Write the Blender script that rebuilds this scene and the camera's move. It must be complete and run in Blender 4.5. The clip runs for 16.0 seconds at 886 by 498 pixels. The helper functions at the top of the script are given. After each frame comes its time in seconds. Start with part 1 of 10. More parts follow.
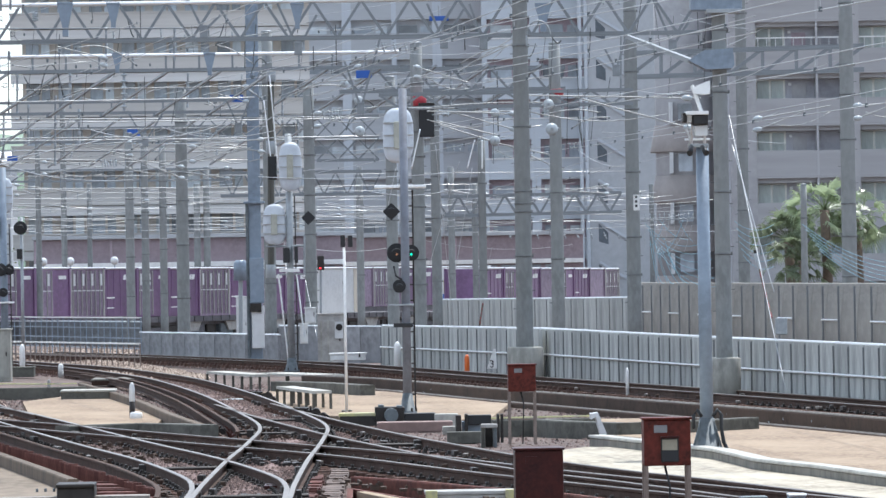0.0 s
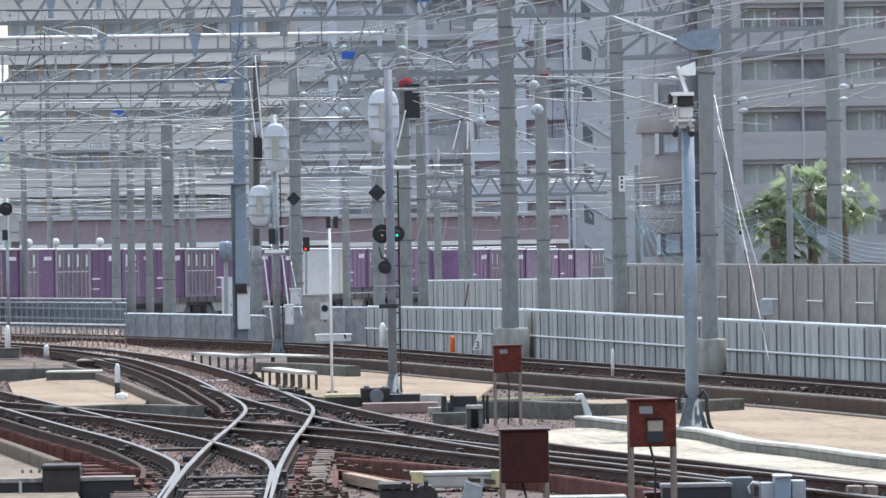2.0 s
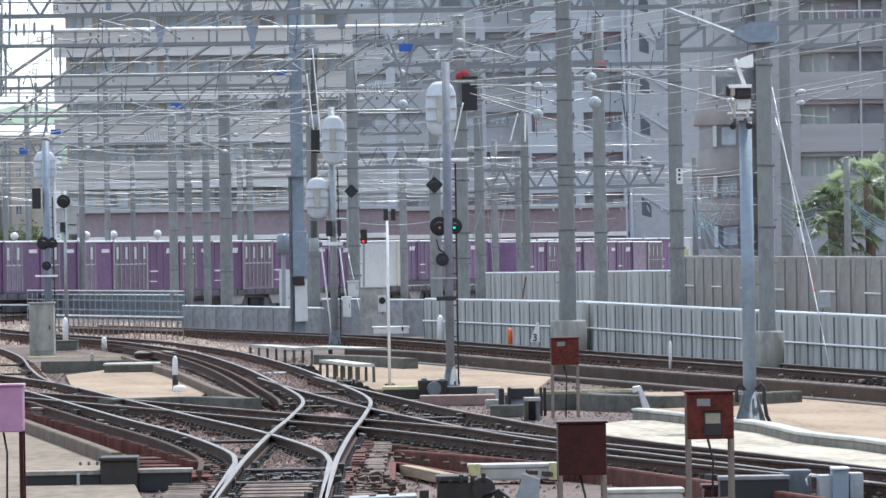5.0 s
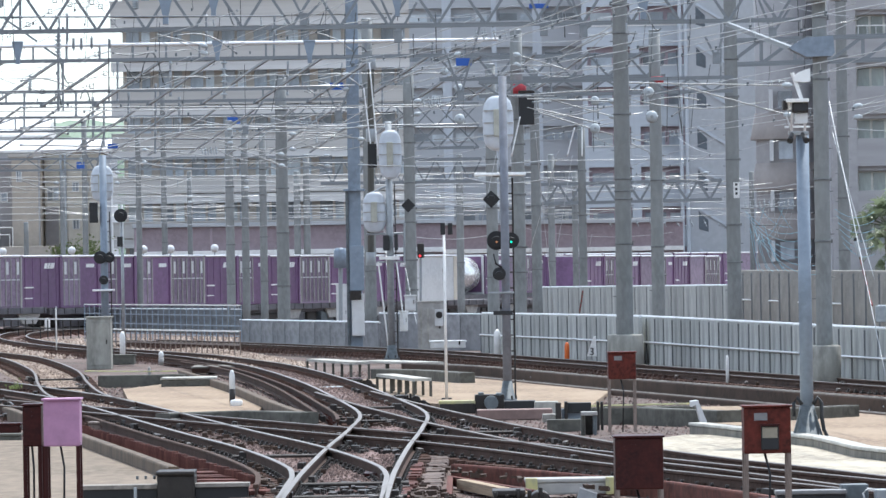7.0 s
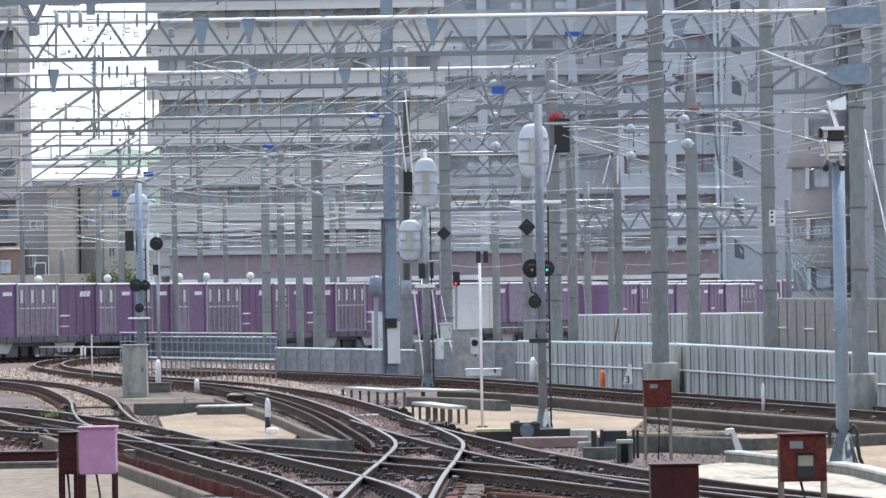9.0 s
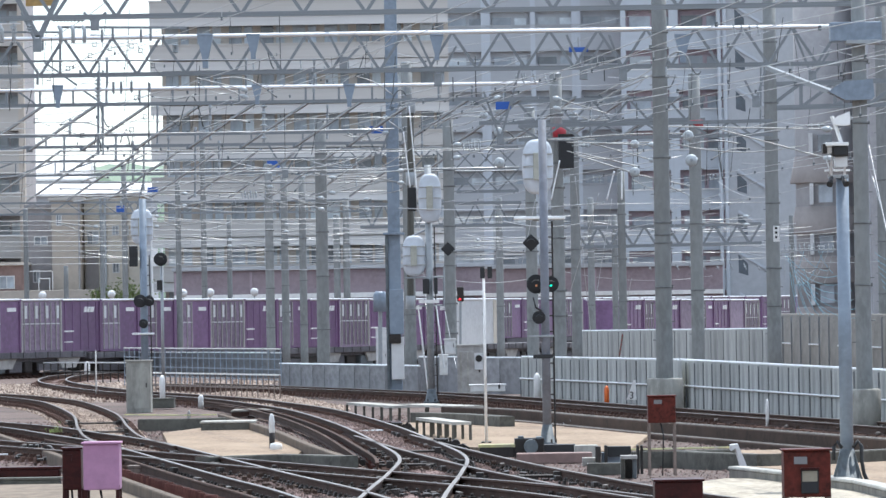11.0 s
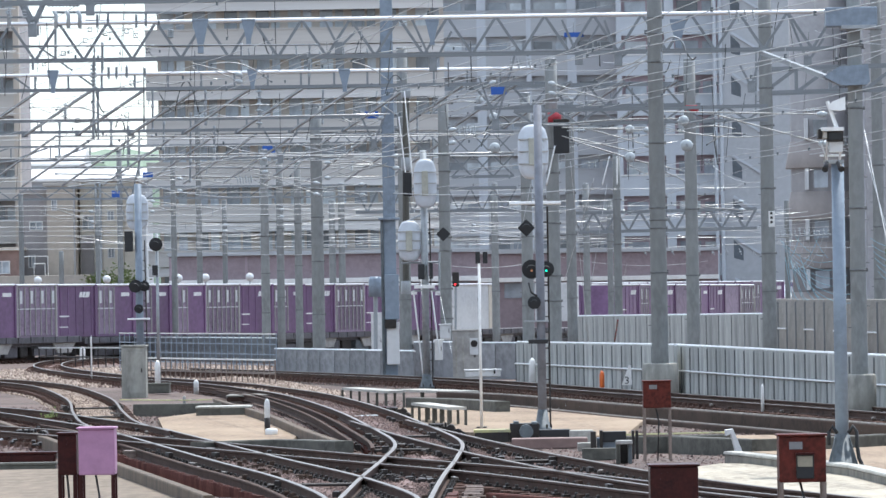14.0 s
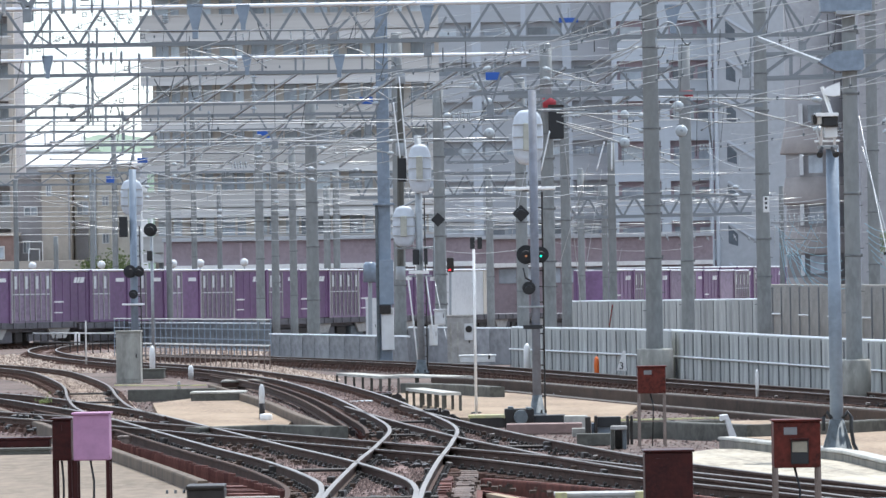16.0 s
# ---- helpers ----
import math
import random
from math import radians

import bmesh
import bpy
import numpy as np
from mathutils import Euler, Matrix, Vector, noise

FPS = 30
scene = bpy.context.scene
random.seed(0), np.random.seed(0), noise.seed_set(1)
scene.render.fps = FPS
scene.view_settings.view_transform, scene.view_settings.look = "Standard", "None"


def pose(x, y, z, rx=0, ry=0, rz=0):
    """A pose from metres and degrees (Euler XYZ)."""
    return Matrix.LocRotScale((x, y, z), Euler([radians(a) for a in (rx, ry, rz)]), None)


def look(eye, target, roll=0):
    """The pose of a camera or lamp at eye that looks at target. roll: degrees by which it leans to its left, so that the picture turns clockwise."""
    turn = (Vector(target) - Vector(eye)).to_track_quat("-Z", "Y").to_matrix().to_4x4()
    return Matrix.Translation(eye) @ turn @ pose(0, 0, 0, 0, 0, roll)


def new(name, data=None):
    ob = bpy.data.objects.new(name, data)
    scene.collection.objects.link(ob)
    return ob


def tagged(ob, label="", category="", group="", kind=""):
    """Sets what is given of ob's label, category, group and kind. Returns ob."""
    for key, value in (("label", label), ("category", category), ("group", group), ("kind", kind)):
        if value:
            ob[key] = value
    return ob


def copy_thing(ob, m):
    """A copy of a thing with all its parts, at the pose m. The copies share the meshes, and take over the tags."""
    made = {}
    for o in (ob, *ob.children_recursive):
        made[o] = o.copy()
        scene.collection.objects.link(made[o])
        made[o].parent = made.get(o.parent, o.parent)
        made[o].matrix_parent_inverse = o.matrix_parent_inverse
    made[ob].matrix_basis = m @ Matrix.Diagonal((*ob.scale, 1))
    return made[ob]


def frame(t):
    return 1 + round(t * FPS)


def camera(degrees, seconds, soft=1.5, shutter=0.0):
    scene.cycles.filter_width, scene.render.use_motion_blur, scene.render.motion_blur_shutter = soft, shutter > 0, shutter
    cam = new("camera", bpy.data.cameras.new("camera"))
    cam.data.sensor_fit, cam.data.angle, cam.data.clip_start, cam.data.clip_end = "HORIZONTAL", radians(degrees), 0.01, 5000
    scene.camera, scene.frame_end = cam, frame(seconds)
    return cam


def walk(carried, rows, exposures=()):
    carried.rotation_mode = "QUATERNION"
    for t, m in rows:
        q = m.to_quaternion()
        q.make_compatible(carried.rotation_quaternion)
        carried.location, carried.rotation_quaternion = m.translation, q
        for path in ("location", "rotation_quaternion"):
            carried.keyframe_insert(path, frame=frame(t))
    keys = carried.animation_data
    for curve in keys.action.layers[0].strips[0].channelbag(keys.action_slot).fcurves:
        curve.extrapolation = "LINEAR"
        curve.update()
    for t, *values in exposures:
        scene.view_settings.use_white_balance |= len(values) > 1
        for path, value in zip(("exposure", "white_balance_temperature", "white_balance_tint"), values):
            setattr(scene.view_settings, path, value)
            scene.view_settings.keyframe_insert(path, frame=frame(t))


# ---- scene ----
# A railway yard seen through a long lens from the end of a platform.
cam = camera(8.54, 16.0, soft=1.5)
EYE = 2.46
TURNS = [
    (0, -1.2513, 0.2924, 0.9502),
    (0.5, -1.3748, 0.2164, 0.9501),
    (1, -1.4190, 0.1555, 0.9502),
    (1.5, -1.4041, 0.1445, 0.9502),
    (2, -1.3914, 0.1072, 0.9501),
    (2.5, -1.3310, 0.0973, 0.9501),
    (3, -1.2434, 0.0762, 0.9502),
    (3.5, -1.1399, 0.0587, 0.9501),
    (4, -1.0680, 0.0307, 0.9501),
    (6.5, -0.3973, 0.1320, 0.9501),
    (7, -0.2863, 0.1890, 0.9501),
    (7.5, -0.1978, 0.2489, 0.9500),
    (8, -0.1190, 0.3049, 0.9501),
    (8.5, -0.0093, 0.3757, 0.9501),
    (9, 0.0576, 0.4649, 0.9501),
    (9.5, 0.0951, 0.5436, 0.9501),
    (12, 0.0985, 0.6213, 0.9501),
    (12.5, 0.0998, 0.5867, 0.9500),
    (13, 0.0801, 0.5471, 0.9500),
    (13.5, 0.0625, 0.5093, 0.9500),
    (14, 0.0518, 0.4720, 0.9500),
    (14.5, 0.0425, 0.4267, 0.9500),
    (15, 0.0296, 0.3804, 0.9501),
    (15.5, 0.0154, 0.3522, 0.9500),
    (16, -0.0000, 0.3307, 0.9500),
]
walk(cam, [(t, pose(0, 0, EYE, 90 + pitch, roll, yaw)) for t, yaw, pitch, roll in TURNS],
     exposures=[(0.0, 0.55, 6100, 9), (16.0, 0.55, 6100, 9)])

# ---- light ----
SUN_FROM = Vector((0.42, 0.80, 1.75)).normalized()
world = bpy.data.worlds.new("sky")
scene.world = world
world.use_nodes = True
wn = world.node_tree.nodes
sky = wn.new("ShaderNodeTexSky")
sky.sky_type = "NISHITA"
sky.sun_disc = False
sky.sun_elevation = math.asin(SUN_FROM.z)
sky.sun_rotation = math.atan2(SUN_FROM.x, SUN_FROM.y)
sky.air_density, sky.dust_density, sky.ozone_density = 1.0, 0.4, 1.2
wn["Background"].inputs["Strength"].default_value = 0.15
# thin cloud veils the blue
veil = wn.new("ShaderNodeTexNoise")
veil.inputs["Scale"].default_value, veil.inputs["Detail"].default_value = 9.0, 6.0
veil_range = wn.new("ShaderNodeMapRange")
veil_range.inputs["From Min"].default_value, veil_range.inputs["From Max"].default_value = 0.35, 0.6
veil_range.inputs["To Min"].default_value, veil_range.inputs["To Max"].default_value = 0.35, 0.75
cloud = wn.new("ShaderNodeMix")
cloud.data_type = "RGBA"
cloud.inputs["B"].default_value = (6.6, 7.0, 7.6, 1)
world.node_tree.links.new(veil.outputs["Fac"], veil_range.inputs["Value"])
world.node_tree.links.new(veil_range.outputs[0], cloud.inputs["Factor"])
world.node_tree.links.new(sky.outputs[0], cloud.inputs["A"])
world.node_tree.links.new(cloud.outputs["Result"], wn["Background"].inputs["Color"])
sun = new("sun", bpy.data.lights.new("sun", "SUN"))
sun.data.energy, sun.data.angle, sun.data.color = 3.6, radians(0.6), (1.0, 0.96, 0.9)
sun.matrix_world = look(SUN_FROM * 50, (0, 0, 0))


# ---- materials ----
def mat(name, color, rough=0.7, metal=0.0, var=0.25, grain=6.0, stain=0.7, bump=0.15, second=None, stretch=(1, 1, 1), vary=0.0):
    """Noise at two scales mixes the colour with a darker or second one; the fine noise also drives relief and roughness."""
    m = bpy.data.materials.new(name)
    m.use_nodes = True
    n, l = m.node_tree.nodes, m.node_tree.links
    b = n["Principled BSDF"]
    tc = n.new("ShaderNodeTexCoord")
    mp = n.new("ShaderNodeMapping")
    mp.inputs["Scale"].default_value = stretch
    l.new(tc.outputs["Object"], mp.inputs["Vector"])
    big, fine = n.new("ShaderNodeTexNoise"), n.new("ShaderNodeTexNoise")
    for node, s, d in ((big, stain, 5), (fine, grain, 6)):
        node.inputs["Scale"].default_value, node.inputs["Detail"].default_value = s, d
        node.inputs["Roughness"].default_value = 0.62
        l.new(mp.outputs[0], node.inputs["Vector"])
    dark = second or tuple(c * (1 - var) for c in color)
    lite = tuple(min(1, c * (1 + var * 0.45)) for c in color)
    ramp = n.new("ShaderNodeMapRange")
    ramp.inputs["From Min"].default_value, ramp.inputs["From Max"].default_value = 0.36, 0.64
    l.new(big.outputs["Fac"], ramp.inputs["Value"])
    m1 = n.new("ShaderNodeMix")
    m1.data_type = "RGBA"
    m1.inputs["A"].default_value, m1.inputs["B"].default_value = (*dark, 1), (*color, 1)
    l.new(ramp.outputs[0], m1.inputs["Factor"])
    m2 = n.new("ShaderNodeMix")
    m2.data_type = "RGBA"
    m2.inputs["B"].default_value = (*lite, 1)
    r2 = n.new("ShaderNodeMapRange")
    r2.inputs["From Min"].default_value, r2.inputs["From Max"].default_value = 0.42, 0.72
    l.new(fine.outputs["Fac"], r2.inputs["Value"])
    l.new(r2.outputs[0], m2.inputs["Factor"])
    l.new(m1.outputs["Result"], m2.inputs["A"])
    out = m2.outputs["Result"]
    if vary:
        info = n.new("ShaderNodeObjectInfo")
        vr = n.new("ShaderNodeMapRange")
        vr.inputs["To Min"].default_value, vr.inputs["To Max"].default_value = 1 - vary, 1 + vary
        l.new(info.outputs["Random"], vr.inputs["Value"])
        hs = n.new("ShaderNodeHueSaturation")
        l.new(vr.outputs[0], hs.inputs["Value"])
        l.new(out, hs.inputs["Color"])
        out = hs.outputs[0]
    l.new(out, b.inputs["Base Color"])
    rr = n.new("ShaderNodeMapRange")
    rr.inputs["To Min"].default_value, rr.inputs["To Max"].default_value = max(0.05, rough - 0.12), min(1, rough + 0.12)
    l.new(fine.outputs["Fac"], rr.inputs["Value"])
    l.new(rr.outputs[0], b.inputs["Roughness"])
    b.inputs["Metallic"].default_value = metal
    if bump:
        bp = n.new("ShaderNodeBump")
        bp.inputs["Strength"].default_value, bp.inputs["Distance"].default_value = bump, 0.02
        l.new(fine.outputs["Fac"], bp.inputs["Height"])
        l.new(bp.outputs[0], b.inputs["Normal"])
    return m


def glow(name, color, strength):
    m = bpy.data.materials.new(name)
    m.use_nodes = True
    b = m.node_tree.nodes["Principled BSDF"]
    b.inputs["Base Color"].default_value = (*color, 1)
    b.inputs["Emission Color"].default_value = (*color, 1)
    b.inputs["Emission Strength"].default_value = strength
    return m


BALLAST = mat("ballast", (0.135, 0.096, 0.080), 0.95, var=0.65, grain=16, stain=0.25, bump=0.8)
DUST = mat("dusty_ballast", (0.185, 0.122, 0.108), 0.95, var=0.5, grain=7, stain=0.5, bump=0.7)
DARKBED = mat("oily_ballast", (0.075, 0.056, 0.047), 0.95, var=0.45, grain=9, stain=0.6, bump=0.6)
SAND = mat("tan_slab", (0.33, 0.258, 0.187), 0.95, var=0.35, grain=9, stain=0.45, bump=0.3, stretch=(1, 0.4, 1), second=(0.185, 0.135, 0.098))
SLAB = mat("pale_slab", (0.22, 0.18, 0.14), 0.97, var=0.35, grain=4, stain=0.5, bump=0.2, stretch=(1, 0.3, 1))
# Much lighter twin of pale_slab; strong sunlight is put into its colour.
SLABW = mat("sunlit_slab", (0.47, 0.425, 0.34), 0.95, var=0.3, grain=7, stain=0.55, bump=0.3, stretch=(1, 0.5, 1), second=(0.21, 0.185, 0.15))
DARKST = mat("dark_cast_steel", (0.13, 0.15, 0.16), 0.6, 0.2, var=0.4, grain=8, stain=2)
CONCRETE = mat("concrete", (0.40, 0.39, 0.37), 0.85, var=0.3, grain=5, stain=0.6, bump=0.15)
POLE = mat("pole_concrete", (0.235, 0.245, 0.240), 0.85, var=0.22, grain=9, stain=1.1, bump=0.06, vary=0.12, stretch=(1, 1, 0.5))
BANDM = mat("dull_clamp_band", (0.17, 0.178, 0.178), 0.7, 0.1, var=0.3, grain=9, stain=2)
MOSSY = mat("mossy_concrete", (0.105, 0.103, 0.088), 0.92, var=0.5, grain=8, stain=1.6, bump=0.3)
WALLM = mat("wall_panel", (0.39, 0.40, 0.38), 0.85, var=0.6, grain=7, stain=2.2, vary=0.16, stretch=(1, 1, 0.25), second=(0.22, 0.23, 0.225))
# Darker copy of wall_panel; the low walls' shade is put into its colour.
WALLD = mat("shaded_wall_panel", (0.27, 0.275, 0.285), 0.85, var=0.35, grain=5, stain=1.2, bump=0.12, vary=0.12)
WALLT = mat("tan_wall_panel", (0.29, 0.275, 0.245), 0.8, var=0.25, grain=4, stain=0.9, vary=0.08, stretch=(1, 1, 1.5))
WALLPOST = mat("dark_post", (0.22, 0.23, 0.24), 0.6, 0.3, var=0.3, grain=8)
DIRTY = mat("stained_concrete", (0.125, 0.093, 0.066), 0.97, var=0.5, grain=4, stain=1.2, stretch=(1, 1, 0.3))
CERAMIC = mat("ceramic", (0.42, 0.46, 0.48), 0.35, var=0.15)
STEEL = mat("grey_steel", (0.34, 0.365, 0.38), 0.5, 0.35, var=0.25, grain=8, stain=0.8, bump=0.05)
GALV = mat("galvanised", (0.80, 0.81, 0.82), 0.33, 0.65, var=0.2, grain=10, stain=1.0, bump=0.05)
TUBEM = mat("weathered_tube", (0.46, 0.47, 0.46), 0.52, 0.35, var=0.45, grain=10, stain=2.5, bump=0.05, second=(0.22, 0.22, 0.21))
TRUSS = mat("truss_paint", (0.23, 0.25, 0.265), 0.5, 0.2, var=0.3, grain=6, stain=0.6, bump=0.05)
BLUEST = mat("blue_grey_steel", (0.23, 0.28, 0.34), 0.5, 0.2, var=0.25, grain=6, stain=0.7, bump=0.05)
MASTM = mat("lavender_grey_steel", (0.20, 0.215, 0.25), 0.6, 0.1, var=0.3, grain=6, stain=1.2, bump=0.05)
WIREM = mat("wire_metal", (0.50, 0.51, 0.51), 0.42, 0.7, var=0.2, grain=10, bump=0)
DARKWIRE = mat("dark_wire", (0.10, 0.11, 0.11), 0.5, 0.2, var=0.3, grain=10, bump=0)
RAILSIDE = mat("rail_rust", (0.080, 0.052, 0.041), 0.85, 0.0, var=0.5, grain=12, stain=1.5, bump=0.2)
RAILTOP = mat("rail_head", (0.165, 0.145, 0.128), 0.52, 0.55, var=0.45, grain=14, stain=0.5, bump=0.05)
RAILBRIGHT = mat("polished_head", (0.21, 0.195, 0.18), 0.5, 0.55, var=0.35, grain=14, stain=0.6, bump=0.04)
SLEEPER = mat("sleeper", (0.095, 0.058, 0.046), 0.95, var=0.5, grain=14, stain=2.0, bump=0.5, vary=0.35)
BLACK = mat("black_paint", (0.015, 0.016, 0.018), 0.55, var=0.3, grain=8, bump=0.05)
DARK = mat("dark_gear", (0.032, 0.027, 0.024), 0.55, 0.3, var=0.5, grain=10, stain=3)
RUST = mat("rust_box", (0.110, 0.024, 0.017), 0.5, 0.1, var=0.6, grain=20, stain=4.5, second=(0.040, 0.013, 0.010))
RUSTD = mat("dark_rust", (0.050, 0.012, 0.010), 0.42, 0.0, var=0.5, grain=24, stain=5.0, second=(0.022, 0.008, 0.008))
SLOTM = mat("yellowed_window", (0.30, 0.27, 0.20), 0.4, var=0.3, grain=10, stain=4)
DULLPL = mat("dull_grey_plate", (0.20, 0.20, 0.20), 0.5, var=0.25, grain=12, stain=5)
BOARD = mat("weathered_board", (0.17, 0.125, 0.105), 0.95, var=0.45, grain=10, stain=2.5, bump=0.5, vary=0.3, stretch=(1, 0.3, 1))
TANBEAM = mat("tan_timber", (0.33, 0.25, 0.165), 0.9, var=0.35, grain=8, stain=2.0, bump=0.3)
RUSTBM = mat("brown_beam", (0.075, 0.052, 0.040), 0.8, 0.1, var=0.45, grain=8, stain=1.2)
RIBM = mat("ribbed_rust", (0.13, 0.058, 0.048), 0.8, 0.1, var=0.45, grain=9, stain=2.0, vary=0.25)
REDBEAM = mat("red_brown_beam", (0.13, 0.052, 0.040), 0.8, 0.1, var=0.5, grain=8, stain=2.0)
DULLTOP = mat("pale_grey_edge", (0.26, 0.235, 0.205), 0.8, var=0.5, grain=9, stain=2.5)
KERBM = mat("grey_stained_kerb", (0.20, 0.19, 0.165), 0.9, var=0.45, grain=7, stain=2.5, stretch=(1, 1, 0.4))
HUTM = mat("stained_pale_concrete", (0.33, 0.325, 0.29), 0.9, var=0.4, grain=6, stain=2.0, stretch=(1, 1, 0.4))
# worn pale concrete; on the kerb coping its tone stands in for sunlight
PALETOP = mat("pale_worn_sunlit_concrete", (0.42, 0.41, 0.37), 0.85, var=0.35, grain=5, stain=1.2)
for m in (SLAB, SLABW, SAND, RUST, RUSTD, RAILSIDE, RIBM, REDBEAM, SLEEPER, RUSTBM):
    m.node_tree.nodes["Principled BSDF"].inputs["Specular IOR Level"].default_value = 0.15
HAZE_RED = mat("faded_red_band", (0.22, 0.045, 0.045), 0.7, var=0.4, grain=8, stain=3)
RUSTL = mat("rusty_leg", (0.24, 0.19, 0.16), 0.7, 0.2, var=0.5, grain=12, stain=3)
PINK = mat("faded_pink", (0.42, 0.215, 0.34), 0.6, var=0.18, grain=6, stain=1.5)
WHITE = mat("white_paint", (0.78, 0.78, 0.76), 0.5, var=0.14, grain=6, stain=1.2, bump=0.05)
OFFWH = mat("off_white", (0.62, 0.63, 0.63), 0.5, var=0.14, grain=6, stain=1.0, bump=0.05)
YELLOW = mat("worn_yellow", (0.46, 0.43, 0.19), 0.7, var=0.35, grain=9, stain=3, second=(0.3, 0.29, 0.22))
ORANGE = mat("orange_plastic", (0.75, 0.16, 0.03), 0.45, var=0.12)
REDP = mat("red_paint", (0.40, 0.035, 0.05), 0.5, var=0.2)
BLUEP = mat("blue_plate", (0.02, 0.10, 0.42), 0.45, var=0.15)
# purple lifted and greyed so that the colour holds some distance haze
PURPLE = mat("container_purple", (0.180, 0.098, 0.195), 0.5, var=0.32, grain=4, stain=0.6, vary=0.2)
PURPLEF = mat("faded_purple", (0.235, 0.175, 0.24), 0.6, var=0.45, grain=7, stain=2.5, vary=0.2)
ROOFC = mat("container_roof", (0.66, 0.64, 0.66), 0.4, 0.2, var=0.2)
CREAM = mat("cream_container", (0.60, 0.55, 0.46), 0.5, var=0.15)
TANK = mat("tank_steel", (0.72, 0.73, 0.74), 0.25, 0.6, var=0.12)
WAGON = mat("wagon_frame", (0.13, 0.125, 0.135), 0.7, 0.2, var=0.4)
BEIGE = mat("beige_render", (0.52, 0.47, 0.41), 0.85, var=0.12, grain=2, stain=0.15, vary=0.05)
BEIGEL = mat("pale_parapet", (0.50, 0.48, 0.45), 0.8, var=0.12, grain=2, stain=0.2, vary=0.05)
GREYW = mat("grey_render", (0.42, 0.42, 0.43), 0.85, var=0.12, grain=2, stain=0.15)
GREYL = mat("light_grey_render", (0.43, 0.45, 0.47), 0.85, var=0.12, grain=2, stain=0.2)
BLUEW = mat("pale_blue_render", (0.50, 0.54, 0.58), 0.8, var=0.1, grain=2, stain=0.2)
# maroon, brick, glass and recess tones are lifted to stand in for distance haze
MAROON = mat("maroon_tile", (0.38, 0.31, 0.34), 0.7, var=0.2, grain=3, stain=0.3)
BRICK = mat("red_brown_wall", (0.29, 0.235, 0.255), 0.8, var=0.2, grain=3, stain=0.3)
GLASS = mat("window_glass", (0.31, 0.345, 0.385), 0.12, 0.0, var=0.4, grain=1, stain=0.4, bump=0, vary=0.5)
CURTAIN = mat("pale_window", (0.48, 0.52, 0.54), 0.4, var=0.2, grain=2, stain=0.4, vary=0.3)
RECESS = mat("balcony_recess", (0.40, 0.385, 0.39), 0.9, var=0.25, grain=2, stain=0.3)
OPENING = mat("dark_opening", (0.11, 0.13, 0.15), 0.6, var=0.3, grain=2, stain=0.5)
OCHRE = mat("ochre_render", (0.64, 0.60, 0.52), 0.85, var=0.15, grain=2, stain=0.3)
LEAF = mat("leaf", (0.26, 0.32, 0.13), 0.5, var=0.5, grain=3, stain=1.0, bump=0, vary=0.3)
PALML = mat("palm_frond", (0.27, 0.33, 0.20), 0.28, var=0.35, grain=3, stain=1.0, bump=0, vary=0.4)
BARK = mat("bark", (0.16, 0.12, 0.09), 0.9, var=0.4)
HILL = mat("wooded_hill", (0.19, 0.25, 0.18), 0.95, var=0.5, grain=0.11, stain=0.03, bump=0, second=(0.13, 0.18, 0.145))
PALEB = mat("pale_beam_paint", (0.60, 0.59, 0.57), 0.8, var=0.14, grain=2, stain=0.3)
OCHREB = mat("ochre_board", (0.42, 0.27, 0.10), 0.7, var=0.3, grain=8, stain=3)
TANW = mat("tan_render", (0.47, 0.42, 0.36), 0.85, var=0.15, grain=2, stain=0.3)
DUSKW = mat("grey_brown_render", (0.30, 0.285, 0.285), 0.85, var=0.15, grain=2, stain=0.3)
REDSHOP = mat("red_brown_shopfront", (0.25, 0.17, 0.15), 0.8, var=0.3, grain=3, stain=0.6)
TANDUSK = mat("brown_balcony_front", (0.33, 0.30, 0.285), 0.85, var=0.15, grain=2, stain=0.3)
GREYB = mat("grey_brown_balcony", (0.375, 0.37, 0.375), 0.85, var=0.14, grain=2, stain=0.25)
# distance haze is put into this recess colour by lightening it
DIMREC = mat("deep_balcony_recess", (0.40, 0.40, 0.43), 0.9, var=0.2, grain=2, stain=0.4)
FRAMEC = mat("pale_window_frame", (0.60, 0.60, 0.55), 0.6, var=0.1)
PANEC = mat("curtained_pane", (0.36, 0.40, 0.38), 0.25, var=0.3, grain=1.5, stain=0.6, bump=0, vary=0.25)
SHELLBOX = mat("aged_beige_paint", (0.42, 0.42, 0.36), 0.6, var=0.2, grain=6, stain=1.5)
SHELLM = mat("signal_shell_paint", (0.56, 0.60, 0.65), 0.5, var=0.12, grain=6, stain=1.0, bump=0.03)
CABLE = mat("blue_cable", (0.25, 0.42, 0.50), 0.5, var=0.2, bump=0)


def leafy(m):
    """Lets light through thin leaves."""
    n, l = m.node_tree.nodes, m.node_tree.links
    b, out = n["Principled BSDF"], n["Material Output"]
    tr, mx = n.new("ShaderNodeBsdfTranslucent"), n.new("ShaderNodeMixShader")
    l.new(b.inputs["Base Color"].links[0].from_socket, tr.inputs["Color"])
    mx.inputs[0].default_value = 0.55
    l.new(b.outputs[0], mx.inputs[1])
    l.new(tr.outputs[0], mx.inputs[2])
    l.new(mx.outputs[0], out.inputs["Surface"])


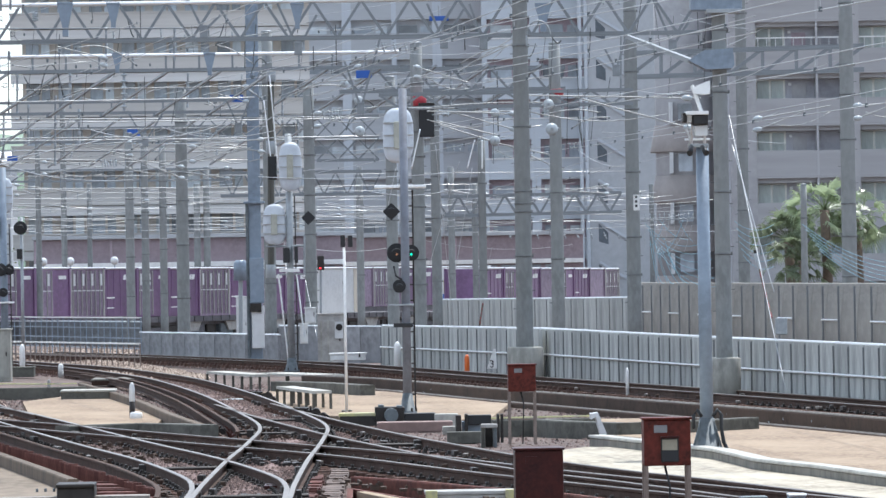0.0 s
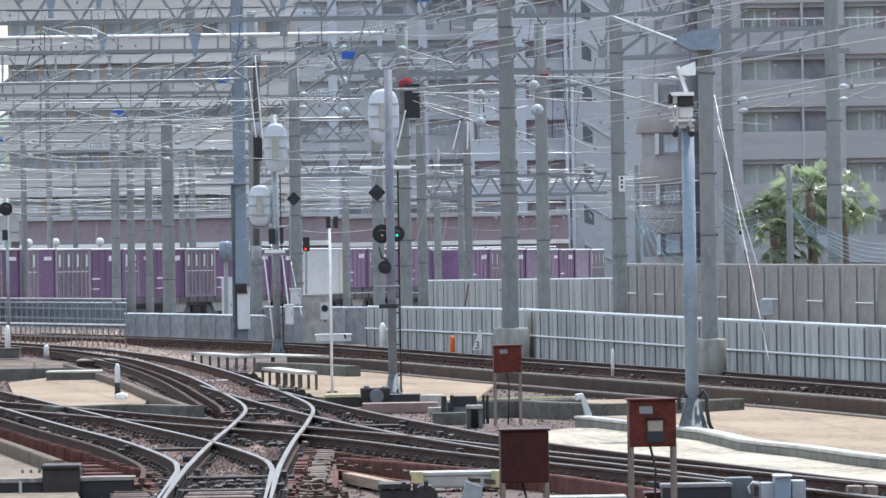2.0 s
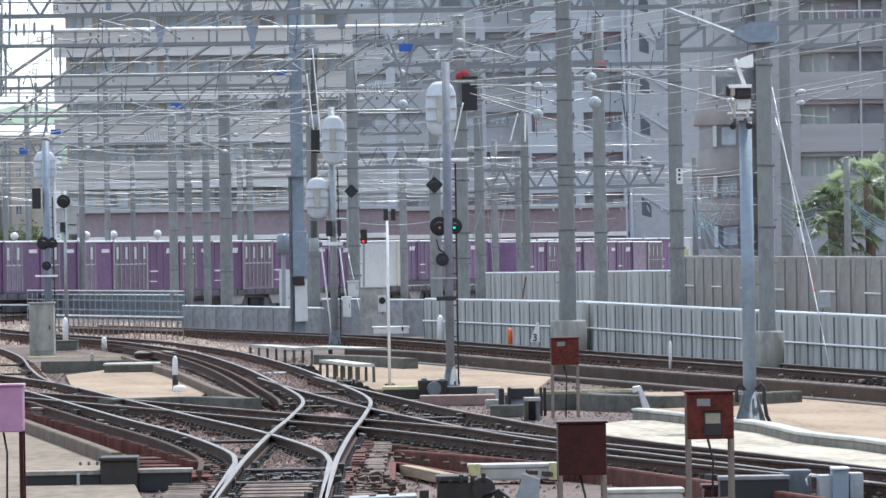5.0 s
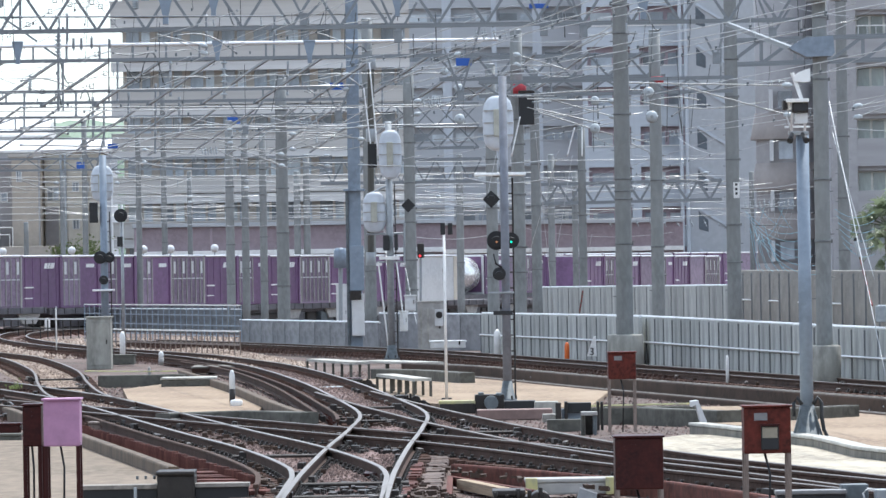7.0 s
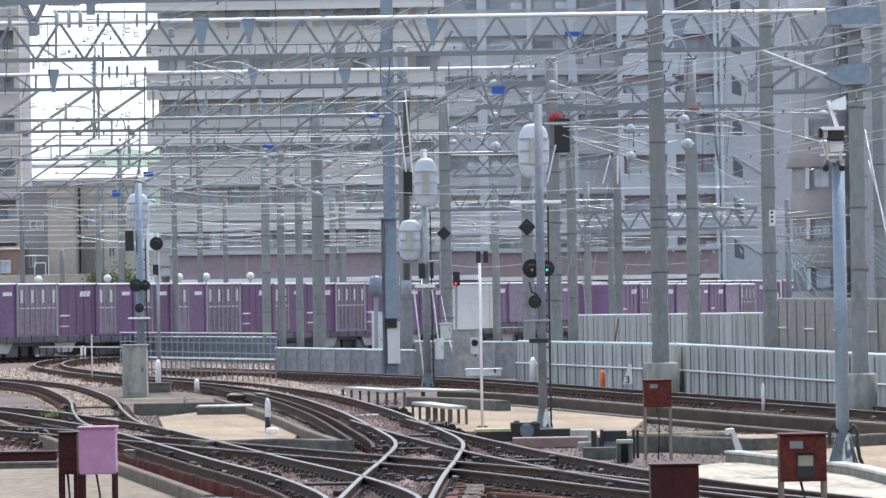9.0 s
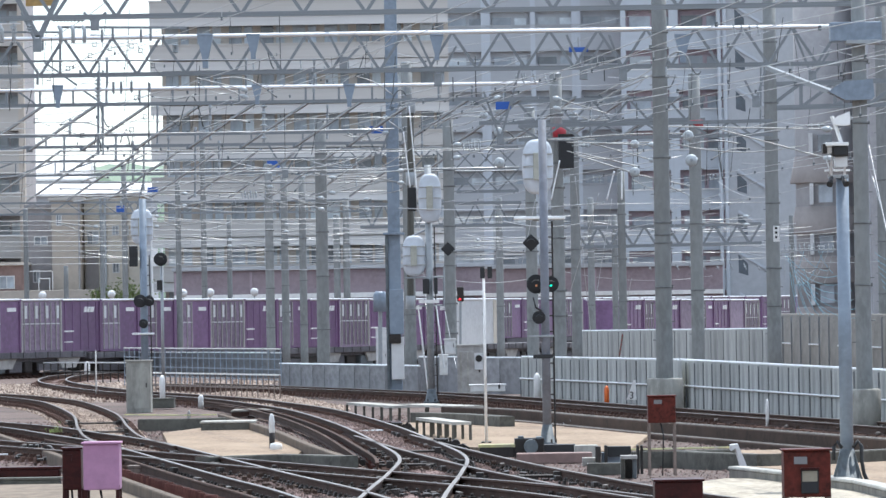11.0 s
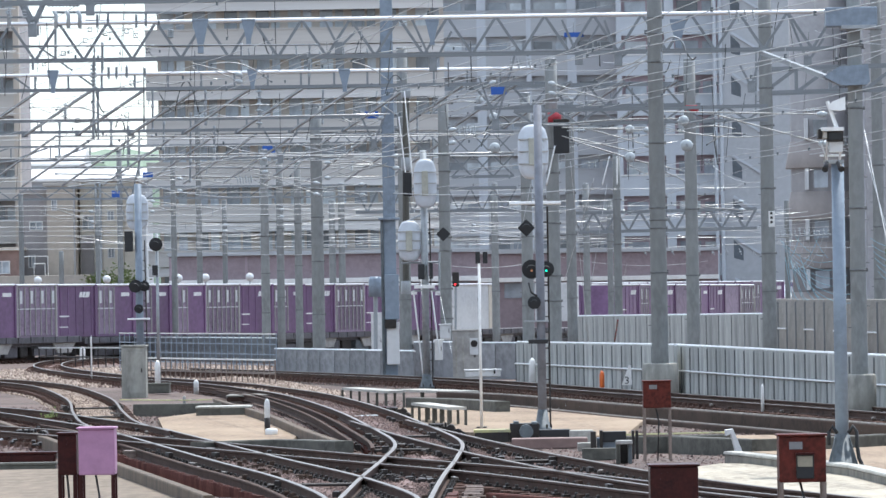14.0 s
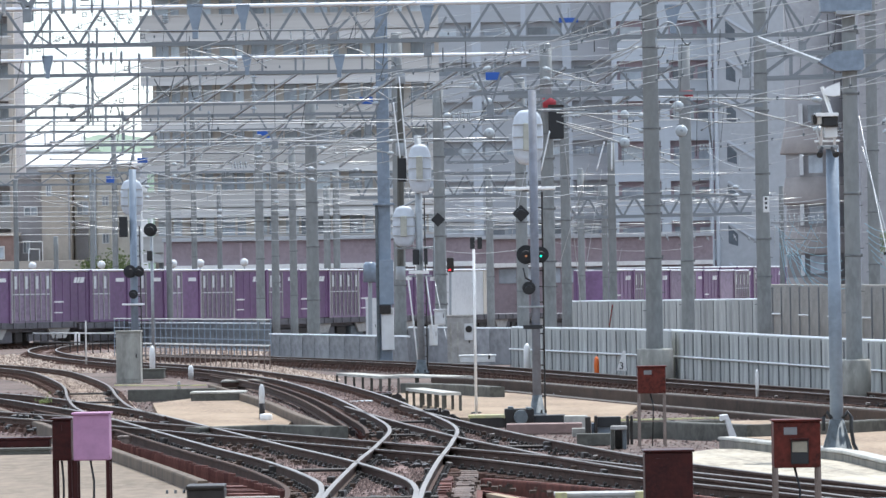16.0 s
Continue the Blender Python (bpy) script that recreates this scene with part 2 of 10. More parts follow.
def stony(name, colors):
    """Loose stones whose tone changes from stone to stone."""
    m = mat(name, colors[0], 0.95, var=0.4, grain=14, stain=2, bump=0.3)
    n, l = m.node_tree.nodes, m.node_tree.links
    geo, mx = n.new("ShaderNodeNewGeometry"), n.new("ShaderNodeMix")
    mx.data_type = "RGBA"
    mx.inputs["A"].default_value, mx.inputs["B"].default_value = (*colors[0], 1), (*colors[1], 1)
    l.new(geo.outputs["Random Per Island"], mx.inputs["Factor"])
    l.new(mx.outputs["Result"], n["Principled BSDF"].inputs["Base Color"])
    return m


leafy(LEAF)
leafy(PALML)
STONES = stony("track_stones", ((0.050, 0.033, 0.029), (0.24, 0.168, 0.148)))
PALESTONES = stony("pale_stones", ((0.15, 0.10, 0.075), (0.64, 0.52, 0.42)))
LENS_G, LENS_R, LENS_Y = glow("green_lens", (0.02, 0.8, 0.45), 1.2), glow("red_lens", (1.0, 0.04, 0.05), 0.8), glow("amber_lens", (0.55, 0.22, 0.10), 0.18)
GLOBE = mat("globe_glass", (0.66, 0.67, 0.67), 0.25, var=0.05)


# ---- building helpers ----
def box_bm(bm, lo, hi, bev=0.0):
    v = [bm.verts.new((x, y, z)) for x in (lo[0], hi[0]) for y in (lo[1], hi[1]) for z in (lo[2], hi[2])]
    fs = [(0, 1, 3, 2), (4, 6, 7, 5), (0, 4, 5, 1), (2, 3, 7, 6), (0, 2, 6, 4), (1, 5, 7, 3)]
    faces = [bm.faces.new([v[i] for i in f]) for f in fs]
    if bev:
        es = list({e for f in faces for e in f.edges})
        bmesh.ops.bevel(bm, geom=es, offset=bev, segments=2, affect="EDGES", profile=0.6)


def ring_bm(bm, rings, close=True, smooth=True):
    """Skins rings of equal length; caps both ends."""
    rows = [[bm.verts.new(p) for p in r] for r in rings]
    k = len(rows[0])
    for a, b in zip(rows, rows[1:]):
        for i in range(k):
            f = bm.faces.new((a[i], a[(i + 1) % k], b[(i + 1) % k], b[i]))
            f.smooth = smooth
    if close:
        bm.faces.new(rows[0][::-1])
        bm.faces.new(rows[-1])


def tube_bm(bm, pts, radii, sides=8):
    pts = [Vector(p) for p in pts]
    if not isinstance(radii, (list, tuple)):
        radii = [radii] * len(pts)
    rings = []
    for i, p in enumerate(pts):
        d = (pts[min(i + 1, len(pts) - 1)] - pts[max(i - 1, 0)]).normalized()
        a = d.cross(Vector((0, 0, 1)) if abs(d.z) < 0.95 else Vector((1, 0, 0))).normalized()
        b = d.cross(a)
        rings.append([p + (a * math.cos(t) + b * math.sin(t)) * radii[i] for t in (2 * math.pi * j / sides for j in range(sides))])
    ring_bm(bm, rings)


def finish(bm, name, material):
    bmesh.ops.recalc_face_normals(bm, faces=bm.faces)
    me = bpy.data.meshes.new(name)
    bm.to_mesh(me)
    bm.free()
    for m in material if isinstance(material, (list, tuple)) else [material]:
        me.materials.append(m)
    return me


UNIT = {}


def unit(kind, material):
    """A shared mesh one metre long: a square bar or a round rod along z, a cube, or a panel bowed outwards."""
    key = (kind, material.name)
    if key not in UNIT:
        bm = bmesh.new()
        if kind == "rod":
            tube_bm(bm, [(0, 0, 0), (0, 0, 1)], 1.0, 10)
        elif kind == "bowed":
            ring_bm(bm, [[(-0.5, 0.5, f), (0.5, 0.5, f), (0.5, -0.5 - 1.1 * math.sin(math.pi * f), f), (-0.5, -0.5 - 1.1 * math.sin(math.pi * f), f)] for f in (i / 8 for i in range(9))], smooth=False)
        else:
            box_bm(bm, (-0.5, -0.5, 0), (0.5, 0.5, 1))
        UNIT[key] = finish(bm, kind, material)
    return UNIT[key]


class Thing:
    """A top-level thing: an Empty at its base; its parts are given in world metres."""

    def __init__(self, name, base, label, category, group="", kind=""):
        self.base = Vector(base)
        self.ob = tagged(new(name), label, category, group, kind)
        self.ob.location = self.base
        self.ob.empty_display_size = 0.3

    def part(self, name, bm, material, label="", parent=None, world=True):
        if world:
            bmesh.ops.translate(bm, verts=bm.verts, vec=-self.base)
        ob = new(name, finish(bm, name, material))
        ob.parent = parent or self.ob
        return tagged(ob, label)

    def rod(self, name, a, b, r, material, parent=None, kind="rod", r2=None, label=""):
        a, b = Vector(a), Vector(b)
        ob = new(name, unit(kind, material))
        q = (b - a).to_track_quat("Z", "Y")
        ob.matrix_basis = Matrix.LocRotScale(a - self.base, q, Vector((r, r2 or r, (b - a).length)))
        ob.parent = parent or self.ob
        return tagged(ob, label)

    def box(self, name, lo, hi, material, bev=0.0, parent=None, label=""):
        bm = bmesh.new()
        box_bm(bm, lo, hi, bev)
        return self.part(name, bm, material, label, parent)

    def tube(self, name, pts, r, material, sides=8, parent=None, label=""):
        bm = bmesh.new()
        tube_bm(bm, pts, r, sides)
        return self.part(name, bm, material, label, parent)

    def block(self, name, lo, hi, material, parent=None, label=""):
        """A plain block on a shared cube."""
        lo, hi = Vector(lo), Vector(hi)
        ob = new(name, unit("cube", material))
        ob.matrix_basis = Matrix.LocRotScale(Vector(((lo.x + hi.x) / 2, (lo.y + hi.y) / 2, lo.z)) - self.base, None, hi - lo)
        ob.parent = parent or self.ob
        return tagged(ob, label)


def smooth_line(pts, step=1.0):
    """Catmull-Rom through the points, sampled about every step metres."""
    pts = [Vector(p) for p in pts]
    ext = [2 * pts[0] - pts[1]] + pts + [2 * pts[-1] - pts[-2]]
    out = []
    for a, b, c, d in zip(ext, ext[1:], ext[2:], ext[3:]):
        k = max(2, int((c - b).length / step))
        for i in range(k):
            t = i / k
            out.append(0.5 * (2 * b + (c - a) * t + (2 * a - 5 * b + 4 * c - d) * t * t + (3 * b - a - 3 * c + d) * t ** 3))
    return out + [pts[-1]]


def sheet(name, outline, z, thick, material, label, category, kind="structure", bev=0.02):
    """A slab with the given outline (x, y) and a softened upper edge."""
    bm = bmesh.new()
    cx = sum(p[0] for p in outline) / len(outline)
    cy = sum(p[1] for p in outline) / len(outline)
    low = [bm.verts.new((x - cx, y - cy, -thick)) for x, y in outline]
    mid = [bm.verts.new((x - cx, y - cy, -bev)) for x, y in outline]
    top = [bm.verts.new(((x - cx) * 0.998, (y - cy) * 0.998, 0)) for x, y in outline]
    k = len(outline)
    for a, b in ((low, mid), (mid, top)):
        for i in range(k):
            bm.faces.new((a[i], a[(i + 1) % k], b[(i + 1) % k], b[i]))
    bm.faces.new(top)
    ob = new(name, finish(bm, name, material))
    ob.location = (cx, cy, z)
    return tagged(ob, label, category, kind=kind)


# ---- ground and tracks ----
bm = bmesh.new()
n = 60
grid = [[bm.verts.new((x, y, -0.30 + 0.03 * noise.noise((x * 0.2, y * 0.2, 0)))) for x in np.linspace(-1, 1, n) ** 3 * 1500] for y in np.concatenate((np.linspace(-30, 320, 70), np.linspace(330, 3500, 16)))]
for a, b in zip(grid, grid[1:]):
    for i in range(n - 1):
        bm.faces.new((a[i], a[i + 1], b[i + 1], b[i]))
ground = tagged(new("ground", finish(bm, "ground", BALLAST)), "brown ballast and dirt ground of the yard", "ground", kind="structure")

RAIL = [(-0.065, 0), (-0.065, 0.012), (-0.012, 0.03), (-0.01, 0.115), (-0.034, 0.13), (-0.034, 0.158), (-0.027, 0.165),
        (0.027, 0.165), (0.034, 0.158), (0.034, 0.13), (0.01, 0.115), (0.012, 0.03), (0.065, 0.012), (0.065, 0)]
GAUGE = 1.067


def rail_mesh(line, side, z0):
    rings = []
    for i, p in enumerate(line):
        d = (line[min(i + 1, len(line) - 1)] - line[max(i - 1, 0)]).normalized()
        s = Vector((d.y, -d.x))
        rings.append([(p.x + s.x * (side + u), p.y + s.y * (side + u), z0 + h) for u, h in RAIL])
    bm = bmesh.new()
    ring_bm(bm, rings, smooth=False)
    for f in bm.faces:
        f.material_index = 1 if min(v.co.z for v in f.verts) > z0 + 0.155 else 0
    return bm


bm = bmesh.new()
box_bm(bm, (-0.88, -0.11, -0.17), (0.88, 0.11, 0.0), 0.012)
SLEEPER_MESH = finish(bm, "sleeper", SLEEPER)
bm = bmesh.new()
for s in (-1, 1):
    box_bm(bm, (s * 0.10 - 0.05, -0.07, 0), (s * 0.10 + 0.05, 0.07, 0.03), 0.006)
    tube_bm(bm, [(s * 0.1, 0, 0.02), (s * 0.1, 0, 0.075)], 0.025, 6)
CLIP_MESH = finish(bm, "fastening", DARK)


def stone_mesh(ctr, rng, small, large, m):
    """Rough eight-sided stones round the given centres."""
    count = len(ctr)
    r = rng.uniform(small, large, count)
    six = np.array([(1, 0, 0), (-1, 0, 0), (0, 1, 0), (0, -1, 0), (0, 0, 1), (0, 0, -1)], float)
    verts = (ctr[:, None] + six[None] * r[:, None, None] * rng.uniform(0.6, 1.3, (count, 6, 1))).reshape(-1, 3)
    tri = np.array([(0, 2, 4), (2, 1, 4), (1, 3, 4), (3, 0, 4), (2, 0, 5), (1, 2, 5), (3, 1, 5), (0, 3, 5)])
    faces = (tri[None] + 6 * np.arange(count)[:, None, None]).reshape(-1, 3)
    me = bpy.data.meshes.new("stones")
    me.from_pydata(verts.tolist(), [], faces.tolist())
    me.materials.append(m)
    return me


BLOCK_MESHES = []
for m, (w, l, h) in ((None, (0.04, 0.14, 0.08)), (1, (0.04, 0.07, 0.06)), (2, (0.035, 0.22, 0.05))):
    bm = bmesh.new()
    box_bm(bm, (-w, -l, 0), (w, l, h), 0.012)
    BLOCK_MESHES.append(finish(bm, "rail_block", (DARK, RUSTBM, RAILTOP)[m or 0]))


def track(label, pts, z=-0.165, near=(0, 0), step=0.62, sleepers=True, head_m=None, bed_m=None, stone_m=None):
    line = smooth_line(pts)
    t = Thing("track", (line[0].x, line[0].y, z), label, "railway track", "tracks of the yard", "structure")
    for side in (-1, 1):
        t.part("rail", rail_mesh(line, side * (GAUGE / 2 + 0.034), z), [RAILSIDE, head_m or RAILTOP], "dark rusty rail with a polished head")
    bm = bmesh.new()
    strip = []
    for i, p in enumerate(line):
        d = (line[min(i + 1, len(line) - 1)] - line[max(i - 1, 0)]).normalized()
        q = Vector((d.y, -d.x))
        strip.append([bm.verts.new((p.x + q.x * u, p.y + q.y * u, z + h + 0.015 * max(0.0, 0.9 - abs(u)) * noise.noise((p.x * 0.7 + u * 2, p.y * 0.35, u)))) for u, h in ((-1.06, -0.3), (-0.9, -0.11), (-0.72, -0.06), (-0.47, -0.02), (-0.3, -0.01), (0.0, 0.0), (0.3, -0.01), (0.47, -0.02), (0.72, -0.06), (0.9, -0.11), (1.06, -0.3))])
    for a, b in zip(strip, strip[1:]):
        for i in range(10):
            bm.faces.new((a[i], a[i + 1], b[i + 1], b[i])).smooth = True
    bed = t.part("ballast_bed", bm, bed_m or DUST, "dusty brown ballast between the rails")
    rng = np.random.default_rng(len(line))
    picks = [i for i in range(len(line) - 1) if 50 < line[i].y < 240]
    if picks:
        count = min(16000, 130 * len(picks))
        ii, ff = rng.choice(picks, count), rng.random(count)
        p0, p1 = np.array([line[i] for i in ii]), np.array([line[i + 1] for i in ii])
        d = p1 - p0
        d /= np.linalg.norm(d, axis=1)[:, None]
        u = rng.uniform(-1.0, 1.0, count)
        u = np.where(np.abs(np.abs(u) - GAUGE / 2) < 0.1, u * 0.6, u)
        hz = z - 0.005 - 0.12 * np.clip((np.abs(u) - 0.6) / 0.4, 0, 1)
        ctr = np.stack([p0[:, 0] + (p1 - p0)[:, 0] * ff + d[:, 1] * u - t.base.x, p0[:, 1] + (p1 - p0)[:, 1] * ff - d[:, 0] * u - t.base.y, hz - t.base.z], 1)
        ob = new("loose_stones", stone_mesh(ctr, rng, 0.014, 0.036, stone_m or STONES))
        ob.parent = t.ob
        tagged(ob, "loose brown ballast stones", kind="stuff")
    walked, last = 0.0, line[0]
    rest = bmesh.new()
    for a, b in zip(line, line[1:]):
        d = (b - a).normalized()
        turn = math.atan2(d.y, d.x) - math.pi / 2
        seg = (b - a).length
        while sleepers and walked <= seg:
            c = a + d * walked
            walked += step
            if near[0] < c.y < near[1]:
                ob = new("sleeper", SLEEPER_MESH)
                ob.matrix_basis = pose(c.x - t.base.x, c.y - t.base.y, -0.002 + random.uniform(-0.008, 0.004), 0, 0, math.degrees(turn) + random.uniform(-1, 1))
                ob.parent = t.ob
                for side in (-1, 1) if c.y < 118 else ():
                    k = new("fastening", CLIP_MESH)
                    s = Vector((d.y, -d.x)) * side * (GAUGE / 2 + 0.034)
                    k.matrix_basis = pose(c.x + s.x - t.base.x, c.y + s.y - t.base.y, 0.0, 0, 0, math.degrees(turn))
                    k.parent = t.ob
            else:
                m = pose(c.x, c.y, z, 0, 0, math.degrees(turn))
                one = bmesh.new()
                v0 = len(rest.verts)
                for lo, hi in (((-0.88, -0.11, -0.17), (0.88, 0.11, 0)), ((-0.70, -0.06, 0), (-0.43, 0.06, 0.06)), ((0.43, -0.06, 0), (0.70, 0.06, 0.06))):
                    box_bm(rest, lo, hi)
                one.free()
                rest.verts.ensure_lookup_table()
                for v in rest.verts[v0:]:
                    v.co = m @ v.co
        walked -= seg
    blocks = 0
    run = 0.0
    for a, b in zip(line, line[1:]):
        run += (b - a).length
        if run > 0.9 and near[0] < a.y < near[1] and blocks < 130:
            run = random.uniform(-0.8, 0.6)
            d = (b - a).normalized()
            turn = math.degrees(math.atan2(d.y, d.x)) - 90
            for side in (-1, 1):
                if random.random() < 0.7:
                    u = side * (GAUGE / 2 + 0.034) + random.choice((-0.13, 0.13, 0.17))
                    ob = new("rail_block", BLOCK_MESHES[random.randrange(3)])
                    ob.matrix_basis = pose(a.x + d.y * u - t.base.x, a.y - d.x * u - t.base.y, random.uniform(-0.01, 0.05), 0, 0, turn + random.uniform(-12, 12))
                    ob.parent = t.ob
                    blocks += 1
    if len(rest.verts):
        ob = t.part("sleepers", rest, SLEEPER, "dark wooden sleepers with fastenings")
        ob["kind"] = "stuff"
    else:
        rest.free()
    return line


LINE_C = track("curving rusty track through the crossing", [(-14.977, 268.52), (-16.926, 263.033), (-16.555, 244.56), (-14.669, 224.55), (-11.205, 200.724), (-8.965, 189.683), (-6.733, 178.347), (-5.417, 169.02), (-3.689, 154.446), (-2.011, 132.626), (-0.828, 111.768), (-0.388, 101.404), (-0.471, 92.087), (-0.672, 82.797), (-0.82, 73.709), (-0.871, 68.669), (-0.954, 56.719), (-1, 44.968), (-0.968, 38.334)], near=(50, 130), head_m=RAILBRIGHT)
LINE_A = track("rusty track sweeping into the turnout", [(-15.531, 157.299), (-10.446, 139.36), (-8.074, 127.035), (-6.571, 118.622), (-5.471, 110.492), (-3.243, 93.14), (-1.941, 83.503), (-1.138, 75.802), (-0.945, 71.934), (-0.932, 68.336), (-0.966, 56.477), (-0.991, 44.966), (-0.953, 38.33)], near=(50, 120), head_m=RAILBRIGHT)
track("turnout branch beside a pale concrete slab", [(-16.09, 199.657), (-14.503, 193.678), (-12.917, 185.459), (-11.522, 175.73), (-9.364, 153.925), (-8.023, 135.19), (-7.032, 122.753), (-5.928, 113.633)], near=(120, 150), bed_m=SAND, stone_m=PALESTONES)
track("rusty diverging track beyond the crossing", [(-1.464, 120.542), (-0.42, 107.753), (0.698, 95.788), (1.488, 88.67), (2.277, 82.208), (3.292, 75.761), (4.136, 71.667), (4.855, 67.826), (5.951, 61.93), (7.909, 51.662)], near=(56, 110))
track("straight rusty track across the diamond", [(-12.082, 128.492), (-8.874, 118.305), (-5.481, 106.97), (-3.717, 100.525), (-1.161, 91.218), (0.885, 83.804), (2.533, 75.93), (3.767, 70.641), (5.503, 63.553), (8.121, 53.04)], near=(56, 105))
track("main track beside the grey barrier wall", [(-10.102, 218.259), (-5.955, 202.915), (-1.517, 184.537), (1.038, 171.678), (4.437, 148.795), (6.807, 133.648), (9.173, 118.557), (10.664, 108.282), (13.116, 91.127)], z=-0.13, near=(100, 135), bed_m=DARKBED)

# guard rails beside the curving rails
def guard_rail(line, side, y0, y1, label):
    picked = [q for q in line if y0 < q.y < y1]
    t = Thing("guard_rail", (picked[0].x, picked[0].y, -0.2), label, "guard rail", "guard rails", "structure")
    t.part("rail", rail_mesh(picked, side, -0.22), [RAILSIDE, RAILSIDE])
    for q, r in list(zip(picked, picked[1:]))[::2]:
        d = (r - q).normalized()
        c = q + Vector((d.y, -d.x)) * (side - 0.1)
        t.block("chair", (c.x - 0.07, c.y - 0.10, -0.24), (c.x + 0.07, c.y + 0.10, -0.13), DARK)


guard_rail(LINE_C, 0.95, 100, 178, "dark rusty guard rail inside the curving track")
guard_rail(LINE_C, 1.25, 104, 170, "second dark rusty guard rail inside the curving track")
guard_rail(LINE_A, 0.98, 70, 125, "dark rusty guard rail beside the sweeping track")

# paved strips between the tracks
SLABS = [
    ("tan concrete slab round the signal mast", [(-2.357, 125.181), (-2.525, 141.566), (0.322, 147.951), (4.376, 130.366), (3.379, 113.737), (1.492, 110.507), (0.468, 116.818)], SAND),
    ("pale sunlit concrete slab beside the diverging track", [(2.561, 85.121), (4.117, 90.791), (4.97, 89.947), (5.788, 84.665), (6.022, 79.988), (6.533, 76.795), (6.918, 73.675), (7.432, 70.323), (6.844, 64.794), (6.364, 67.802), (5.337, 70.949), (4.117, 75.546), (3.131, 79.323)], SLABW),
    ("tan concrete slab along the main track", [(4.633, 101.06), (4.463, 111.103), (7.306, 110.893), (9.696, 97.776), (9.238, 80.157), (7.239, 78.355), (6.363, 85.59), (5.887, 94.941)], SAND),
    ("tan concrete slab inside the curve", [(-5.691, 118.824), (-6.752, 137.034), (-5.652, 145.737), (-3.908, 133.446), (-3.02, 118.372), (-2.999, 109.268), (-4.131, 111.74)], SAND),
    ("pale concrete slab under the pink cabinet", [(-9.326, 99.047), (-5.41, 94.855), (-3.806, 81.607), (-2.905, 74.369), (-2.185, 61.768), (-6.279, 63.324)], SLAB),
]
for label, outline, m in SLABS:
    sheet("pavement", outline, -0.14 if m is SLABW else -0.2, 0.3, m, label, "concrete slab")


def kerb(pts, w, h, z, m, label, name="kerb"):
    line = smooth_line(pts, 3.0)
    bm = bmesh.new()
    rings = []
    for i, p in enumerate(line):
        d = (line[min(i + 1, len(line) - 1)] - line[max(i - 1, 0)]).normalized()
        s = Vector((d.y, -d.x)) * w / 2
        c = 0.02
        rings.append([(p.x + s.x * u, p.y + s.y * u, z + v) for u, v in ((-1, 0), (-1, h - c), (-1 + c / w, h), (1 - c / w, h), (1, h - c), (1, 0))])
    ring_bm(bm, rings, smooth=False)
    base = Vector((line[0].x, line[0].y, z))
    bmesh.ops.translate(bm, verts=bm.verts, vec=-base)
    ob = new(name, finish(bm, name, m))
    ob.location = base
    return tagged(ob, label, name.replace("_", " "), kind="structure")


EDGE = [(4.351, 92.047), (4.904, 88.761), (5.71, 83.515), (5.938, 78.873), (6.46, 75.928), (6.838, 72.817), (7.449, 69.231)]
kerb(EDGE, 0.22, 0.25, -0.28, KERBM, "grey stained concrete kerb beside the slab")
# a paler strip puts the sunlit top of the kerb into the colour
kerb(EDGE, 0.26, 0.04, -0.03, PALETOP, "pale concrete kerb top with sunlight put into its colour", "coping")
kerb([(3.05, 103.05), (3.9, 103.25), (4.896, 103.472)], 0.3, 0.3, -0.3, MOSSY, "mossy dark concrete kerb with a yellow line")
kerb([(3.05, 103.85), (3.9, 104.1), (4.888, 104.343)], 0.09, 0.03, 0.0, YELLOW, "worn yellow safety line on a kerb", "yellow_line")
kerb([(-7.648, 144.169), (-6.68, 144.04), (-5.675, 144.65)], 0.4, 0.3, -0.3, MOSSY, "low mossy concrete kerb")
kerb([(-8.334, 150.391), (-6.871, 148.17), (-5.951, 148.104)], 0.1, 0.03, 0.0, YELLOW, "worn yellow safety line on a kerb", "yellow_line")
kerb([(-4.446, 104.17), (-3.09, 105.307), (-1.849, 103.208)], 0.35, 0.3, -0.3, MOSSY, "dark concrete kerb inside the curve")
kerb([(-0.924, 144.876), (0.176, 142.223), (1.216, 137.437)], 0.35, 0.34, -0.3, MOSSY, "dark low concrete edge by the main track")
kerb([(3.418, 104.973), (5.138, 99.586), (7.499, 102.018)], 0.3, 0.30, -0.3, MOSSY, "dark concrete edge before the main track")
BEAM = kerb([(-0.244, 152.729), (1.569, 145.705), (4.094, 129.204), (5.995, 117.806), (9.504, 96.55), (11.489, 79.863)], 0.22, 0.34, -0.3, RUSTBM, "long dark steel edge beam with bolts along the main track", "edge_beam")
BEAM_LINE = [(-0.244, 152.729), (1.569, 145.705), (4.094, 129.204), (5.995, 117.806), (9.504, 96.55), (11.489, 79.863)]
# thin strips, paler than the beam, along the upper edges
kerb([(x - 0.04, y - 0.05) for x, y in BEAM_LINE], 0.07, 0.03, 0.042, DULLTOP, "thin pale lip along the edge beam", "lip")
kerb([(x - 0.30, y - 0.9) for x, y in BEAM_LINE], 0.12, 0.12, -0.3, RUSTBM, "low rusty strip before the edge beam", "edge_strip")
kerb([(x - 0.28, y - 0.85) for x, y in BEAM_LINE], 0.05, 0.02, -0.178, DULLTOP, "thin pale lip along the low strip", "lip")
bm = bmesh.new()
tube_bm(bm, [(0, 0, 0), (0, -0.035, 0)], 0.028, 8)
BOLT_MESH = finish(bm, "bolt", CERAMIC)
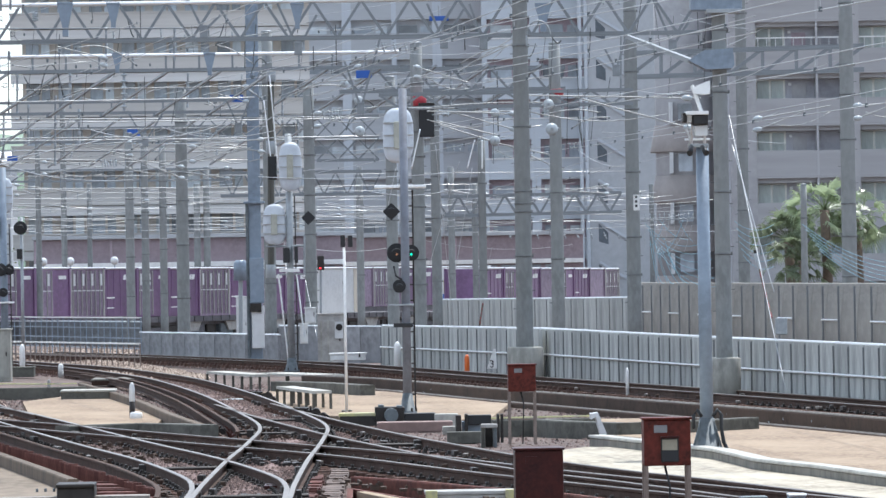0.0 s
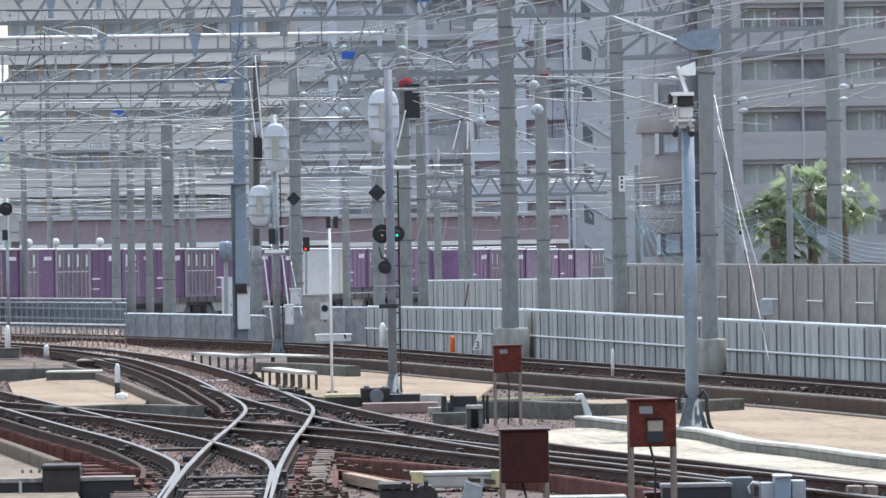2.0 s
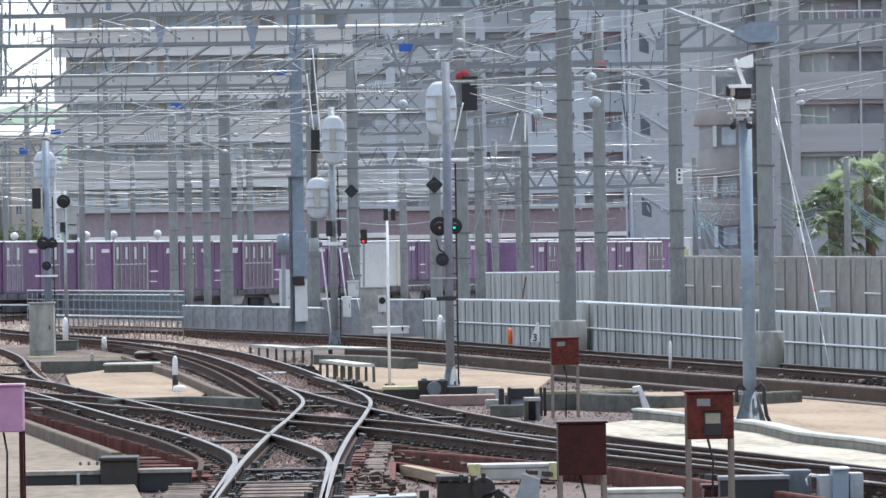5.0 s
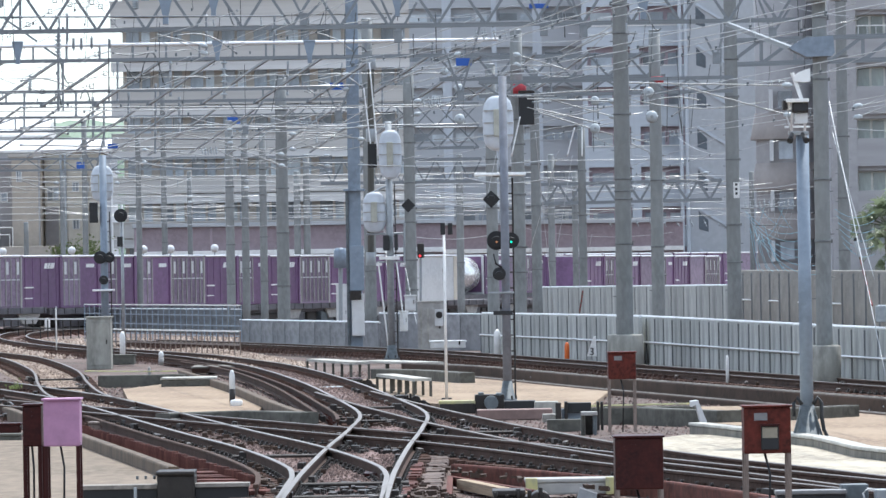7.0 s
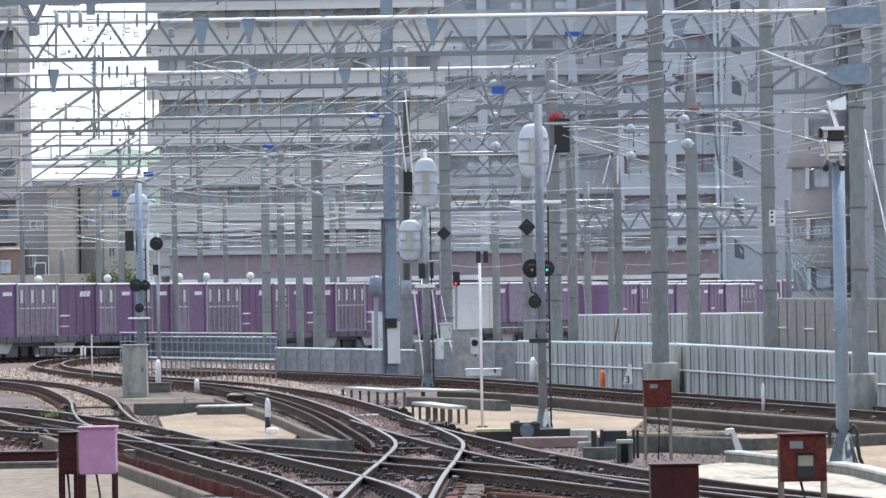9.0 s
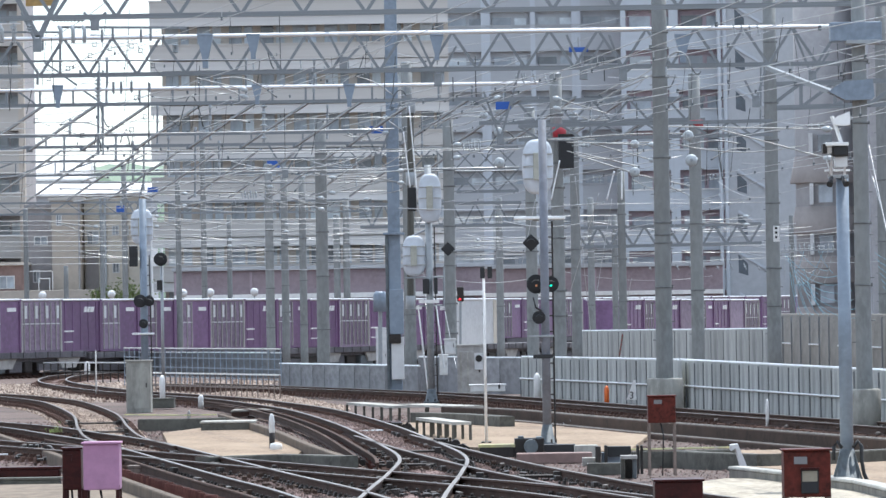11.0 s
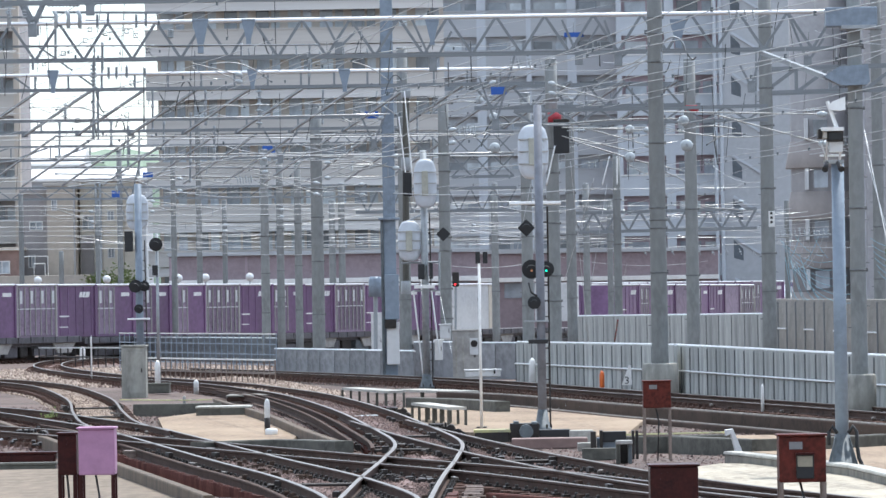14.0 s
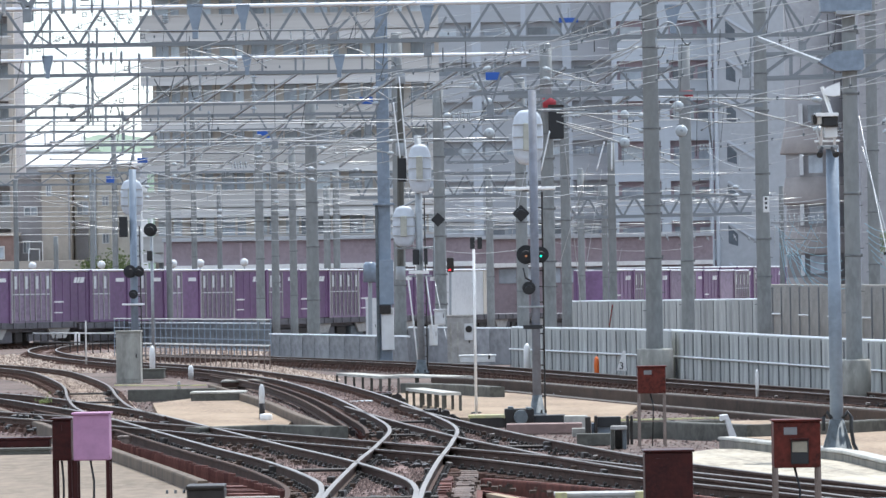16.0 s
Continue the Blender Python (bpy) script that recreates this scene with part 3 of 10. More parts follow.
for k, q in enumerate(smooth_line([(1.569, 145.705), (4.094, 129.204), (5.995, 117.806), (9.504, 96.55), (10.401, 90.165)], 0.9)):
    if k % 3 and k < 120:
        ob = new("bolt", BOLT_MESH)
        ob.location = Vector((q.x - 0.02, q.y - 0.16, -0.09 - 0.08 * (k % 2))) - BEAM.location
        ob.parent = BEAM
kerb([(-13.638, 158.054), (-7.866, 113.505), (-5.027, 91.158), (-4.001, 83.25), (-3.13, 76.378)], 0.14, 0.27, -0.3, DIRTY, "stained concrete kerb below the ribbed sleeper ends")
kerb([(0.493, 77.106), (1.072, 75.488), (1.543, 73.979), (1.995, 72.528), (2.371, 71.357), (3.029, 69.333), (5.6, 55.5), (7.295, 50.815)], 0.10, 0.22, -0.30, REDBEAM, "red-brown rusty edge beam beside the straight track", "edge_beam")

kerb([(-6.005, 152.354), (-4.108, 131.804), (-2.771, 114.206), (-1.867, 103.629)], 0.15, 0.26, -0.3, DIRTY, "stained concrete kerb inside the curving track")

# gravel banks
def gravel(corner, along, across, z, hump, count, label, m=PALESTONES, small=0.04, large=0.11):
    """Many small stones over a low hump that spans along and across from a corner."""
    rng = np.random.default_rng(5)
    u, v = rng.random(count), rng.random(count)
    ctr = np.stack([corner[0] + along[0] * u + across[0] * v, corner[1] + along[1] * u + across[1] * v,
                    z + hump * (np.sin(math.pi * u) * np.sin(math.pi * v)) ** 0.5 - 0.03], 1)
    me = stone_mesh(ctr, rng, small, large, m)
    return tagged(new("gravel_bank", me), label, "gravel", kind="stuff")


gravel((-4.718, 156.404), (1.666, 15.44), (-4.458, 41.767), -0.26, 0.12, 12000, "pinkish loose gravel bank beside the curve")
gravel((-26, 195), (17, 0), (2, 55), -0.29, 0.10, 14000, "pale sunlit gravel before the goods train")


gravel((-11, 60), (22, 0), (-4, 40), -0.28, 0.0, 26000, "loose brown stones over the yard floor", STONES, 0.015, 0.045)
gravel((-12, 100), (24, 0), (-5, 60), -0.28, 0.0, 22000, "loose brown stones over the far yard floor", STONES, 0.02, 0.06)


# ---- poles ----
def pole(label, foot, top, r0, r1, material, bands=(), plinth=None, group="concrete poles"):
    """A tapered spun-concrete or steel pole with clamp bands and, where given, a round plinth (radius, height)."""
    t = Thing("catenary_pole", foot, label, "pole", group)
    x, y, z = foot
    bm = bmesh.new()
    k = 8
    tube_bm(bm, [(x, y, z + (top - z) * i / k) for i in range(k + 1)], [r0 + (r1 - r0) * i / k for i in range(k + 1)], 20)
    t.part("shaft", bm, material)
    for h in bands:
        r = r0 + (r1 - r0) * (h - z) / (top - z)
        bm = bmesh.new()
        tube_bm(bm, [(x, y, h - 0.022), (x, y, h + 0.022)], r + 0.012, 20)
        box_bm(bm, (x + r, y - 0.04, h - 0.035), (x + r + 0.04, y + 0.04, h + 0.035), 0.008)
        t.part("clamp_band", bm, BANDM)
    if y < 210:
        bm = bmesh.new()
        for i in range(int((top - z - 2.2) / 0.45)):
            h = z + 2.0 + 0.45 * i
            r = r0 + (r1 - r0) * (h - z) / (top - z)
            side = 1 if i % 2 else -1
            tube_bm(bm, [(x + side * r * 0.9, y - 0.02, h), (x + side * (r + 0.07), y - 0.02, h)], 0.011, 5)
        t.part("step_bolts", bm, BANDM)["kind"] = "stuff"
    if plinth:
        bm = bmesh.new()
        pr, ph = plinth
        tube_bm(bm, [(x, y, z - 0.3), (x, y, z + ph - 0.04), (x, y, z + ph)], [pr, pr, pr - 0.03], 24)
        t.part("plinth", bm, HUTM, "weathered round concrete footing")
    bm = bmesh.new()
    tube_bm(bm, [(x, y, top), (x, y, top + 0.04)], [r1 + 0.01, r1 - 0.03], 20)
    t.part("cap", bm, STEEL)
    return t


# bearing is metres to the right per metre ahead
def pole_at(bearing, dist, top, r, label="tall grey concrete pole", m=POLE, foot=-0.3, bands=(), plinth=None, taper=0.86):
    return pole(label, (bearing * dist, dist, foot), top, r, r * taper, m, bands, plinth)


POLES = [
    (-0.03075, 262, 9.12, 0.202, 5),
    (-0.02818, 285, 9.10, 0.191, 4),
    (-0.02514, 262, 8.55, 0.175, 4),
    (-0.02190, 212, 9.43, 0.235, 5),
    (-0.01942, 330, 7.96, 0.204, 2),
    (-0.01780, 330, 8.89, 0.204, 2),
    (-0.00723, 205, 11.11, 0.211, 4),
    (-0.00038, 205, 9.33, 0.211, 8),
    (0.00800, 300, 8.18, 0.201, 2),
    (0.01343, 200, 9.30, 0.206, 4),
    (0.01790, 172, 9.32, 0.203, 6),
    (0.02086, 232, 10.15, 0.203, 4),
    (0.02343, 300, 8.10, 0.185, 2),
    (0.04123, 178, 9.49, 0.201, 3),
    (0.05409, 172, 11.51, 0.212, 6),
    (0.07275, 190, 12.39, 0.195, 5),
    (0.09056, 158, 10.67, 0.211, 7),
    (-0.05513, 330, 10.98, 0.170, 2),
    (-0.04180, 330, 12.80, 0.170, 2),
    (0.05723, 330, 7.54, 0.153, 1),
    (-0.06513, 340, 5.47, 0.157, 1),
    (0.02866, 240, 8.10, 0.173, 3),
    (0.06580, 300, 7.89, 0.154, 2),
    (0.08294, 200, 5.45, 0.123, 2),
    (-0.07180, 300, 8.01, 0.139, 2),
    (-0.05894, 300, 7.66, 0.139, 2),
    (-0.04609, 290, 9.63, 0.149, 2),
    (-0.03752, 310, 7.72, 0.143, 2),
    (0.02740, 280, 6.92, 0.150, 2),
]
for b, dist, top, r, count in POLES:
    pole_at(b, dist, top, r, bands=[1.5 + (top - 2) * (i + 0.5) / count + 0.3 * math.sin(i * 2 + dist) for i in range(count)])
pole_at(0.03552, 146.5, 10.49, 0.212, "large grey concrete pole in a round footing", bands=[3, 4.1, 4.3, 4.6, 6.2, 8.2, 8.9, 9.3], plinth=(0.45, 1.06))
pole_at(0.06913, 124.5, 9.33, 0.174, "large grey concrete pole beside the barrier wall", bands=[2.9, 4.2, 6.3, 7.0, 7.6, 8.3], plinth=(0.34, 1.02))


# ---- gantry trusses ----
def truss(label, a, b, height, pitch, chord=0.07, web=0.04, pattern="V", m=TRUSS, depth=0.0, top=None):
    """A truss beam from a to b (ends of the lower chord); depth > 0 makes it a box of two faces."""
    a, b = Vector(a), Vector(b)
    t = Thing("gantry_beam", a, label, "gantry beam", "overhead gantries")
    up = Vector((0, 0, height))
    n = max(2, round((b - a).length / pitch))
    step = (b - a) / n
    off = Vector((-(b - a).y, (b - a).x, 0)).normalized() * depth
    for o in ((Vector((0, 0, 0)), off) if depth else (Vector((0, 0, 0)),)):
        t.rod("lower_chord", a + o, b + o, chord * 2, m, kind="bar")
        t.rod("upper_chord", a + up + o, b + up + o, (chord if top else chord * 2), top or m, kind="rod" if top else "bar")
        for i in range(n):
            p = a + step * i + o
            if pattern == "V":
                t.rod("brace", p + up, p + step * 0.5, web * 2, m, kind="bar")
                t.rod("brace", p + step * 0.5, p + step + up, web * 2, m, kind="bar")
            elif pattern == "N":
                t.rod("post", p, p + up, web * 2, m, kind="bar")
                t.rod("brace", p, p + step + up, web * 2, m, kind="bar")
            elif pattern == "X":
                t.rod("brace", p, p + step + up, web * 2, m, kind="bar")
                t.rod("brace", p + up, p + step, web * 2, m, kind="bar")
            elif pattern == "H":
                t.rod("post", p, p + up, web * 2, m, kind="bar")
    return t


truss("near grey steel gantry beam with V bracing", (-17.104, 150, 8.626), (9.921, 150, 8.604), 0.94, 1.21, chord=0.055, web=0.035, top=GALV)
truss("high grey steel gantry beam with V bracing", (-15.942, 140, 9.575), (15.005, 140, 9.596), 1.07, 1.47, chord=0.06, web=0.04)
truss("plain grey gantry beam with hangers", (-17.66, 172, 8.678), (2.577, 172, 8.637), 0.44, 0.98, chord=0.052, web=0.03, pattern="H", top=GALV)
truss("grey gantry beam with long diagonal braces", (-20.557, 200, 8.28), (-1.505, 200, 8.231), 0.38, 1.81, chord=0.05, web=0.03, pattern="H")
truss("far thin gantry beam with hangers", (-22.4, 240, 8.309), (-3.197, 240, 8.22), 0.55, 1.60, chord=0.05, web=0.03, pattern="N")
truss("far lattice gantry beam", (-5.235, 250, 8.491), (2.862, 250, 8.452), 0.95, 0.95, chord=0.05, web=0.03, pattern="X")
truss("lattice gantry beam behind the signals", (0.214, 235, 7.238), (2.676, 235, 7.242), 0.85, 0.85, chord=0.06, web=0.035, pattern="X")
truss("lower lattice gantry beam behind the signals", (-3.922, 255, 6.207), (3.001, 255, 6.19), 0.97, 1.02, chord=0.06, web=0.035, pattern="V", depth=1.0)
truss("lattice gantry beam between concrete poles", (4.981, 240, 5.02), (12.526, 240, 5.078), 0.78, 0.91, chord=0.06, web=0.035, pattern="V", depth=0.8)
truss("grey gantry beam between concrete poles", (0.884, 180, 8.2), (7.743, 180, 8.189), 0.65, 1.20, chord=0.06, web=0.035, pattern="V")
truss("heavy lattice beam between large poles", (9.206, 172, 8.232), (16.091, 172, 8.348), 0.69, 0.98, chord=0.07, web=0.05, pattern="N")
truss("upper grey beam between large poles", (1.903, 165, 7.232), (8.977, 165, 7.272), 0.38, 1.26, chord=0.05, web=0.03, pattern="V")
truss("far pale gantry beam", (-28.031, 300, 7.829), (-4.029, 300, 7.659), 0.57, 1.71, chord=0.05, web=0.03, pattern="V")


# ---- overhead wires ----
def wire(t, a, b, sag=0.3, r=0.011, m=WIREM, n=14, name="wire"):
    """A sagging wire of an overhead line."""
    a, b = Vector(a), Vector(b)
    bm = bmesh.new()
    tube_bm(bm, [a.lerp(b, i / n) - Vector((0, 0, 4 * sag * (i / n) * (1 - i / n))) for i in range(n + 1)], r, 5)
    return t.part(name, bm, m)


def catenary(label, a, b, gap, count, sag):
    """A contact wire, a messenger wire above it and droppers between them."""
    a, b = Vector(a), Vector(b)
    t = Thing("overhead_line", a, label, "overhead line", "overhead lines")
    wire(t, a, b, 0.02, 0.008, name="contact_wire")
    up = Vector((0, 0, gap))
    wire(t, a + up, b + up, sag, 0.008, name="messenger_wire")
    for i in range(1, count):
        f = i / count
        p = a.lerp(b, f)
        t.rod("dropper", p, p + Vector((0, 0, gap - 4 * sag * f * (1 - f))), 0.006, WIREM)
        t.block("clip", p - Vector((0.024, 0.024, 0.036)), p + Vector((0.024, 0.024, 0.036)), DARKST)
    return t


CROSS = Thing("overhead_line", (-7.956, 262, 8.822), "bright taut cross-span wires between gantries", "overhead line", "overhead lines")
wire(CROSS, (-17.467, 170, 7.828), (-1.596, 170, 7.76), 0.05, 0.0180, WIREM)
wire(CROSS, (-19.018, 185, 7.668), (2.128, 185, 7.529), 0.05, 0.0180, WIREM)
wire(CROSS, (-20.57, 200, 7.48), (2.291, 200, 7.33), 0.05, 0.0200, WIREM)
wire(CROSS, (-23.155, 225, 7.208), (-2.152, 225, 7.117), 0.05, 0.0180, WIREM)
wire(CROSS, (-24.715, 240, 6.541), (7.288, 240, 6.285), 0.05, 0.0180, WIREM)
wire(CROSS, (-26.781, 260, 6.461), (13.831, 260, 6.084), 0.05, 0.0160, WIREM)
wire(CROSS, (-28.85, 280, 6.235), (8.486, 280, 5.936), 0.05, 0.0180, WIREM)
wire(CROSS, (-30.918, 300, 6.047), (15.941, 300, 5.613), 0.05, 0.0180, WIREM)
wire(CROSS, (-31.954, 310, 5.813), (16.466, 310, 5.364), 0.05, 0.0180, WIREM)
wire(CROSS, (-22.119, 215, 7.447), (-2.049, 215, 7.36), 0.05, 0.0120, WIREM)
wire(CROSS, (-24.192, 235, 6.971), (12.516, 235, 6.631), 0.05, 0.0120, WIREM)
wire(CROSS, (-32.99, 320, 5.555), (3.583, 320, 5.315), 0.05, 0.0180, WIREM)
wire(CROSS, (-16.947, 165, 8.016), (-0.287, 165, 7.929), 0.05, 0.0100, WIREM)
wire(CROSS, (-19.536, 190, 7.555), (-0.352, 190, 7.454), 0.05, 0.0100, WIREM)
wire(CROSS, (-25.747, 250, 6.545), (13.303, 250, 6.183), 0.05, 0.0120, WIREM)
wire(CROSS, (-27.815, 270, 6.357), (3.045, 270, 6.154), 0.05, 0.0120, WIREM)
wire(CROSS, (-29.883, 290, 6.149), (3.262, 290, 5.931), 0.05, 0.0120, WIREM)
catenary("contact and messenger wires with thin droppers", (7.499, 70, 5.814), (-0.384, 215, 8.951), 0.25, 14, 0.12)
catenary("contact and messenger wires with thin droppers", (8.555, 80, 5.455), (2.69, 235, 8.048), 0.25, 11, 0.12)
catenary("contact and messenger wires with thin droppers", (7.507, 70, 6.281), (-5.293, 215, 9.34), 0.25, 14, 0.12)
catenary("contact and messenger wires with thin droppers", (6.783, 90, 6.134), (3.023, 210, 8.644), 0.25, 14, 0.12)
catenary("contact and messenger wires with thin droppers", (1.134, 95, 7.524), (-14.387, 240, 9.022), 0.25, 11, 0.12)
catenary("contact and messenger wires with thin droppers", (-2.878, 110, 8.394), (-22.366, 240, 10.412), 0.27, 11, 0.12)
catenary("contact and messenger wires with thin droppers", (4.765, 80, 6.662), (-4.097, 240, 9.081), 0.25, 14, 0.12)
catenary("contact and messenger wires with thin droppers", (-0.338, 190, 8.287), (-17.757, 310, 7.231), 0.50, 9, 0.12)
catenary("contact and messenger wires with thin droppers", (5.996, 170, 6.597), (-5.183, 300, 7.021), 0.50, 9, 0.12)
catenary("contact and messenger wires with thin droppers", (9.763, 180, 5.926), (6.436, 310, 5.944), 0.50, 14, 0.12)
catenary("contact and messenger wires with thin droppers", (9.37, 210, 5.337), (0.553, 330, 5.487), 0.50, 9, 0.12)
catenary("contact and messenger wires with thin droppers", (9.613, 90, 5.144), (7.305, 240, 7.291), 0.25, 14, 0.12)
TANGLE = Thing("overhead_line", (-5.638, 262, 5.588), "distant bright tangle of overhead wires", "overhead line", "overhead lines")
wire(TANGLE, (-7.918, 272.752, 6.883), (1.165, 254.464, 6.09), 0.36, 0.0166, WIREM)
wire(TANGLE, (-12.981, 291.009, 5.76), (-1.99, 288.086, 5.294), 0.34, 0.0146, WIREM)
wire(TANGLE, (11.768, 262.871, 6.124), (16.872, 253.19, 5.901), 0.32, 0.0162, WIREM)
wire(TANGLE, (9.4, 305.922, 6.018), (19.936, 302.225, 5.767), 0.14, 0.0127, WIREM)
wire(TANGLE, (11.896, 308.466, 7.08), (18.343, 316.41, 6.908), 0.18, 0.0143, WIREM)
wire(TANGLE, (-1.753, 310.638, 7.132), (7.379, 301.321, 6.393), 0.10, 0.0139, WIREM)
wire(TANGLE, (0.767, 265.329, 5.521), (5.938, 246.134, 4.915), 0.22, 0.0133, WIREM)
wire(TANGLE, (-18.562, 290.224, 5.818), (-8.995, 292.258, 5.604), 0.42, 0.0122, WIREM)
wire(TANGLE, (-13.118, 268.65, 6.855), (-10.661, 286.605, 7.063), 0.44, 0.0123, WIREM)
wire(TANGLE, (-13.038, 287.185, 5.479), (-1.629, 272.718, 5.265), 0.39, 0.0130, WIREM)
wire(TANGLE, (10.258, 314.478, 6.205), (22.948, 333.393, 6.634), 0.37, 0.0122, WIREM)
wire(TANGLE, (0.673, 294.996, 5.26), (11.621, 287.115, 5.215), 0.19, 0.0163, WIREM)
wire(TANGLE, (14.664, 307.136, 6.234), (21.857, 312.478, 6.534), 0.18, 0.0128, WIREM)
wire(TANGLE, (11.573, 299.16, 5.402), (18.431, 317.354, 5.392), 0.06, 0.0130, WIREM)
wire(TANGLE, (0.419, 274.194, 6.079), (8.58, 284.518, 6.353), 0.39, 0.0121, WIREM)
wire(TANGLE, (7.444, 337.71, 7.382), (18.309, 322.967, 6.801), 0.25, 0.0152, WIREM)
wire(TANGLE, (-13.906, 311.963, 6.735), (-4.347, 315.992, 7.017), 0.43, 0.0154, WIREM)
wire(TANGLE, (-13.432, 266.396, 4.999), (-2.949, 255.117, 4.539), 0.28, 0.0122, WIREM)
wire(TANGLE, (6.279, 285.211, 6.796), (17.518, 288.205, 6.361), 0.40, 0.0127, WIREM)
wire(TANGLE, (8.376, 307.158, 6.963), (17.364, 307.894, 6.899), 0.39, 0.0137, WIREM)
wire(TANGLE, (0.612, 262.844, 5.945), (7.524, 250.826, 5.737), 0.24, 0.0167, WIREM)
wire(TANGLE, (0.276, 338.861, 6.302), (9.028, 320.153, 5.732), 0.23, 0.0160, WIREM)
wire(TANGLE, (5.585, 331.176, 4.797), (15.136, 345.496, 4.363), 0.44, 0.0110, WIREM)
wire(TANGLE, (-14.365, 300.984, 7.381), (-4.221, 316.326, 7.742), 0.22, 0.0104, WIREM)
wire(TANGLE, (-4.838, 279.124, 6.671), (2.384, 280.604, 6.984), 0.07, 0.0173, WIREM)
wire(TANGLE, (-19.584, 303.278, 7.261), (-7.256, 285.733, 6.526), 0.14, 0.0110, WIREM)
wire(TANGLE, (9.849, 281.901, 6.473), (14.203, 267.04, 5.863), 0.42, 0.0139, WIREM)
wire(TANGLE, (-1.63, 279.861, 5.936), (7.637, 280.648, 5.691), 0.07, 0.0126, WIREM)
wire(TANGLE, (6.875, 263.695, 4.529), (15.694, 263.007, 4.738), 0.06, 0.0157, WIREM)
wire(TANGLE, (-3.447, 265.742, 5.581), (0.771, 261.327, 5.551), 0.17, 0.0121, WIREM)
wire(TANGLE, (12.441, 260.279, 5.396), (17.104, 272.091, 5.276), 0.28, 0.0103, WIREM)
wire(TANGLE, (-6.222, 310.934, 5.706), (2.254, 326.396, 6.176), 0.07, 0.0150, WIREM)
wire(TANGLE, (5.431, 293.463, 6.208), (16.116, 282.209, 6.299), 0.16, 0.0147, WIREM)
wire(TANGLE, (6.31, 262.248, 5.996), (11.021, 281, 6.327), 0.27, 0.0170, WIREM)
wire(TANGLE, (-20.273, 318.522, 5.902), (-8.124, 319.729, 5.372), 0.20, 0.0109, WIREM)
wire(TANGLE, (-12.155, 317.327, 6.202), (-1.131, 306.765, 5.926), 0.21, 0.0142, WIREM)
wire(TANGLE, (-2.183, 325.556, 5.761), (5.252, 339.648, 5.944), 0.06, 0.0109, WIREM)
wire(TANGLE, (-4.914, 283.951, 5.296), (0.69, 303.8, 5.776), 0.28, 0.0142, WIREM)
wire(TANGLE, (-14.788, 304.266, 6.039), (-10.951, 319.042, 6.089), 0.12, 0.0106, WIREM)
wire(TANGLE, (15.514, 316.009, 5.409), (22.492, 306.125, 4.78), 0.29, 0.0175, WIREM)
wire(TANGLE, (-2.158, 278.821, 4.534), (4.21, 292.565, 4.146), 0.44, 0.0133, WIREM)
wire(TANGLE, (-1.942, 314.845, 5.871), (9.846, 310.887, 5.959), 0.41, 0.0113, WIREM)
wire(TANGLE, (-5.112, 336.055, 6.438), (5.666, 350.38, 6.333), 0.10, 0.0160, WIREM)
wire(TANGLE, (-19.816, 328.119, 6.497), (-7.553, 339.301, 6.381), 0.32, 0.0168, WIREM)
FEED = Thing("overhead_line", (-7.782, 171, 8.643), "thin feeder wires slung between gantry beams", "overhead line", "overhead lines")
wire(FEED, (-7.46, 247.835, 9.538), (1.343, 237.111, 9.385), 0.29, 0.0082, WIREM)
wire(FEED, (-7.941, 245.018, 12.05), (-2.272, 217.116, 11.47), 0.26, 0.0082, WIREM)
wire(FEED, (-4.852, 153.055, 5.355), (-0.742, 150.16, 6.793), 0.33, 0.0117, WIREM)
wire(FEED, (-0.424, 248.009, 13.5), (6.967, 216.915, 13.25), 0.07, 0.0083, WIREM)
wire(FEED, (-10.519, 165.123, 5.729), (-4.643, 138.117, 5.876), 0.06, 0.0126, WIREM)
wire(FEED, (-11.452, 160.005, 9.772), (-8.978, 155.287, 10.732), 0.13, 0.0125, WIREM)
wire(FEED, (-15.875, 187.031, 8.725), (-9.744, 173.772, 7.769), 0.16, 0.0075, WIREM)
wire(FEED, (-4.154, 163.797, 6.337), (-0.416, 128.463, 5.632), 0.07, 0.0096, WIREM)
wire(FEED, (-9.456, 208.046, 8.816), (-5.399, 180.909, 9.114), 0.16, 0.0097, WIREM)
wire(FEED, (-5.639, 239.909, 8.66), (2.248, 202.131, 7.279), 0.15, 0.0104, WIREM)
wire(FEED, (-5.786, 156.548, 6.556), (-1.825, 127.432, 5.882), 0.27, 0.0109, WIREM)
wire(FEED, (-4.18, 251.198, 12.91), (0.55, 246.869, 13.443), 0.22, 0.0125, WIREM)
wire(FEED, (-4.622, 183.062, 7.31), (-0.832, 163.767, 6.684), 0.28, 0.0112, WIREM)
wire(FEED, (-16.588, 213.344, 11.345), (-11.273, 209.35, 11.592), 0.13, 0.0073, WIREM)
wire(FEED, (-16.997, 226.499, 9.828), (-11.281, 191.489, 9.406), 0.33, 0.0097, WIREM)
wire(FEED, (-2.298, 259.52, 13.858), (3.176, 235.915, 12.537), 0.25, 0.0104, WIREM)
wire(FEED, (0.215, 212.38, 11.475), (5.7, 196.733, 11.916), 0.35, 0.0078, WIREM)
wire(FEED, (-6.086, 209.919, 6.691), (0.327, 202.764, 6.325), 0.31, 0.0092, WIREM)
wire(FEED, (-11.663, 194.795, 6.588), (-7.083, 182.157, 7.716), 0.32, 0.0089, WIREM)
wire(FEED, (-9.848, 248.527, 10.017), (-2.827, 247.32, 11.361), 0.11, 0.0108, WIREM)
wire(FEED, (-13.19, 169.042, 6.538), (-10.134, 161.086, 7.189), 0.28, 0.0083, WIREM)
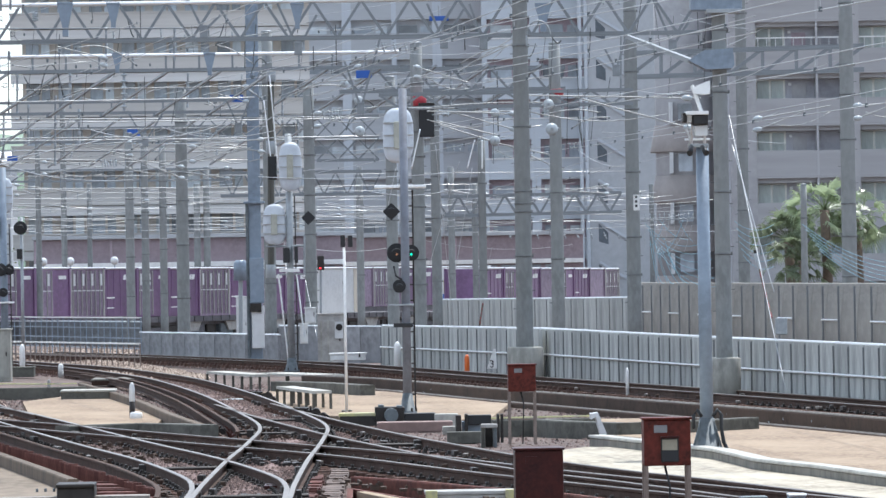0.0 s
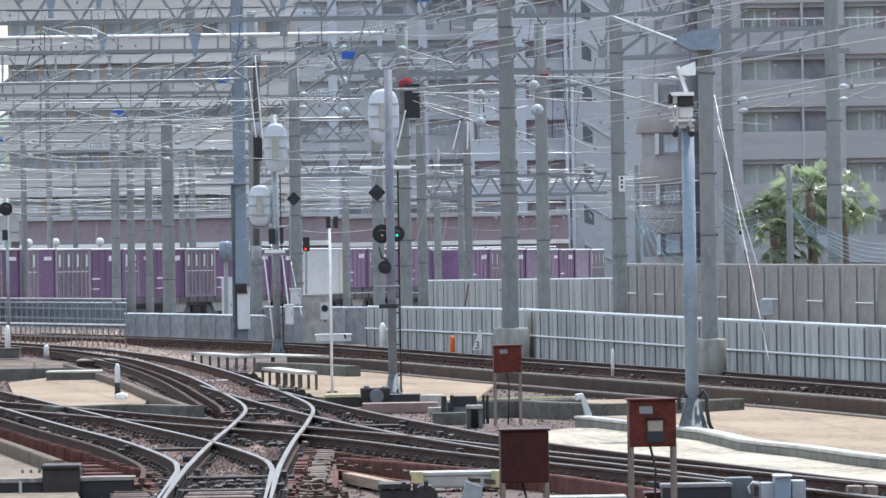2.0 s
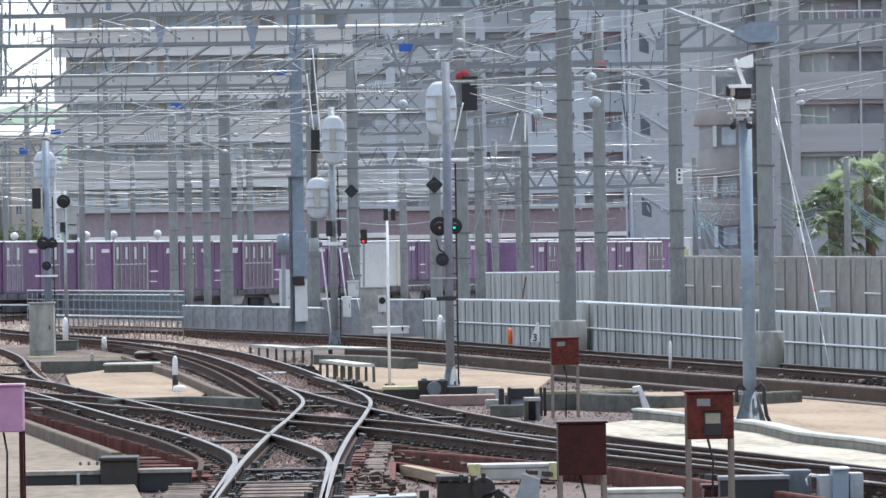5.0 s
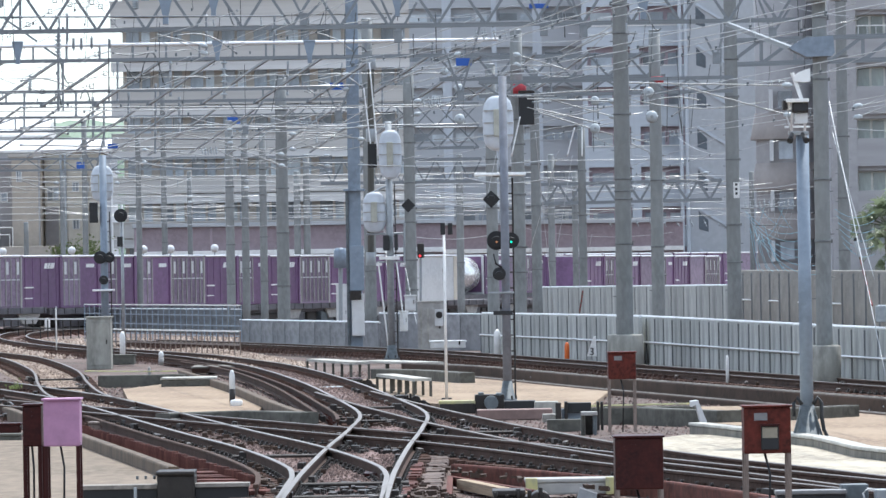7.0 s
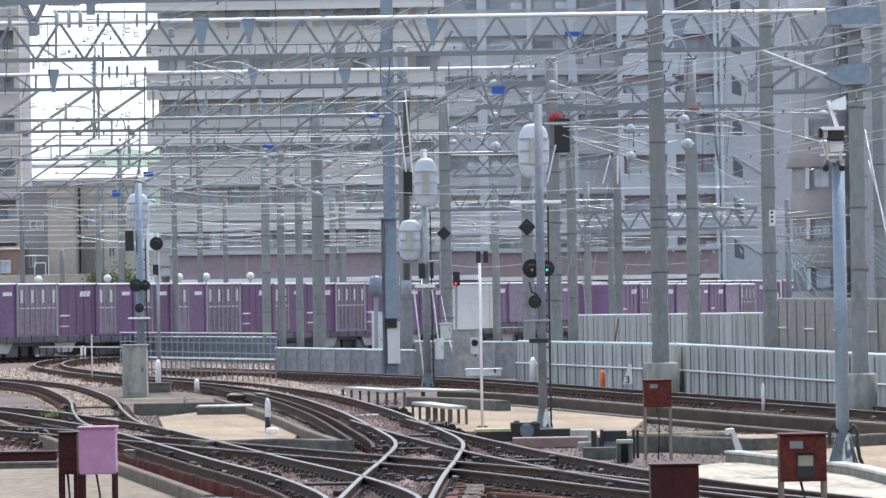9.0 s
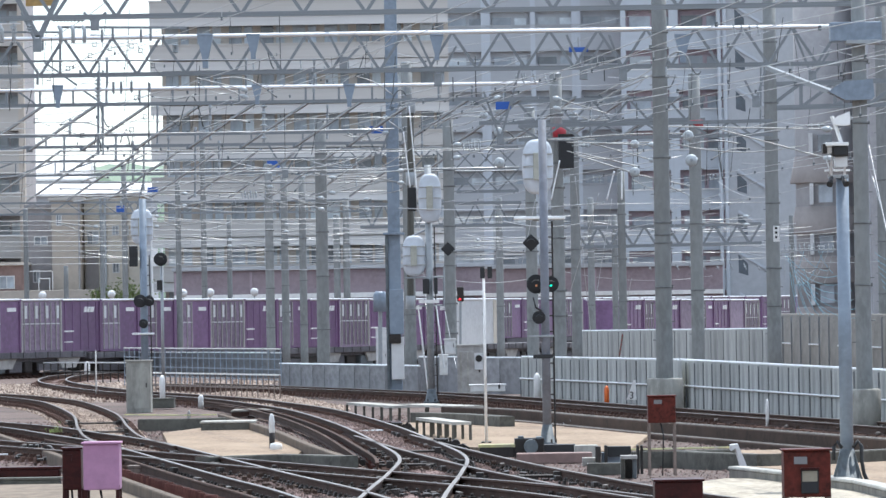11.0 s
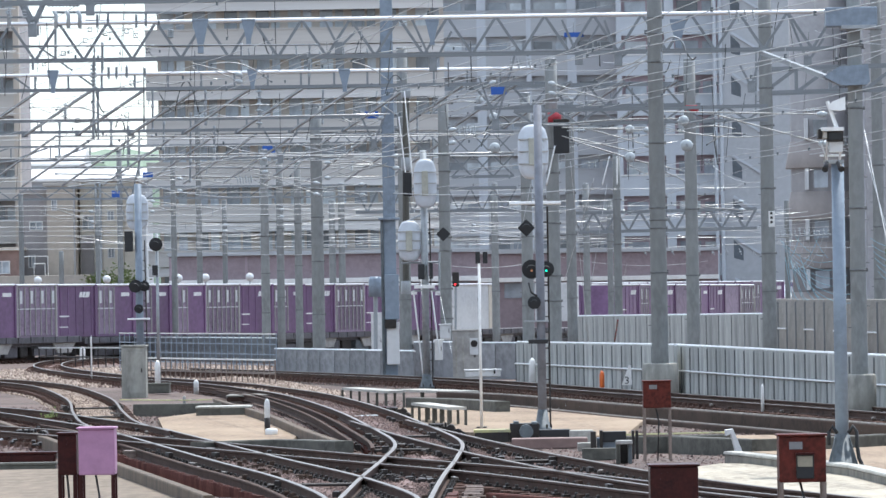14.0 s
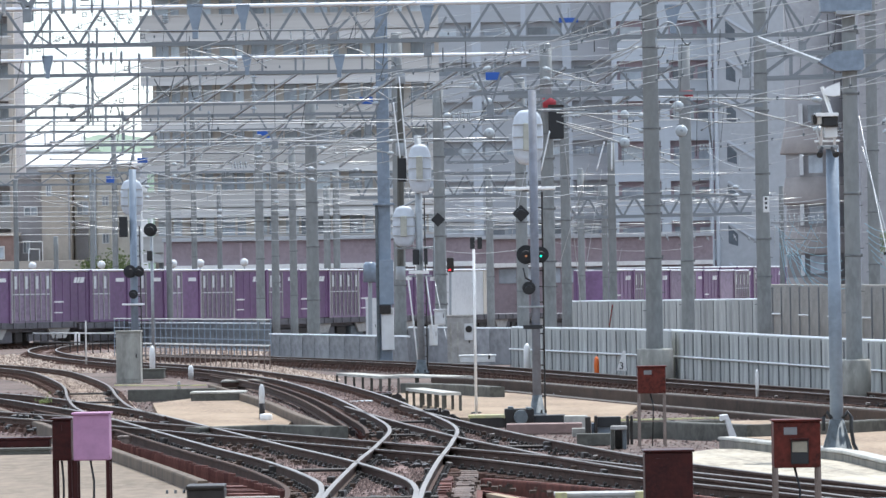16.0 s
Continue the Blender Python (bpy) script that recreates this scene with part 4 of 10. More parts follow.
wire(FEED, (-1.45, 162.273, 5.348), (3.508, 135.973, 4.927), 0.10, 0.0098, WIREM)
wire(FEED, (-17.43, 218.018, 6.613), (-13.986, 198.074, 6.973), 0.06, 0.0090, WIREM)
wire(FEED, (-8.921, 158.857, 8.231), (-3.618, 127.843, 8.111), 0.06, 0.0075, WIREM)
wire(FEED, (1.385, 156.967, 4.864), (2.974, 129.006, 4.38), 0.12, 0.0089, WIREM)
wire(FEED, (-2.552, 227.642, 10.112), (4.33, 208.711, 9.858), 0.07, 0.0121, WIREM)
wire(FEED, (-13.622, 200.334, 8.891), (-10.726, 182.799, 9.463), 0.19, 0.0072, WIREM)
wire(FEED, (-12.04, 189.768, 6.456), (-6.412, 150.979, 5.964), 0.29, 0.0086, WIREM)
wire(FEED, (-8.771, 167.5, 5.922), (-4.193, 144.119, 5.014), 0.20, 0.0108, WIREM)
wire(FEED, (-12.747, 170.328, 7.325), (-8.312, 154.204, 8.102), 0.15, 0.0072, WIREM)
wire(FEED, (-3.733, 204.257, 10.404), (-1.431, 168.933, 10.568), 0.12, 0.0093, WIREM)
wire(FEED, (-17.443, 250.396, 11.696), (-12.606, 218.097, 11.568), 0.14, 0.0129, WIREM)
wire(FEED, (0.777, 203.743, 6.892), (7.903, 202.538, 7.685), 0.15, 0.0130, WIREM)
wire(FEED, (-9.131, 159.832, 9.669), (-5.671, 155.641, 10.264), 0.25, 0.0071, WIREM)
wire(FEED, (-8.056, 206.07, 9.021), (-4.298, 170.076, 8.101), 0.28, 0.0090, WIREM)
wire(FEED, (-7.955, 192.054, 9.345), (-2.425, 166.794, 9.561), 0.17, 0.0127, WIREM)
wire(FEED, (-14.786, 210.199, 9.702), (-8.539, 179.066, 9.332), 0.17, 0.0120, WIREM)
wire(FEED, (-0.679, 189.516, 8.937), (4.862, 157.448, 7.687), 0.18, 0.0097, WIREM)
wire(FEED, (-3.999, 205.776, 9.802), (2.019, 169.173, 9.623), 0.26, 0.0127, WIREM)
wire(FEED, (-20.225, 240.508, 12.572), (-11.66, 212.833, 10.957), 0.25, 0.0089, WIREM)
wire(FEED, (9.225, 205.098, 6.863), (10.187, 186.44, 5.977), 0.27, 0.0102, WIREM)
wire(FEED, (15.187, 220.819, 12.329), (16.859, 207.28, 12.716), 0.13, 0.0093, WIREM)
wire(FEED, (13.884, 237.988, 11.67), (18.758, 232.264, 12.562), 0.30, 0.0076, WIREM)
wire(FEED, (5.26, 196.401, 10.173), (8.389, 160.113, 8.916), 0.13, 0.0114, WIREM)
wire(FEED, (8.587, 153.719, 7.248), (9.988, 129.793, 6.984), 0.26, 0.0075, WIREM)
wire(FEED, (12.173, 185.922, 9.388), (12.109, 158.696, 9.015), 0.08, 0.0094, WIREM)
wire(FEED, (10.273, 209.497, 7.574), (13.002, 197.822, 7.988), 0.29, 0.0092, WIREM)
wire(FEED, (5.707, 176.935, 9.873), (6.697, 163.273, 9.71), 0.10, 0.0108, WIREM)
wire(FEED, (14.144, 220.57, 7.874), (15.975, 199.822, 6.856), 0.11, 0.0112, WIREM)
wire(FEED, (2.326, 172.585, 9.136), (4.396, 142.603, 7.923), 0.10, 0.0081, WIREM)
wire(FEED, (13.106, 214.014, 7.415), (15.776, 199.302, 7.903), 0.10, 0.0101, WIREM)
wire(FEED, (6.465, 192.245, 6.099), (11.813, 190.847, 6.399), 0.29, 0.0071, WIREM)
wire(FEED, (12.225, 195.317, 11.056), (13.081, 176.433, 9.78), 0.10, 0.0080, WIREM)
wire(FEED, (6.528, 167.706, 9.86), (9.222, 161.988, 10.183), 0.16, 0.0115, WIREM)
wire(FEED, (8.027, 222.899, 11.2), (11.294, 207.899, 10.462), 0.25, 0.0102, WIREM)
wire(FEED, (12.594, 192.669, 8.637), (17.06, 183.765, 9.316), 0.29, 0.0084, WIREM)
DROPS = Thing("overhead_line", (-6.754, 149, 9.522), "dark dropper wires hanging from the gantries", "overhead line", "overhead lines")
wire(DROPS, (-12.778, 171.8, 10.069), (-12.699, 172.1, 8.889), 0.02, 0.0117, DARKWIRE)
wire(DROPS, (-0.376, 200, 12.721), (-0.394, 200.3, 10.848), 0.02, 0.0118, DARKWIRE)
wire(DROPS, (-13.514, 171.8, 7.684), (-13.633, 172.1, 5.298), -0.10, 0.0119, DARKWIRE)
wire(DROPS, (-11.013, 149.9, 9.743), (-11.144, 150.2, 7.763), 0.02, 0.0100, DARKWIRE)
wire(DROPS, (7.046, 171.8, 9.44), (6.923, 172.1, 7.352), 0.15, 0.0106, DARKWIRE)
wire(DROPS, (-4.267, 149.9, 10.165), (-4.259, 150.2, 8.545), 0.02, 0.0118, DARKWIRE)
wire(DROPS, (5.306, 171.8, 7.931), (5.283, 172.1, 5.787), 0.02, 0.0084, DARKWIRE)
wire(DROPS, (-10.736, 200, 12.88), (-10.993, 200.3, 10.423), 0.15, 0.0093, DARKWIRE)
wire(DROPS, (3.863, 200, 8.469), (3.85, 200.3, 6.936), 0.02, 0.0085, DARKWIRE)
wire(DROPS, (-13.55, 200, 12.367), (-13.791, 200.3, 9.996), 0.15, 0.0093, DARKWIRE)
wire(DROPS, (7.958, 200, 10.578), (7.788, 200.3, 9.169), 0.02, 0.0091, DARKWIRE)
wire(DROPS, (9.35, 200, 8.84), (9.401, 200.3, 8.021), 0.02, 0.0094, DARKWIRE)
wire(DROPS, (-6.448, 171.8, 8.645), (-6.646, 172.1, 6.797), -0.10, 0.0072, DARKWIRE)
wire(DROPS, (-1.394, 200, 9.361), (-1.443, 200.3, 7.955), -0.10, 0.0079, DARKWIRE)
wire(DROPS, (-3.832, 171.8, 8.135), (-4.033, 172.1, 7.105), 0.02, 0.0117, DARKWIRE)
wire(DROPS, (-5.476, 171.8, 9.874), (-5.691, 172.1, 8.481), 0.15, 0.0119, DARKWIRE)
wire(DROPS, (-10.038, 149.9, 9.574), (-10.004, 150.2, 7.915), 0.02, 0.0107, DARKWIRE)
wire(DROPS, (6.736, 149.9, 7.92), (6.866, 150.2, 5.822), 0.02, 0.0092, DARKWIRE)
wire(DROPS, (11.427, 171.8, 9.321), (11.452, 172.1, 8.592), 0.02, 0.0094, DARKWIRE)
wire(DROPS, (-10.766, 200, 12.273), (-10.976, 200.3, 9.443), 0.15, 0.0102, DARKWIRE)
wire(DROPS, (-11.522, 200, 12.722), (-11.706, 200.3, 11.578), 0.02, 0.0114, DARKWIRE)
wire(DROPS, (-14.347, 200, 8.624), (-14.538, 200.3, 6.238), 0.15, 0.0089, DARKWIRE)
wire(DROPS, (10.059, 149.9, 9.066), (9.929, 150.2, 8.044), 0.15, 0.0088, DARKWIRE)
wire(DROPS, (8.465, 149.9, 9.791), (8.293, 150.2, 8.652), 0.02, 0.0119, DARKWIRE)
wire(DROPS, (-7.285, 171.8, 10.053), (-7.489, 172.1, 7.886), 0.15, 0.0071, DARKWIRE)
wire(DROPS, (-4.789, 171.8, 8.465), (-4.795, 172.1, 6.982), -0.10, 0.0092, DARKWIRE)
wire(DROPS, (0.001, 149.9, 7.339), (0.071, 150.2, 6.31), 0.02, 0.0085, DARKWIRE)
wire(DROPS, (8.218, 171.8, 7.421), (8.123, 172.1, 6.41), 0.02, 0.0100, DARKWIRE)
wire(DROPS, (-10.554, 149.9, 8.264), (-10.717, 150.2, 7.683), 0.02, 0.0110, DARKWIRE)
wire(DROPS, (13.509, 200, 9.421), (13.596, 200.3, 8.089), 0.15, 0.0097, DARKWIRE)
wire(DROPS, (-2.7, 200, 12.156), (-2.862, 200.3, 10.451), -0.10, 0.0102, DARKWIRE)
wire(DROPS, (1.682, 200, 9.539), (1.842, 200.3, 6.974), -0.10, 0.0084, DARKWIRE)
wire(DROPS, (9.821, 149.9, 9.107), (9.86, 150.2, 8.199), -0.10, 0.0106, DARKWIRE)
wire(DROPS, (-7.223, 171.8, 9.737), (-7.278, 172.1, 8.232), 0.02, 0.0119, DARKWIRE)
wire(DROPS, (-0.145, 200, 10.763), (-0.378, 200.3, 9.139), -0.10, 0.0073, DARKWIRE)
wire(DROPS, (7.109, 149.9, 8.761), (7.062, 150.2, 7.864), 0.15, 0.0114, DARKWIRE)
wire(DROPS, (-3.053, 200, 8.863), (-3.043, 200.3, 8.084), -0.10, 0.0095, DARKWIRE)
wire(DROPS, (-3.963, 200, 11.142), (-3.9, 200.3, 10.171), 0.15, 0.0077, DARKWIRE)
wire(DROPS, (-9.251, 200, 11.237), (-9.536, 200.3, 8.633), 0.02, 0.0086, DARKWIRE)
wire(DROPS, (-7.363, 200, 12.768), (-7.291, 200.3, 11.359), 0.15, 0.0107, DARKWIRE)
wire(DROPS, (6.506, 149.9, 7.215), (6.471, 150.2, 5.579), 0.02, 0.0095, DARKWIRE)
wire(DROPS, (8.74, 149.9, 9.279), (8.875, 150.2, 8.267), 0.02, 0.0076, DARKWIRE)
wire(DROPS, (-9.152, 171.8, 8.009), (-9.375, 172.1, 6.733), 0.02, 0.0095, DARKWIRE)
wire(DROPS, (10.006, 149.9, 8.409), (9.965, 150.2, 7.043), 0.15, 0.0099, DARKWIRE)
wire(DROPS, (10.568, 171.8, 9.979), (10.387, 172.1, 7.573), 0.02, 0.0073, DARKWIRE)
wire(DROPS, (8.699, 171.8, 8.25), (8.532, 172.1, 7.59), 0.15, 0.0116, DARKWIRE)
STAYS = Thing("overhead_line", (8.75, 124, 5.819), "pale taut guy wires running to the ground", "overhead line", "overhead lines")
wire(STAYS, (8.75, 124, 5.819), (9.378, 118, 0.075), 0.02, 0.0100, WIREM)
wire(STAYS, (8.81, 124, 5.168), (9.476, 122, 2.089), 0.02, 0.0100, WIREM)
wire(STAYS, (3.562, 170, 6.313), (4.04, 172, 1.109), 0.02, 0.0100, WIREM)
wire(STAYS, (4.874, 180, 5.836), (4.326, 180, 2.759), 0.02, 0.0100, WIREM)
wire(STAYS, (4.483, 180, 6.014), (3.579, 182, 2.948), 0.02, 0.0100, WIREM)
wire(STAYS, (-1.286, 200, 7.656), (-0.92, 200, 3.268), 0.02, 0.0100, WIREM)
wire(STAYS, (-0.92, 200, 3.268), (-0.767, 195, -0.098), 0.02, 0.0100, WIREM)
wire(STAYS, (-0.266, 200, 2.495), (0.082, 198, 0.603), 0.02, 0.0100, WIREM)
wire(STAYS, (2.56, 180, 5.874), (2.097, 180, 3.824), 0.02, 0.0100, WIREM)
wire(STAYS, (7.849, 260, 3.855), (7.369, 262, 1.38), 0.02, 0.0100, WIREM)
LOOSE = Thing("overhead_line", (9.42, 168, 4.058), "loose pale jumper wires below an insulator row", "overhead line", "overhead lines")
wire(LOOSE, (9.42, 168, 4.058), (9.417, 168.2, 3.228), 0.09, 0.0080, TUBEM)
wire(LOOSE, (9.571, 168.3, 3.45), (9.803, 168.5, 2.243), 0.13, 0.0090, CABLE)
wire(LOOSE, (9.556, 168, 4.055), (9.826, 168.2, 3.244), 0.45, 0.0080, WIREM)
wire(LOOSE, (9.649, 168.3, 3.296), (9.947, 168.5, 2.24), 0.29, 0.0090, CABLE)
wire(LOOSE, (9.692, 168, 4.053), (10.239, 168.2, 3.493), 0.28, 0.0080, TUBEM)
wire(LOOSE, (9.73, 168.3, 3.355), (10.091, 168.5, 2.238), 0.17, 0.0090, CABLE)
wire(LOOSE, (9.828, 168, 4.051), (10.647, 168.2, 3.47), 0.15, 0.0080, CABLE)
wire(LOOSE, (9.807, 168.3, 3.209), (10.236, 168.5, 2.236), 0.28, 0.0090, CABLE)
wire(LOOSE, (9.964, 168, 4.049), (9.555, 168.2, 3.338), 0.20, 0.0080, CABLE)
wire(LOOSE, (9.889, 168.3, 3.286), (10.38, 168.5, 2.233), 0.16, 0.0090, CABLE)
wire(LOOSE, (10.1, 168, 4.046), (9.965, 168.2, 3.425), 0.18, 0.0080, TUBEM)
wire(LOOSE, (9.973, 168.3, 3.539), (10.525, 168.5, 2.231), 0.16, 0.0090, CABLE)
wire(LOOSE, (10.236, 168, 4.044), (10.37, 168.2, 3.217), 0.21, 0.0080, TUBEM)
wire(LOOSE, (10.047, 168.3, 3.189), (10.669, 168.5, 2.229), 0.22, 0.0090, CABLE)
wire(LOOSE, (10.372, 168, 4.042), (10.782, 168.2, 3.411), 0.08, 0.0080, CABLE)
wire(LOOSE, (10.508, 168, 4.04), (9.688, 168.2, 3.114), 0.33, 0.0080, CABLE)
wire(LOOSE, (10.644, 168, 4.037), (10.096, 168.2, 3.101), 0.15, 0.0080, WIREM)
wire(LOOSE, (10.78, 168, 4.035), (10.504, 168.2, 3.062), 0.10, 0.0080, TUBEM)
wire(LOOSE, (9.308, 168, 4.028), (10.877, 168, 4.066), 0.00, 0.0200, STEEL)
wire(LOOSE, (9.716, 168, 3.541), (10.676, 168, 3.541), 0.00, 0.0140, DARKWIRE)
BLUES = Thing("overhead_line", (12.394, 150, 3.706), "slack pale blue service cables between poles", "overhead line", "overhead lines")
wire(BLUES, (12.394, 150, 3.706), (14.948, 150, 2.664), 0.25, 0.0090, CABLE)
wire(BLUES, (9.546, 170, 3.947), (11.154, 168, 3.421), 0.35, 0.0090, CABLE)
wire(BLUES, (11.393, 160, 3.896), (12.459, 160, 3.802), 0.20, 0.0080, CABLE)
wire(BLUES, (12.478, 150, 3.576), (14.946, 150, 2.549), 0.25, 0.0090, CABLE)
wire(BLUES, (9.609, 170, 3.8), (11.229, 168, 3.164), 0.35, 0.0090, CABLE)
wire(BLUES, (11.436, 160, 3.712), (12.455, 160, 3.573), 0.20, 0.0080, CABLE)
wire(BLUES, (12.561, 150, 3.446), (14.944, 150, 2.435), 0.25, 0.0090, CABLE)
wire(BLUES, (9.671, 170, 3.653), (11.305, 168, 2.906), 0.35, 0.0090, CABLE)
wire(BLUES, (11.479, 160, 3.529), (12.451, 160, 3.345), 0.20, 0.0080, CABLE)
wire(BLUES, (12.645, 150, 3.316), (14.942, 150, 2.321), 0.25, 0.0090, CABLE)
wire(BLUES, (9.733, 170, 3.507), (11.381, 168, 2.649), 0.35, 0.0090, CABLE)
wire(BLUES, (11.521, 160, 3.345), (12.447, 160, 3.116), 0.20, 0.0080, CABLE)
wire(BLUES, (12.728, 150, 3.186), (14.94, 150, 2.207), 0.25, 0.0090, CABLE)
wire(BLUES, (9.796, 170, 3.36), (11.456, 168, 2.392), 0.35, 0.0090, CABLE)
wire(BLUES, (11.564, 160, 3.161), (12.443, 160, 2.888), 0.20, 0.0080, CABLE)
wire(BLUES, (12.812, 150, 3.056), (14.938, 150, 2.092), 0.25, 0.0090, CABLE)
wire(BLUES, (9.858, 170, 3.213), (11.532, 168, 2.134), 0.35, 0.0090, CABLE)
wire(BLUES, (11.606, 160, 2.978), (12.439, 160, 2.659), 0.20, 0.0080, CABLE)


# ---- barrier walls ----
def barrier(label, pts, heights, pitch, material, rail=None, cap=GALV, z=-0.3, post=0.03, thick=0.10, dash=None, bowed=False):
    """A wall of upright panels between slim posts, with a pale capping and, where given, a rail along its face."""
    line = [Vector(p) for p in pts]
    t = Thing("barrier_wall", (line[0].x, line[0].y, z), label, "barrier wall", kind="structure")
    for k, (a, b) in enumerate(zip(line, line[1:])):
        d = (b - a).normalized()
        s = Vector((d.y, -d.x))
        if s.y > 0:
            s = -s
        turn = math.degrees(math.atan2(d.y, d.x))
        n = max(1, round((b - a).length / pitch))
        w = (b - a).length / n
        for i in range(n):
            c = a + d * (i + 0.5) * w
            h = heights[k] + (heights[k + 1] - heights[k]) * (i + 0.5) / n
            ob = new("panel", unit("bowed" if bowed else "cube", material))
            ob.matrix_basis = pose(c.x - t.base.x, c.y - t.base.y, random.uniform(-0.02, 0), 0, 0, turn) @ Matrix.Diagonal((w - 0.03, thick, h - z, 1))
            ob.parent = t.ob
            e = a + d * i * w + s * (thick / 2 + (0.17 if bowed else 0.02))
            t.rod("post", (e.x, e.y, z), (e.x, e.y, h - 0.05), post, WALLPOST, kind="bar")
            if dash and i % 3 == 1:
                f = c + s * (thick / 2 + (0.20 if bowed else 0.05))
                t.rod("tie", (f.x - d.x * w / 2, f.y - d.y * w / 2, z + (h - z) * dash), (f.x + d.x * w / 2, f.y + d.y * w / 2, z + (h - z) * dash), 0.026, GALV)
        for name, frac, size, m in (("capping", 1.0, 0.06, cap), ("rail", rail, 0.035, GALV)):
            if frac:
                p0 = a + s * (thick / 2 + 0.04 if name == "rail" else 0)
                p1 = b + s * (thick / 2 + 0.04 if name == "rail" else 0)
                z0, z1 = (z + (h - z) * frac for h in heights[k:k + 2])
                t.rod(name, (p0.x, p0.y, z0), (p1.x, p1.y, z1), 0.036 if name == "capping" else 0.026, m)
    return t


barrier("stained grey concrete barrier wall with a pale capping", [(2.043, 176.411), (5.756, 151.019)], [1.11, 1.16], 1.5, WALLM, 0.55)
barrier("grey panelled barrier wall with a rail", [(5.824, 152.805), (8.757, 129.009), (10.987, 111.555), (12.87, 95.738)], [1.15, 1.09, 1.06, 1.06], 1.35, WALLM, 0.55)
barrier("tall tan-brown panelled barrier wall", [(11.126, 201.79), (13.004, 167.844), (14.34, 145.467), (16.404, 121.942)], [2.21, 2.17, 2.15, 2.09], 2.65, WALLT, None, cap=WALLT, dash=0.62, post=0.05, bowed=True)
barrier("light grey panelled fence behind the poles", [(5.105, 241.199), (11.213, 205.127)], [1.63, 1.72], 2.2, WALLM, None, post=0.022)
# the panel colour carries the shade of these two low walls
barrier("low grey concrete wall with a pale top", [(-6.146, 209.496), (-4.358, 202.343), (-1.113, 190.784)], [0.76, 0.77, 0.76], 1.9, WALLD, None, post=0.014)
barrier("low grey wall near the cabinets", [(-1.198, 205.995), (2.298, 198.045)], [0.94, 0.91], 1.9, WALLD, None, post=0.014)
barrier("far low grey parapet", [(-16.086, 290.948), (-7.57, 260.026)], [0.78, 0.82], 5, DARKST, None, post=0.02)


def railing(label, a, b, za, zb, foot, pitch, m, bars=2, r=0.025):
    t = Thing("railing", (*a, foot), label, "railing", kind="structure")
    a, b = Vector((*a, 0)), Vector((*b, 0))
    n = max(2, round((b - a).length / pitch))
    for i in range(n + 1):
        p = a.lerp(b, i / n)
        t.rod("post", (p.x, p.y, foot), (p.x, p.y, za + (zb - za) * i / n), r * 2, m, kind="bar")
    for j in range(bars):
        f = 1 - j * 0.9 / bars
        t.rod("rail", (a.x, a.y, foot + (za - foot) * f), (b.x, b.y, foot + (zb - foot) * f), r * 2.4, GALV if j == 0 else m, kind="bar")
    return t


railing("dark steel railing with a pale top rail", (-12.948, 233.25), (-6.008, 206.098), 1.29, 1.30, -0.3, 1.0, BLUEST, 4, r=0.016)
railing("grey steel railing with slim posts", (-10.184, 199.439), (-5.369, 182.815), 0.61, 0.63, -0.3, 0.7, RUSTL, 2, r=0.020)
railing("grey railing beyond the wall", (-18.147, 262.576), (-13.252, 245.946), 0.55, 0.61, -0.3, 1.5, DARK, 2)


# ---- buildings ----
def flats(label, x0, x1, y, z_top, floor, count, wall, parapet, recess, bays, depth=14, cap=WHITE, open_frac=0.62, group="apartment blocks", pane=GLASS, fins=True, ext=0.0, beam=None, deep=1.3):
    """An apartment block: a core, and on each storey a recessed strip with windows behind a balcony parapet."""
    t = Thing("apartment_building", ((x0 + x1) / 2, y, -0.3), label, "apartment building", group)
    t.box("wall", (x0, y + deep, -0.3), (x1, y + depth, z_top), recess)
    t.box("roof", (x0 - 0.2, y - 0.1, z_top), (x1 + 0.2, y + depth + 0.2, z_top + 0.5), parapet, 0.05)
    w = (x1 - x0) / bays
    rng = random.Random(int(x0 * 7 + y))
    for i in range(count):
        z = z_top - floor * (i + 1)
        if z < -0.3:
            break
        t.block("balcony", (x0 - ext, y, z - 0.18), (x1, y + deep - 0.05, z), parapet)
        if beam:
            t.block("beam", (x0 - ext, y + 0.12, z - 0.85), (x1, y + 0.5, z - 0.24), beam)
        t.block("parapet", (x0 - ext, y, z), (x1, y + 0.14, z + floor * (1 - open_frac)), parapet)
        t.block("coping", (x0 - ext - 0.05, y - 0.08, z + floor * (1 - open_frac)), (x1 + 0.05, y + 0.22, z + floor * (1 - open_frac) + 0.09), cap)
        for j in range(bays):
            a = x0 + j * w
            ww = t.block("window", (a + w * 0.12, y + deep - 0.1, z + 0.1), (a + w * 0.52, y + deep + 0.04, z + floor * 0.8), pane if rng.random() < 0.7 else CURTAIN)
            t.block("window", (a + w * 0.60, y + deep - 0.1, z + 0.75), (a + w * 0.86, y + deep + 0.03, z + floor * 0.78), pane if rng.random() < 0.6 else CURTAIN)
    if fins:
        for j in range(bays + 1):
            a = x0 + j * w
            t.block("pier", (a - (0.55 if j % 2 else 0.2), y - 0.02, -0.3), (a + 0.2, y + deep, z_top), wall)
    return t


